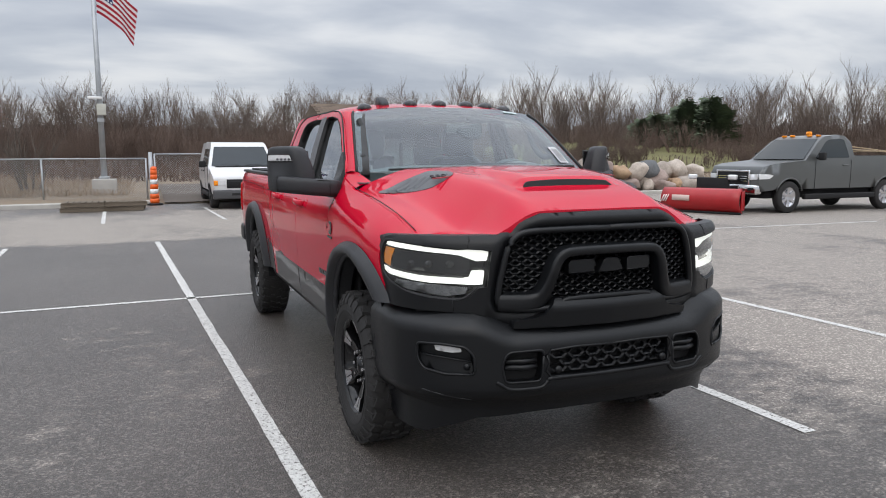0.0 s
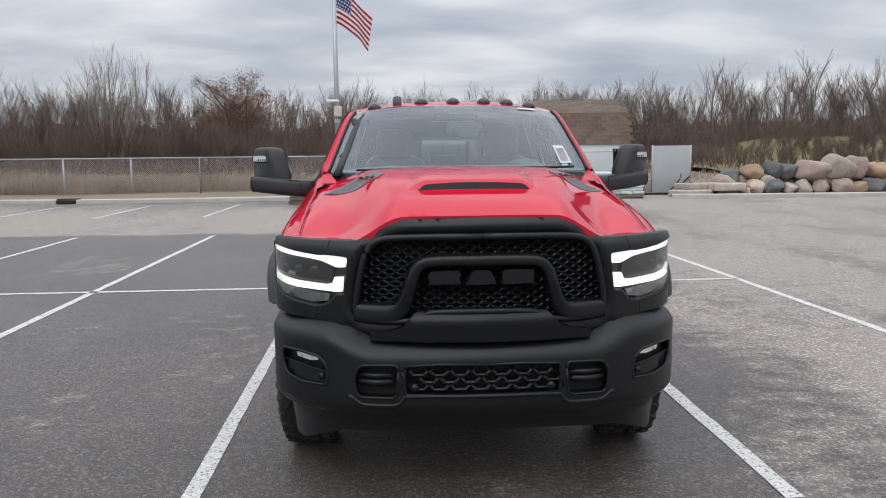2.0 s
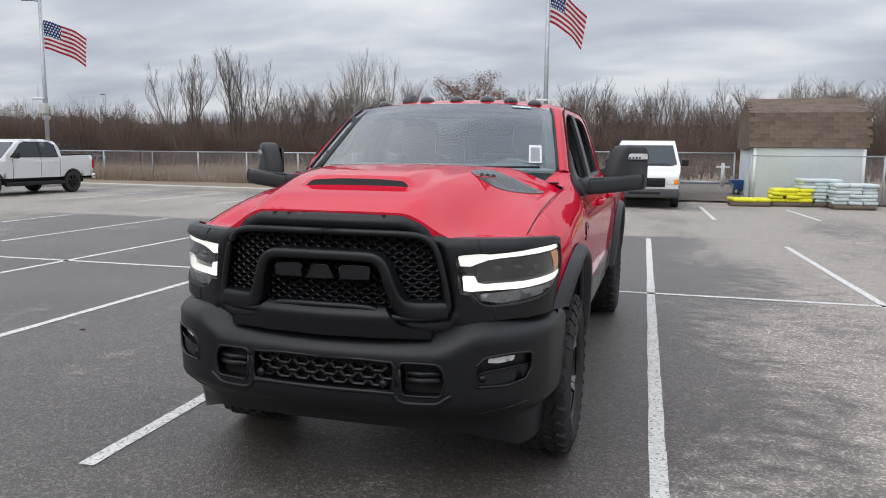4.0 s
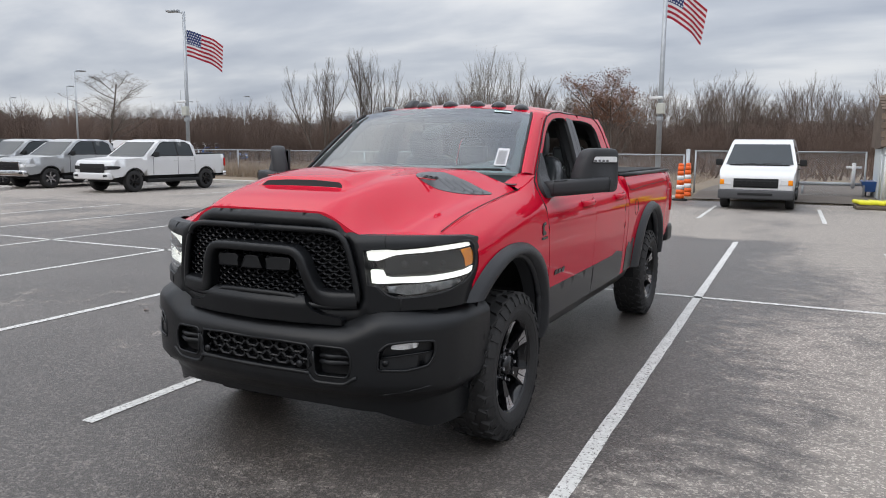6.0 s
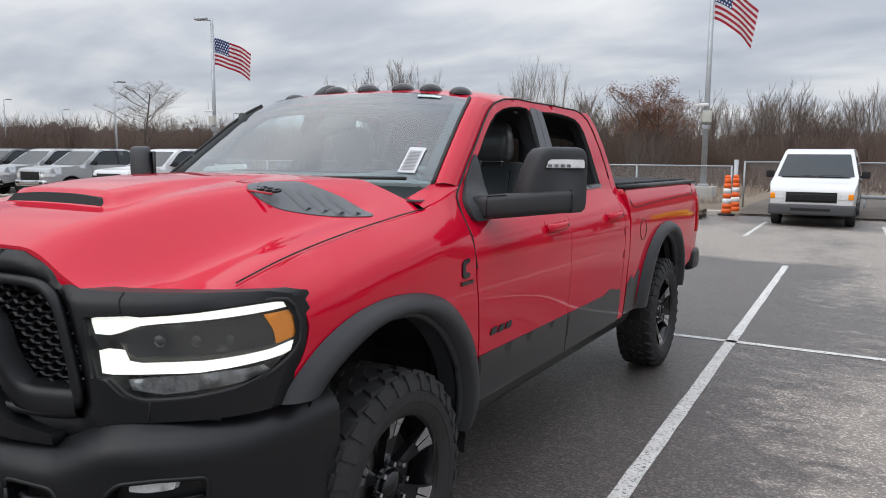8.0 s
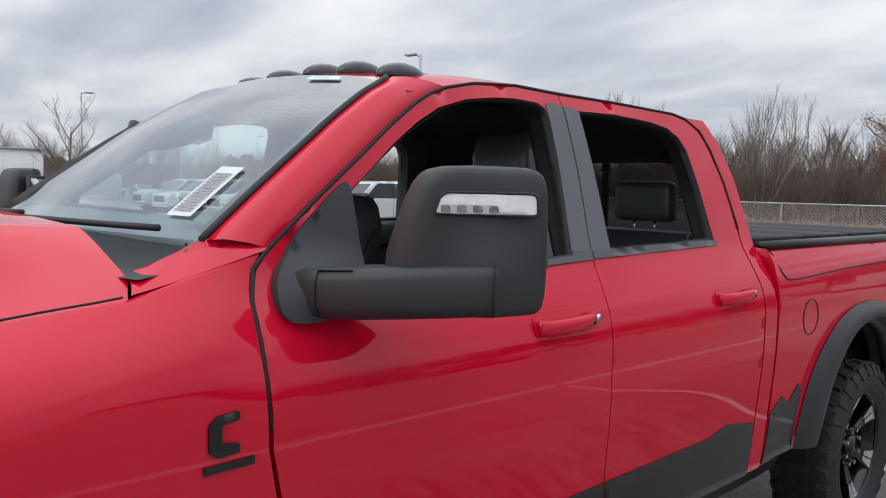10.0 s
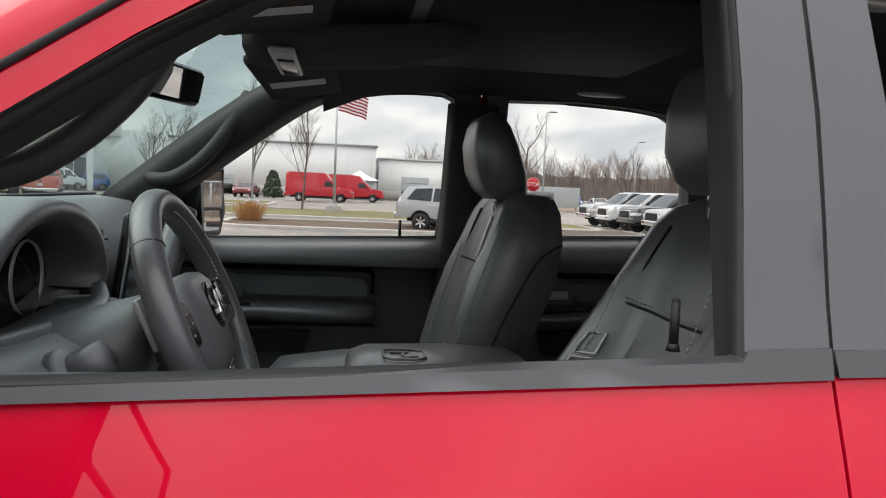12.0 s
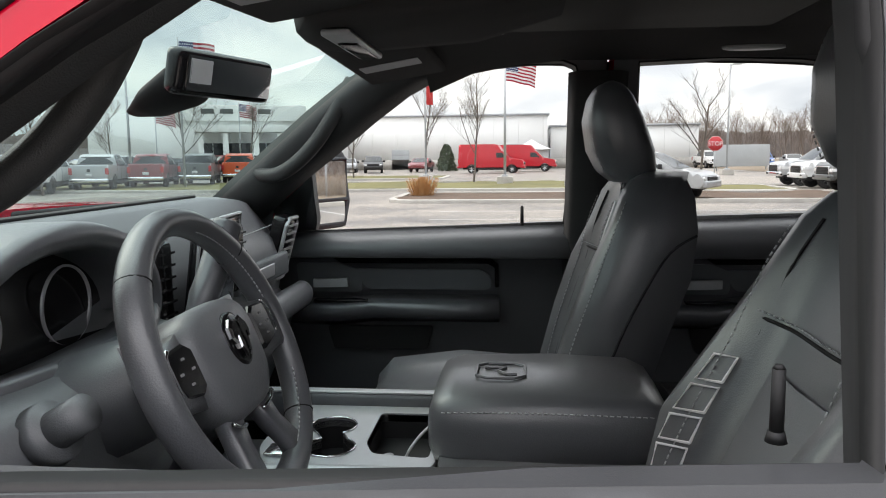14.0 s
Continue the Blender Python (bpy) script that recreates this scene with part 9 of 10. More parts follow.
part("grille_emblem", box(0, -2.724, 0.79, 0.17, 0.012, 0.07, 0.03), mat("dull_blue", (0.10, 0.12, 0.2), 0.4), van)
part("bumper_slot", box(0, -2.792, 0.47, 0.9, 0.02, 0.07, 0.003), MATTEB, van)
for s in (1, -1):
    part("wiper", tube([(s * 0.1, -1.72, 1.345), (s * 0.6, -1.68, 1.36)], 0.012, 5), SEAL, van)
part("cowl", box(0, -1.74, 1.31, 1.6, 0.14, 0.02, 0.005), MATTEB, van)

gp = vehicle("work_pickup", "dark grey regular-cab pickup carrying a red snow plow", "regular", GREYV, pose(15.95, 11.95, 0, 0, 0, -91) @ Matrix.Diagonal((1.0, 1.0, 1.07, 1)))
part("beacon", cyl(0.09, 0.07, 0.10, 16, pose(0, -0.2, 2.02)), AMBER, gp, "amber roof beacon")
for x in (-0.6, -0.3, 0.3, 0.6):
    part("marker_lamp", box(x, -0.5, 1.95, 0.10, 0.12, 0.05, 0.02), AMBER, gp)
for k in range(5):
    part("pallet_board", box(-0.2 + 0.05 * k, 1.3 + 0.28 * k, 1.50 + 0.022 * k, 1.3, 0.10, 0.025, 0, 1, pose(0, 0, 0, 0, 4 * (k - 2), 12 * (k - 2))), mat("fresh_pallet_wood", (0.5, 0.38, 0.25), 0.8), gp, "", False)
plow = thing("snow_plow", "red steel snow plow on the grey pickup's nose", "snow plow", pose(12.05, 12.05, 0, 0, 0, -66) @ Matrix.Diagonal((0.92, 0.9, 0.86, 1)))
rows = [[(x, -0.22 + 0.42 * (1 - math.cos(a)), 0.42 + 0.42 * math.sin(a)) for x in np.linspace(-1.2, 1.2, 9)] for a in np.linspace(-1.2, 1.1, 10)]
bl = part("blade", grid(rows), PLOWRED, plow)
so = bl.modifiers.new("thick", "SOLIDIFY")
so.thickness = 0.03
part("cutting_edge", box(0, -0.06, 0.035, 2.4, 0.03, 0.07), MATTEB, plow)
for x in (-1.18, -0.6, 0, 0.6, 1.18):
    part("rib", box(x, 0.10, 0.42, 0.04, 0.22, 0.62, 0.01), PLOWRED, plow)
part("decal_bar", box(-0.55, -0.245, 0.48, 0.55, 0.006, 0.18), PLOWW, plow)
for k in range(3):
    part("decal_bar", box(-0.98 - 0.07 * k, -0.245, 0.46, 0.03, 0.006, 0.24, 0, 1, pose(0, 0, 0, 0, 25, 0)), REFLW, plow)
fr = part("push_frame", add(box(0, 0.55, 0.35, 0.9, 0.9, 0.10, 0.02), box(0, 0.75, 0.75, 1.0, 0.12, 0.7, 0.03)), MATTEB, plow)
for s in (1, -1):
    part("plow_lamp", box(s * 0.62, 0.7, 1.12, 0.26, 0.14, 0.16, 0.04), CLEARL, plow, "clear plow headlamp")

# row of parked trucks along the far stalls
row = [("pickup", WHITEP, "white crew-cab pickup with black wheels"), ("pickup", SILVER, "silver crew-cab pickup in the parked row"), ("pickup", SILVER, "silver crew-cab pickup in the parked row"), ("pickup", GREYV, "dark grey crew-cab pickup in the parked row"), ("pickup", WHITEP, "white pickup in the parked row"), ("pickup", SILVER, "silver crew-cab pickup in the parked row")]
for k, (kd, pt, lb) in enumerate(row):
    vehicle("pickup_truck", lb, kd, pt, pose(-20.9 - (4.7 if k else 0) - 3.05 * max(0, k - 1), 17.2, 0, 0, 0, 1.5))
far_kinds = [vehicle("parked_suv", "dark sport-utility car in the far rows", "suv", BLACKV, pose(-52, 41, 0, 0, 0, 80)), vehicle("parked_car", "silver car in the far rows", "sedan", SILVER, pose(-47, 38, 0, 0, 0, 80)), vehicle("pickup_truck", "maroon pickup in the far rows", "pickup", MAROON, pose(-57, 44, 0, 0, 0, 85)), vehicle("parked_van", "white van in the far rows", "van", WHITEP, pose(-63.1, 30.5, 0, 0, 0, 70)), vehicle("parked_suv", "blue sport-utility car in the far rows", "suv", BLUEV, pose(-84.5, 28.4, 0, 0, 0, 80)), vehicle("pickup_truck", "white pickup in the far rows", "pickup", WHITEP, pose(-86, 23.0, 0, 0, 0, 95))]
rv = random.Random(21)
spots = [(-62 - 3.1 * k, 47 + 1.2 * k) for k in range(8)] + [(-50 - 3.0 * k, 52 + 1.3 * k) for k in range(9)] + [(-84 + 1.1 * k, 31.5 + 3.0 * k) for k in range(6)] + [(-70 + 0.6 * k, 36 + 3.0 * k) for k in range(5)] + [(-40 - 3 * k, 33 + 0.8 * k) for k in range(4)]
for i, (x, y) in enumerate(spots):
    copy_thing(far_kinds[(i * 5 + rv.randrange(3)) % 6], pose(x, y, 0, 0, 0, rv.choice((80, 84, 262, 265))))
# row seen by its tailgates, past the windshield
d = Vector((-0.837, -0.547, 0))
for k, (pt, lb) in enumerate(((SILVER, "silver pickup seen by its tailgate"), (WHITEP, "white pickup seen by its tailgate"), (SILVER, "silver pickup seen by its tailgate"), (MAROON, "maroon pickup seen by its tailgate"), (GREYV, "grey pickup seen by its tailgate"), (ORANGEV, "orange pickup seen by its tailgate"))):
    q = Vector((-31.0, -24.0, 0)) + Vector((-0.547, 0.837, 0)) * 2.9 * k + d * (1.9 * k)
    t = vehicle("pickup_truck", lb, "pickup", pt, pose(q.x, q.y, 0, 0, 0, math.degrees(math.atan2(-d.x, d.y)) + 180 - 16))
    part("tailgate_emblem", box(0, 2.925, 1.1, 0.16, 0.01, 0.14, 0.03), MATTEB, t)
    part("plate", box(0, 2.935, 0.86, 0.32, 0.01, 0.15), PAPER, t)
for k in range(10):
    copy_thing(far_kinds[(k * 7 + 2) % 6], pose(-48 - 3.4 * k, -36 + 1.5 * k, 0, 0, 0, 60 + 180 * (k % 2)))
vehicle("red_van", "red high-roof cargo van by the white building", "highvan", REDV, pose(-68.5, -1.0, 0, 0, 0, 174))
vehicle("red_van", "second red cargo van behind the first", "highvan", REDV, pose(-74.5, 2.2, 0, 0, 0, 174))
vehicle("parked_suv", "black sport-utility car before the white building", "suv", BLACKV, pose(-73.5, -13.2, 0, 0, 0, 100))
vehicle("parked_car", "silver car before the white building", "sedan", SILVER, pose(-76.5, -16.5, 0, 0, 0, 100))
vehicle("parked_car", "red car beside a shrub", "sedan", MAROON, pose(-76, -8.6, 0, 0, 0, 85))
vehicle("minivan", "silver minivan on the lot lane", "minivan", SILVER, pose(-26.5, 5.9, 0, 0, 0, 150), "")

# ---- far side: building, island, signs ----
def wall_building(name, label, x, y0, y1, h, depth, extra):
    b = thing(name, label, "building")
    part("wall", box(x - depth / 2, (y0 + y1) / 2, h / 2, depth, y1 - y0, h), BLDGW, b)
    part("plinth", box(x + 0.06, (y0 + y1) / 2, 0.6, 0.1, y1 - y0, 1.2), CONCRETE, b)
    part("roof_edge", box(x - depth / 2, (y0 + y1) / 2, h + 0.12, depth + 0.4, y1 - y0 + 0.4, 0.25), GALV, b)
    for yy, w, hh, z in extra:
        dpt = part("door", box(x + 0.05, yy, z + hh / 2, 0.12, w, hh, 0.02), GREYSTEEL, b)
        for q in range(3):
            part("panel_line", box(x + 0.118, yy, z + hh * (0.25 + 0.25 * q), 0.01, w * 0.96, 0.04), MATTEB, dpt)
    for yy in np.arange(y0 + 1.5, y1, 3.0):
        part("seam", box(x + 0.02, yy, h / 2 + 0.6, 0.05, 0.03, h - 1.2), BLDGW, b)
    return b


wall_building("service_building", "long white metal service building", -90, -24, 5, 6.4, 14, ((-22, 3.2, 3.2, 0), (-13, 2.2, 2.4, 0), (1.5, 3.4, 3.0, 0)))
wall_building("service_building", "lower white metal wing of the building", -91, 5.5, 23, 5.0, 12, ((10, 3.4, 3.0, 0), (16, 3.4, 3.0, 0)))
sh = thing("showroom", "white showroom with tall columned entrance", "building", pose(-74, -29, 0, 0, 0, 24))
part("wall", box(-5, 0, 3.1, 10, 26, 6.2), BLDGW, sh)
part("parapet", box(-4.8, 1.5, 6.3, 10.6, 14, 1.6, 0.05), BLDGW, sh)
part("canopy", box(1.4, 1.5, 4.6, 3.2, 9, 0.7, 0.05), BLDGW, sh)
for y in (-2.4, 0.0, 3.0, 5.4):
    part("column", box(2.5, y, 2.1, 0.55, 0.55, 4.2, 0.04), BLDGW, sh)
for y in (-1.2, 1.5, 4.2):
    w = part("window", box(0.03, y, 1.7, 0.1, 2.2, 3.0, 0.02), CARGLASS, sh)
    part("mullion", box(0.09, y, 1.7, 0.06, 0.08, 3.0), BLDGW, w)
for k in range(4):
    part("sign_bar", box(0.55, -1.6 + 1.9 * k, 6.45, 0.06, 1.3, 0.5, 0.05), GREYV, sh)
tn = thing("canopy_tent", "white peaked canopy tent before the building", "tent", pose(-86, 3.0, 0))
part("roof", loft([[(-2.2, -2.2, 2.3), (2.2, -2.2, 2.3), (2.2, 2.2, 2.3), (-2.2, 2.2, 2.3)], [(-1.0, -1.0, 2.8), (1.0, -1.0, 2.8), (1.0, 1.0, 2.8), (-1.0, 1.0, 2.8)], [(-0.05, -0.05, 3.4), (0.05, -0.05, 3.4), (0.05, 0.05, 3.4), (-0.05, 0.05, 3.4)]]), REFLW, tn, "", False)
for a in (-1, 1):
    for c in (-1, 1):
        part("leg", cyl(0.05, 0.05, 2.3, 8, pose(a * 2.1, c * 2.1, 1.15)), GALV, tn)
part("back_sheet", box(-2.1, 0, 1.15, 0.04, 4.2, 2.2), REFLW, tn)


def island(name, x0, x1, y0, y1, top, label, h=0.13):
    o = rounded([(x0, y0), (x1, y0), (x1, y1), (x0, y1)], 1.2, 5)
    pts = [(p.x, p.y) for p in o]
    k = kerb(pts + pts[:1], 0.3, h)
    t = panel(o, lambda x, y: Vector((x, y, h - 0.03 + 0.10 * noise.noise(Vector((x * 0.5, y * 0.5, 0))))), 0.8, normal=(0, 0, 1))
    return tagged(finish(name, t, top), label, "island", kind="structure")


island("mulch_island", -30.0, -24.6, -3.2, 14, MULCH, "kerbed island of brown mulch")
island("grass_strip", -43.5, -33.6, -45, 5.5, GREENG, "kerbed strip of dull green grass")
island("grass_strip", -58, -50, -45, -4, GREENG, "kerbed strip of dull green grass")
island("grass_strip", -36.5, -31.0, 8.2, 13.2, GREENG, "kerbed grass corner under the stop sign")
tf = thing("grass_tuft", "tan ornamental grass tuft on the island", "plant", pose(-28.2, -2.4, 0.1))
V, F = [], []
r5 = random.Random(5)
for _ in range(500):
    a, l0 = r5.uniform(0, 6.28), r5.uniform(0.3, 0.75)
    o = Vector((math.cos(a), math.sin(a), 0)) * r5.uniform(0, 0.5)
    tp = o * 1.6 + Vector((0, 0, l0))
    w = Vector((-math.sin(a), math.cos(a), 0)) * 0.012
    i = len(V)
    V += [o - w, o + w, tp + w, tp - w]
    F.append((i, i + 1, i + 2, i + 3))
raw("blades", V, F, mat("orange_tan_grass", (0.45, 0.24, 0.10), 0.9, 0, 0.3, 2), tf, "", False)
sb = thing("evergreen_shrub", "dark green shrub against the white building", "shrub", pose(-78.4, -6.2, 0))
V, F = [], []
for _ in range(900):
    z = r5.random()
    a, rd = r5.uniform(0, 6.28), 1.1 * (1.05 - z) ** 0.5 * r5.uniform(0.5, 1)
    c = Vector((rd * math.cos(a), rd * math.sin(a), 2.7 * z + 0.1))
    u = Vector((r5.gauss(0, 1), r5.gauss(0, 1), r5.gauss(0, 1))).normalized() * 0.2
    w = u.orthogonal().normalized() * 0.12
    i = len(V)
    V += [c - u, c + w, c + u, c - w]
    F.append((i, i + 1, i + 2, i + 3))
raw("foliage", V, F, PINE, sb, "", False)
part("stem", tube([(0, 0, 0), (0, 0, 1.5)], [0.08, 0.03], 6), BARK, sb)

ss = thing("stop_sign", "red octagonal stop sign on a steel post", "sign", pose(-38.0, 11.43, 0))
part("post", box(0, 0, 1.2, 0.05, 0.05, 2.4), GALV, ss)
part("plate", cyl(0.41, 0.41, 0.012, 8, pose(0.04, 0, 2.13, 0, 90, 0) @ pose(0, 0, 0, 0, 0, 22.5)), mat("sign_red", (0.5, 0.012, 0.02), 0.4), ss)
part("border", lathe([(0.385, 0.0), (0.40, 0.0)], 8), REFLW, ss).matrix_basis = pose(0.05, 0, 2.13, 22.5, 0, 0)
tx = text_bm("STOP", 0.30, 0.003)
bmesh.ops.transform(tx, matrix=pose(0.052, 0, 2.13, 90, 0, 90), verts=tx.verts)
part("lettering", tx, REFLW, ss, "white letters STOP", False)
tr = thing("sign_panel", "pale grey sign panel behind the stop sign", "sign", pose(-70, 22, 0))
part("panel", box(0, 0, 1.4, 0.12, 5.0, 2.0, 0.03), GREYSTEEL, tr)
for y in (-2.2, 2.2):
    part("post", box(0, y, 0.7, 0.1, 0.1, 1.4), GALV, tr)

# ---- yard things behind the truck ----
def barrel(name, x, y, h, r, label, tilt=0):
    b = thing(name, label, "traffic barrel", pose(x, y, 0, 0, tilt, 0), "traffic barrels")
    part("base", lathe([(0.0, 0.0), (r * 1.7, 0.0), (r * 1.7, 0.05), (r * 1.1, 0.07)], 20), MATTEB, b).matrix_basis = pose(0, 0, 0, 0, -90, 0)
    n = 7
    for k in range(n):
        z0, z1 = 0.06 + (h - 0.12) * k / n, 0.06 + (h - 0.12) * (k + 1) / n
        r0, r1 = r * (1 - 0.38 * k / n), r * (1 - 0.38 * (k + 1) / n)
        part("band", cyl(r0, r1, z1 - z0, 20, pose(0, 0, (z0 + z1) / 2)), REFLW if k in (2, 4) else ORANGE, b)
    part("handle", lathe([(0.0, 0.0), (r * 0.6, 0.0), (r * 0.62, 0.05), (r * 0.5, 0.10), (0.0, 0.11)], 16), ORANGE, b).matrix_basis = pose(0, 0, h - 0.07, 0, -90, 0)
    return b


barrel("channelizer", -1.70, 22.4, 1.22, 0.15, "orange traffic channelizer with white bands")
barrel("channelizer", -1.66, 23.7, 1.22, 0.15, "orange traffic channelizer with white bands")


def pallet(name, x, y, rz, label, lx=1.2, ly=1.0, z=0.0):
    p = thing(name, label, "pallet", pose(x, y, z, 0, 0, rz), "pallets")
    for k in range(7):
        part("board", box(-lx / 2 + lx * (k + 0.5) / 7, 0, 0.128, lx / 9, ly, 0.022, 0.003), WOODG, p, "", False)
    for k in range(3):
        part("stringer", box(0, -ly / 2 + 0.05 + (ly - 0.1) * k / 2, 0.062, lx, 0.05, 0.11), WOODG, p, "", False)
    return p


for k, (x, y, z, rz) in enumerate(((-3.75, 20.4, 0.0, 2), (-2.6, 20.45, 0.0, -3), (-3.7, 20.4, 0.145, 0), (-2.55, 20.4, 0.145, 3))):
    pallet("pallet", x, y, rz, "weathered grey wooden pallet on the asphalt", 1.15, 1.1, z)

shed = thing("shed", "pale gambrel-roofed shed with brown shingles", "shed", pose(5.95, 25.0, 0, 0, 0, 2))
GB = [(-1.9, 0.0), (-1.9, 1.85), (-1.45, 3.0), (0.0, 3.55), (1.45, 3.0), (1.9, 1.85), (1.9, 0.0)]
sw_ = part("wall", loft([[(x, y, z) for y, z in GB] for x in (-1.65, 1.65)]), SIDING, shed, "", False)
for sx in (-1, 1):
    part("trim", box(sx * 1.66, -1.9, 0.92, 0.10, 0.06, 1.85), REFLW, sw_)
part("gable_trim", box(-1.67, 0, 1.87, 0.04, 3.8, 0.09), REFLW, sw_)
part("door", box(-1.665, 0.3, 0.95, 0.05, 1.5, 1.8, 0.01), SIDING, shed)
sl = bpy.data.meshes.new("shingle")
bmq = box(0, 0, 0, 0.32, 0.19, 0.016)
bmq.to_mesh(sl)
bmq.free()
sl.materials.append(SHINGLE)
roof = part("roof", loft([[(x, y * 1.03, z * 1.0 + 0.02) for y, z in GB[1:6]] + [(x, 0, 1.8)] for x in (-1.78, 1.78)]), SHINGLE, shed, "", False)
for (y0, z0), (y1, z1) in ((GB[1], GB[2]), (GB[2], GB[3])):
    L = math.hypot(y1 - y0, z1 - z0)
    ang = math.degrees(math.atan2(z1 - z0, y1 - y0))
    for r in range(int(L / 0.15)):
        t = (r + 0.5) * 0.15 / L
        for c in range(11):
            o = new("shingle", sl)
            o.parent = roof
            o.matrix_basis = pose(-1.62 + 0.325 * c + 0.16 * (r % 2) - 0.08, (y0 + (y1 - y0) * t) * 1.03 - 0.02, z0 + (z1 - z0) * t + 0.045, ang + 4, 0, 0)


def bags(name, x, y, rows, mt, label, lx=1.15, ly=0.9):
    t = thing(name, label, "bag stack", pose(x, y, 0, 0, 0, 3), "bag stacks")
    r = random.Random(int(abs(x * 100)))
    for k in range(rows):
        for i in range(3):
            part("bag", box(-lx / 2 + lx * (i + 0.5) / 3 + r.gauss(0, 0.02), r.gauss(0, 0.03), 0.20 + 0.105 * k, lx / 3 + 0.03, ly, 0.11, 0.045, 2, pose(0, 0, 0, 0, r.gauss(0, 2), r.gauss(0, 4))), mt, t)
    part("pallet_deck", box(0, 0, 0.07, lx, ly, 0.14), WOODG, t)
    return t


bags("bag_stack", 5.35, 22.0, 4, YELLOWB, "stack of yellow salt bags on a pallet")
bags("bag_stack", 4.1, 21.6, 1, YELLOWB, "low stack of yellow bags")
bags("bag_stack", 6.2, 22.15, 7, WHITEB, "tall stack of pale wrapped salt bags")
bags("bag_stack", 7.0, 21.3, 6, WHITEB, "stack of pale wrapped salt bags")
gpn = thing("sheet_gate", "pale grey sheet-metal gate leaf standing open", "gate", pose(9.35, 23.2, 0, 0, 0, 12))
part("sheet", box(0, 0, 0.92, 1.6, 0.03, 1.75, 0.005), GREYSTEEL, gpn)
part("frame", add(tube([(-0.8, 0, 0.05), (-0.8, 0, 1.82)], 0.03, 8), tube([(0.8, 0, 0.05), (0.8, 0, 1.82)], 0.03, 8)), GALV, gpn)
part("brace", tube([(0.2, -0.05, 0.15), (0.75, -0.05, 0.65)], 0.02, 6), MATTEB, gpn)
part("wheel_jack", tube([(-0.3, -0.25, 0.0), (0.25, -0.2, 0.55), (0.3, -0.2, 0.75)], 0.02, 6), MATTEB, gpn)
wb = thing("wheelbarrow", "blue wheelbarrow tray beyond the fence", "wheelbarrow", pose(4.3, 25.8, 0.25))
part("tray", loft([[(-0.35, -0.6, 0.1), (0.35, -0.6, 0.1), (0.35, 0.6, 0.1), (-0.35, 0.6, 0.1)], [(-0.5, -0.8, 0.45), (0.5, -0.8, 0.45), (0.5, 0.8, 0.45), (-0.5, 0.8, 0.45)]]), BLUEV, wb, "", False)
part("legs", add(tube([(-0.3, 0, 0.12), (-0.3, 0, -0.25)], 0.03, 6), tube([(0.3, 0, 0.12), (0.3, 0, -0.25)], 0.03, 6)), MATTEB, wb)
tj = thing("trailer_frame", "grey steel trailer frame behind the fence", "trailer", pose(3.1, 26.3, 0))
part("beam", box(0, 0, 0.55, 2.6, 0.1, 0.12), GALV, tj)
part("jack", box(0.5, 0, 0.85, 0.12, 0.12, 0.9), REFLW, tj)
part("crossbar", box(0.5, 0, 1.15, 0.5, 0.08, 0.08), REFLW, tj)
part("leg", add(box(-1.1, 0, 0.27, 0.08, 0.08, 0.54), box(1.1, 0, 0.27, 0.08, 0.08, 0.54)), GALV, tj)


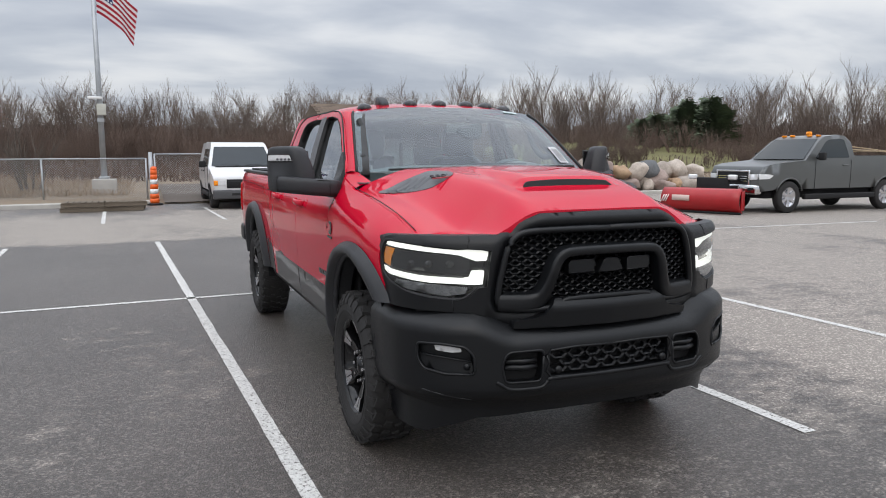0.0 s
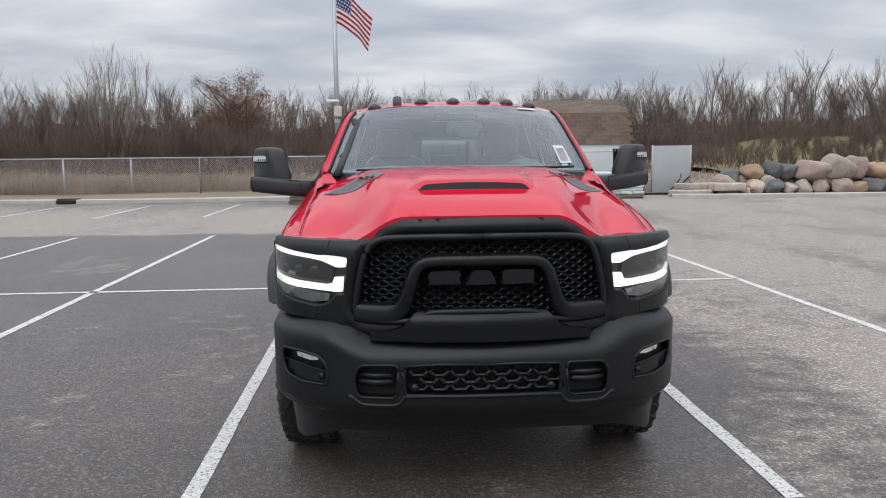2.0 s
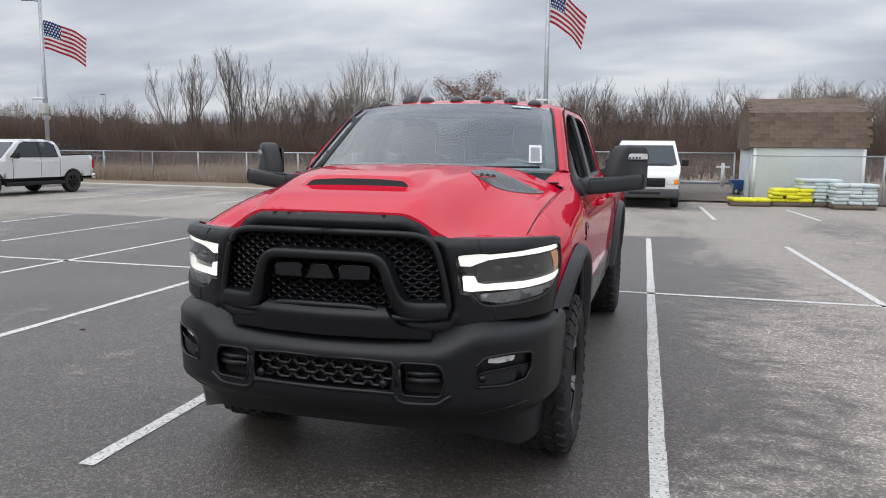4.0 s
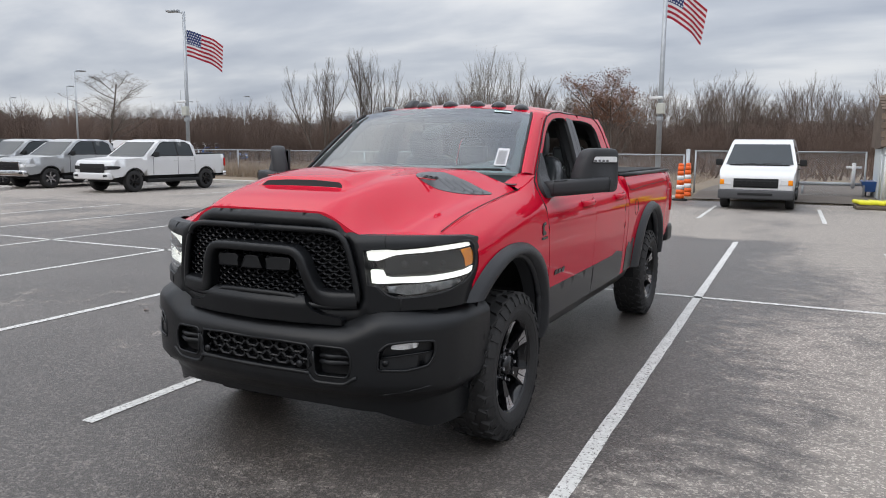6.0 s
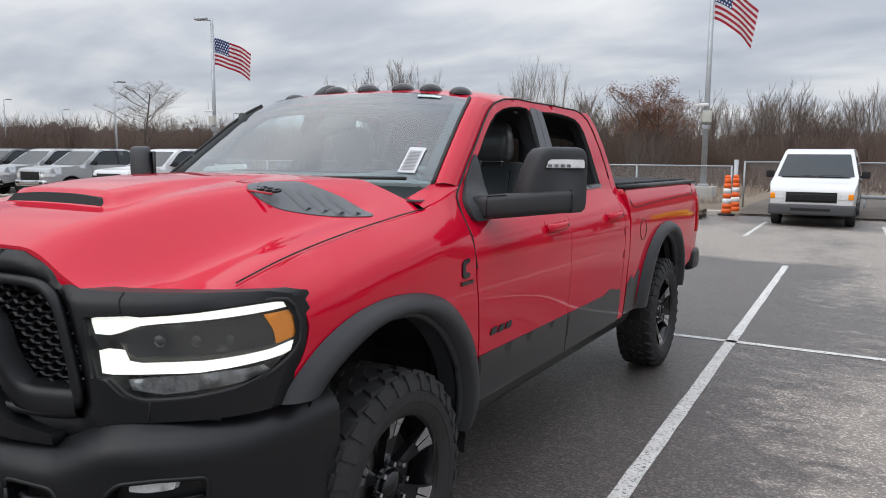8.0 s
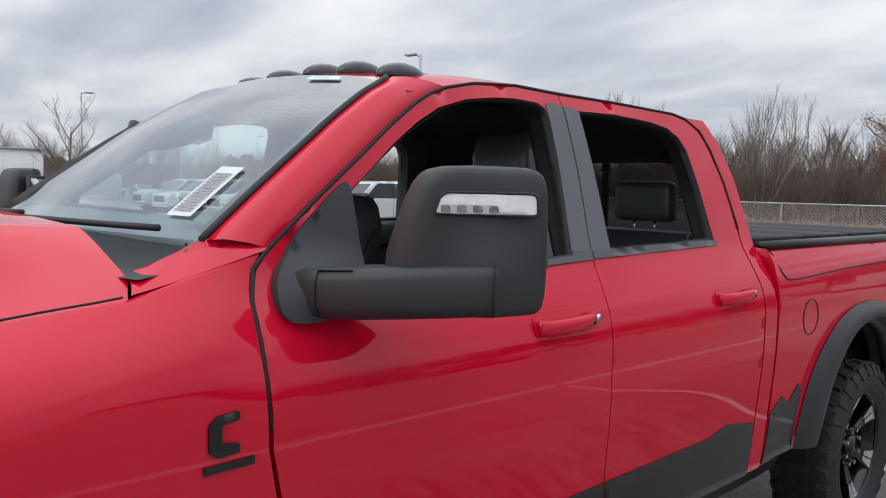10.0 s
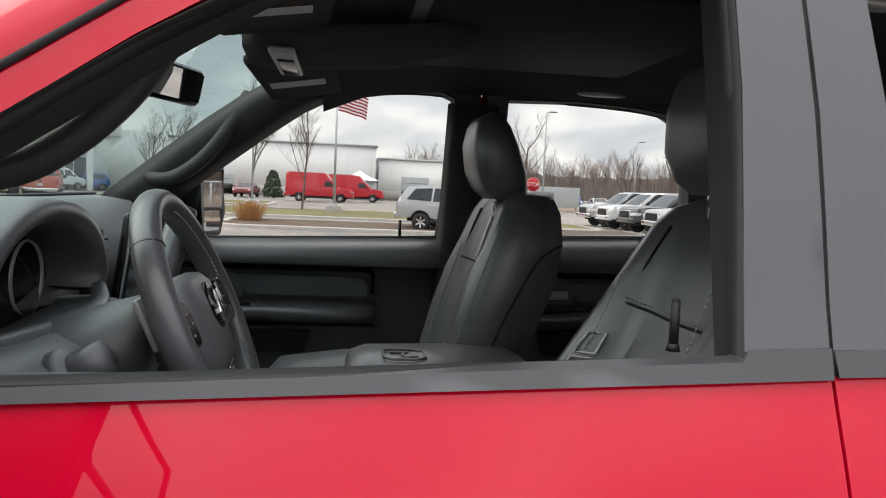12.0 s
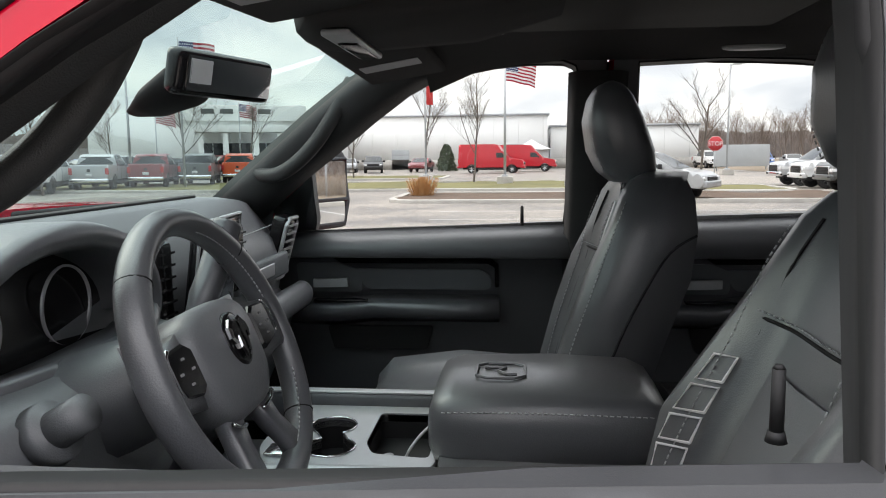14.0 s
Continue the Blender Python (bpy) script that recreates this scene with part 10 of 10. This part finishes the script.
def boulder(seed, s):
    r = random.Random(seed)
    bm = bmesh.new()
    bmesh.ops.create_icosphere(bm, subdivisions=3, radius=1)
    off = Vector((r.uniform(-9, 9), r.uniform(-9, 9), r.uniform(-9, 9)))
    for v in bm.verts:
        c = v.co.normalized()
        f = 1 + 0.30 * noise.noise(c * 1.3 + off) + 0.10 * noise.noise(c * 3.1 + off)
        v.co = c * f
    # broken faces
    for k in range(9):
        d = Vector((r.gauss(0, 1), r.gauss(0, 1), r.gauss(0, 0.8))).normalized()
        lim = r.uniform(0.62, 0.86)
        for v in bm.verts:
            over = v.co.dot(d) - lim
            if over > 0:
                v.co -= d * over * 0.92
    bmesh.ops.scale(bm, vec=(s * r.uniform(0.9, 1.25), s * r.uniform(0.75, 1.0), s * r.uniform(0.6, 0.85)), verts=bm.verts)
    bmesh.ops.rotate(bm, cent=(0, 0, 0), matrix=Matrix.Rotation(r.uniform(0, 6), 3, "Z"), verts=bm.verts)
    return bm


rb = random.Random(77)
STONE_WORDS = ("pale cream", "ochre brown", "dark slate grey", "pinkish grey")
STONE_ORDER = (0, 3, 0, 2, 0, 3, 1, 2, 3, 0, 1, 2, 0)


def heap(count, x0, step, y, lift, lo_s, hi_s, seed, words):
    for k in range(count):
        c = STONE_ORDER[(k * 5 + seed) % len(STONE_ORDER)]
        bm = boulder(seed * 100 + k, rb.uniform(lo_s, hi_s))
        low = min(v.co.z for v in bm.verts)
        ob = finish("boulder", bm, STONES[c])
        ob.matrix_basis = pose(x0 + step * k + rb.gauss(0, 0.12), y + rb.uniform(-0.25, 0.3), lift - low - 0.04)
        tagged(ob, STONE_WORDS[c] + " field boulder " + words, "boulder", "boulders")


heap(17, 10.9, 0.60, 22.0, 0.0, 0.34, 0.52, 5, "at the foot of the heap")
heap(14, 11.3, 0.72, 22.7, 0.0, 0.50, 0.66, 7, "in the heap behind the kerb")
heap(12, 11.9, 0.80, 22.45, 0.50, 0.44, 0.64, 6, "lying on top of the heap")
for k in range(6):
    sl_ = box(0, 0, 0, rb.uniform(0.8, 1.5), rb.uniform(0.5, 0.9), rb.uniform(0.18, 0.3), 0.05)
    ob = finish("stone_slab", sl_, STONES[0])
    ob.matrix_basis = pose(9.5 + 0.42 * k, 21.6 + 0.5 * (k % 3), 0.13 + 0.2 * (k % 2), 0, 0, rb.uniform(-20, 20))
    tagged(ob, "flat pale stone slab beside the boulders", "stone slab", "stone slabs")
lf = thing("fallen_leaf", "dry leaf lying on the asphalt", "leaf", pose(-3.6, 1.4, 0.006))
part("blade", panel(rounded([(-0.03, 0), (0, 0.035), (0.05, 0.01), (0.02, -0.03)], 0.01), lambda x, y: Vector((x, y, 0.012 * math.sin(20 * x))), 0.02), RUSTLEAF, lf)
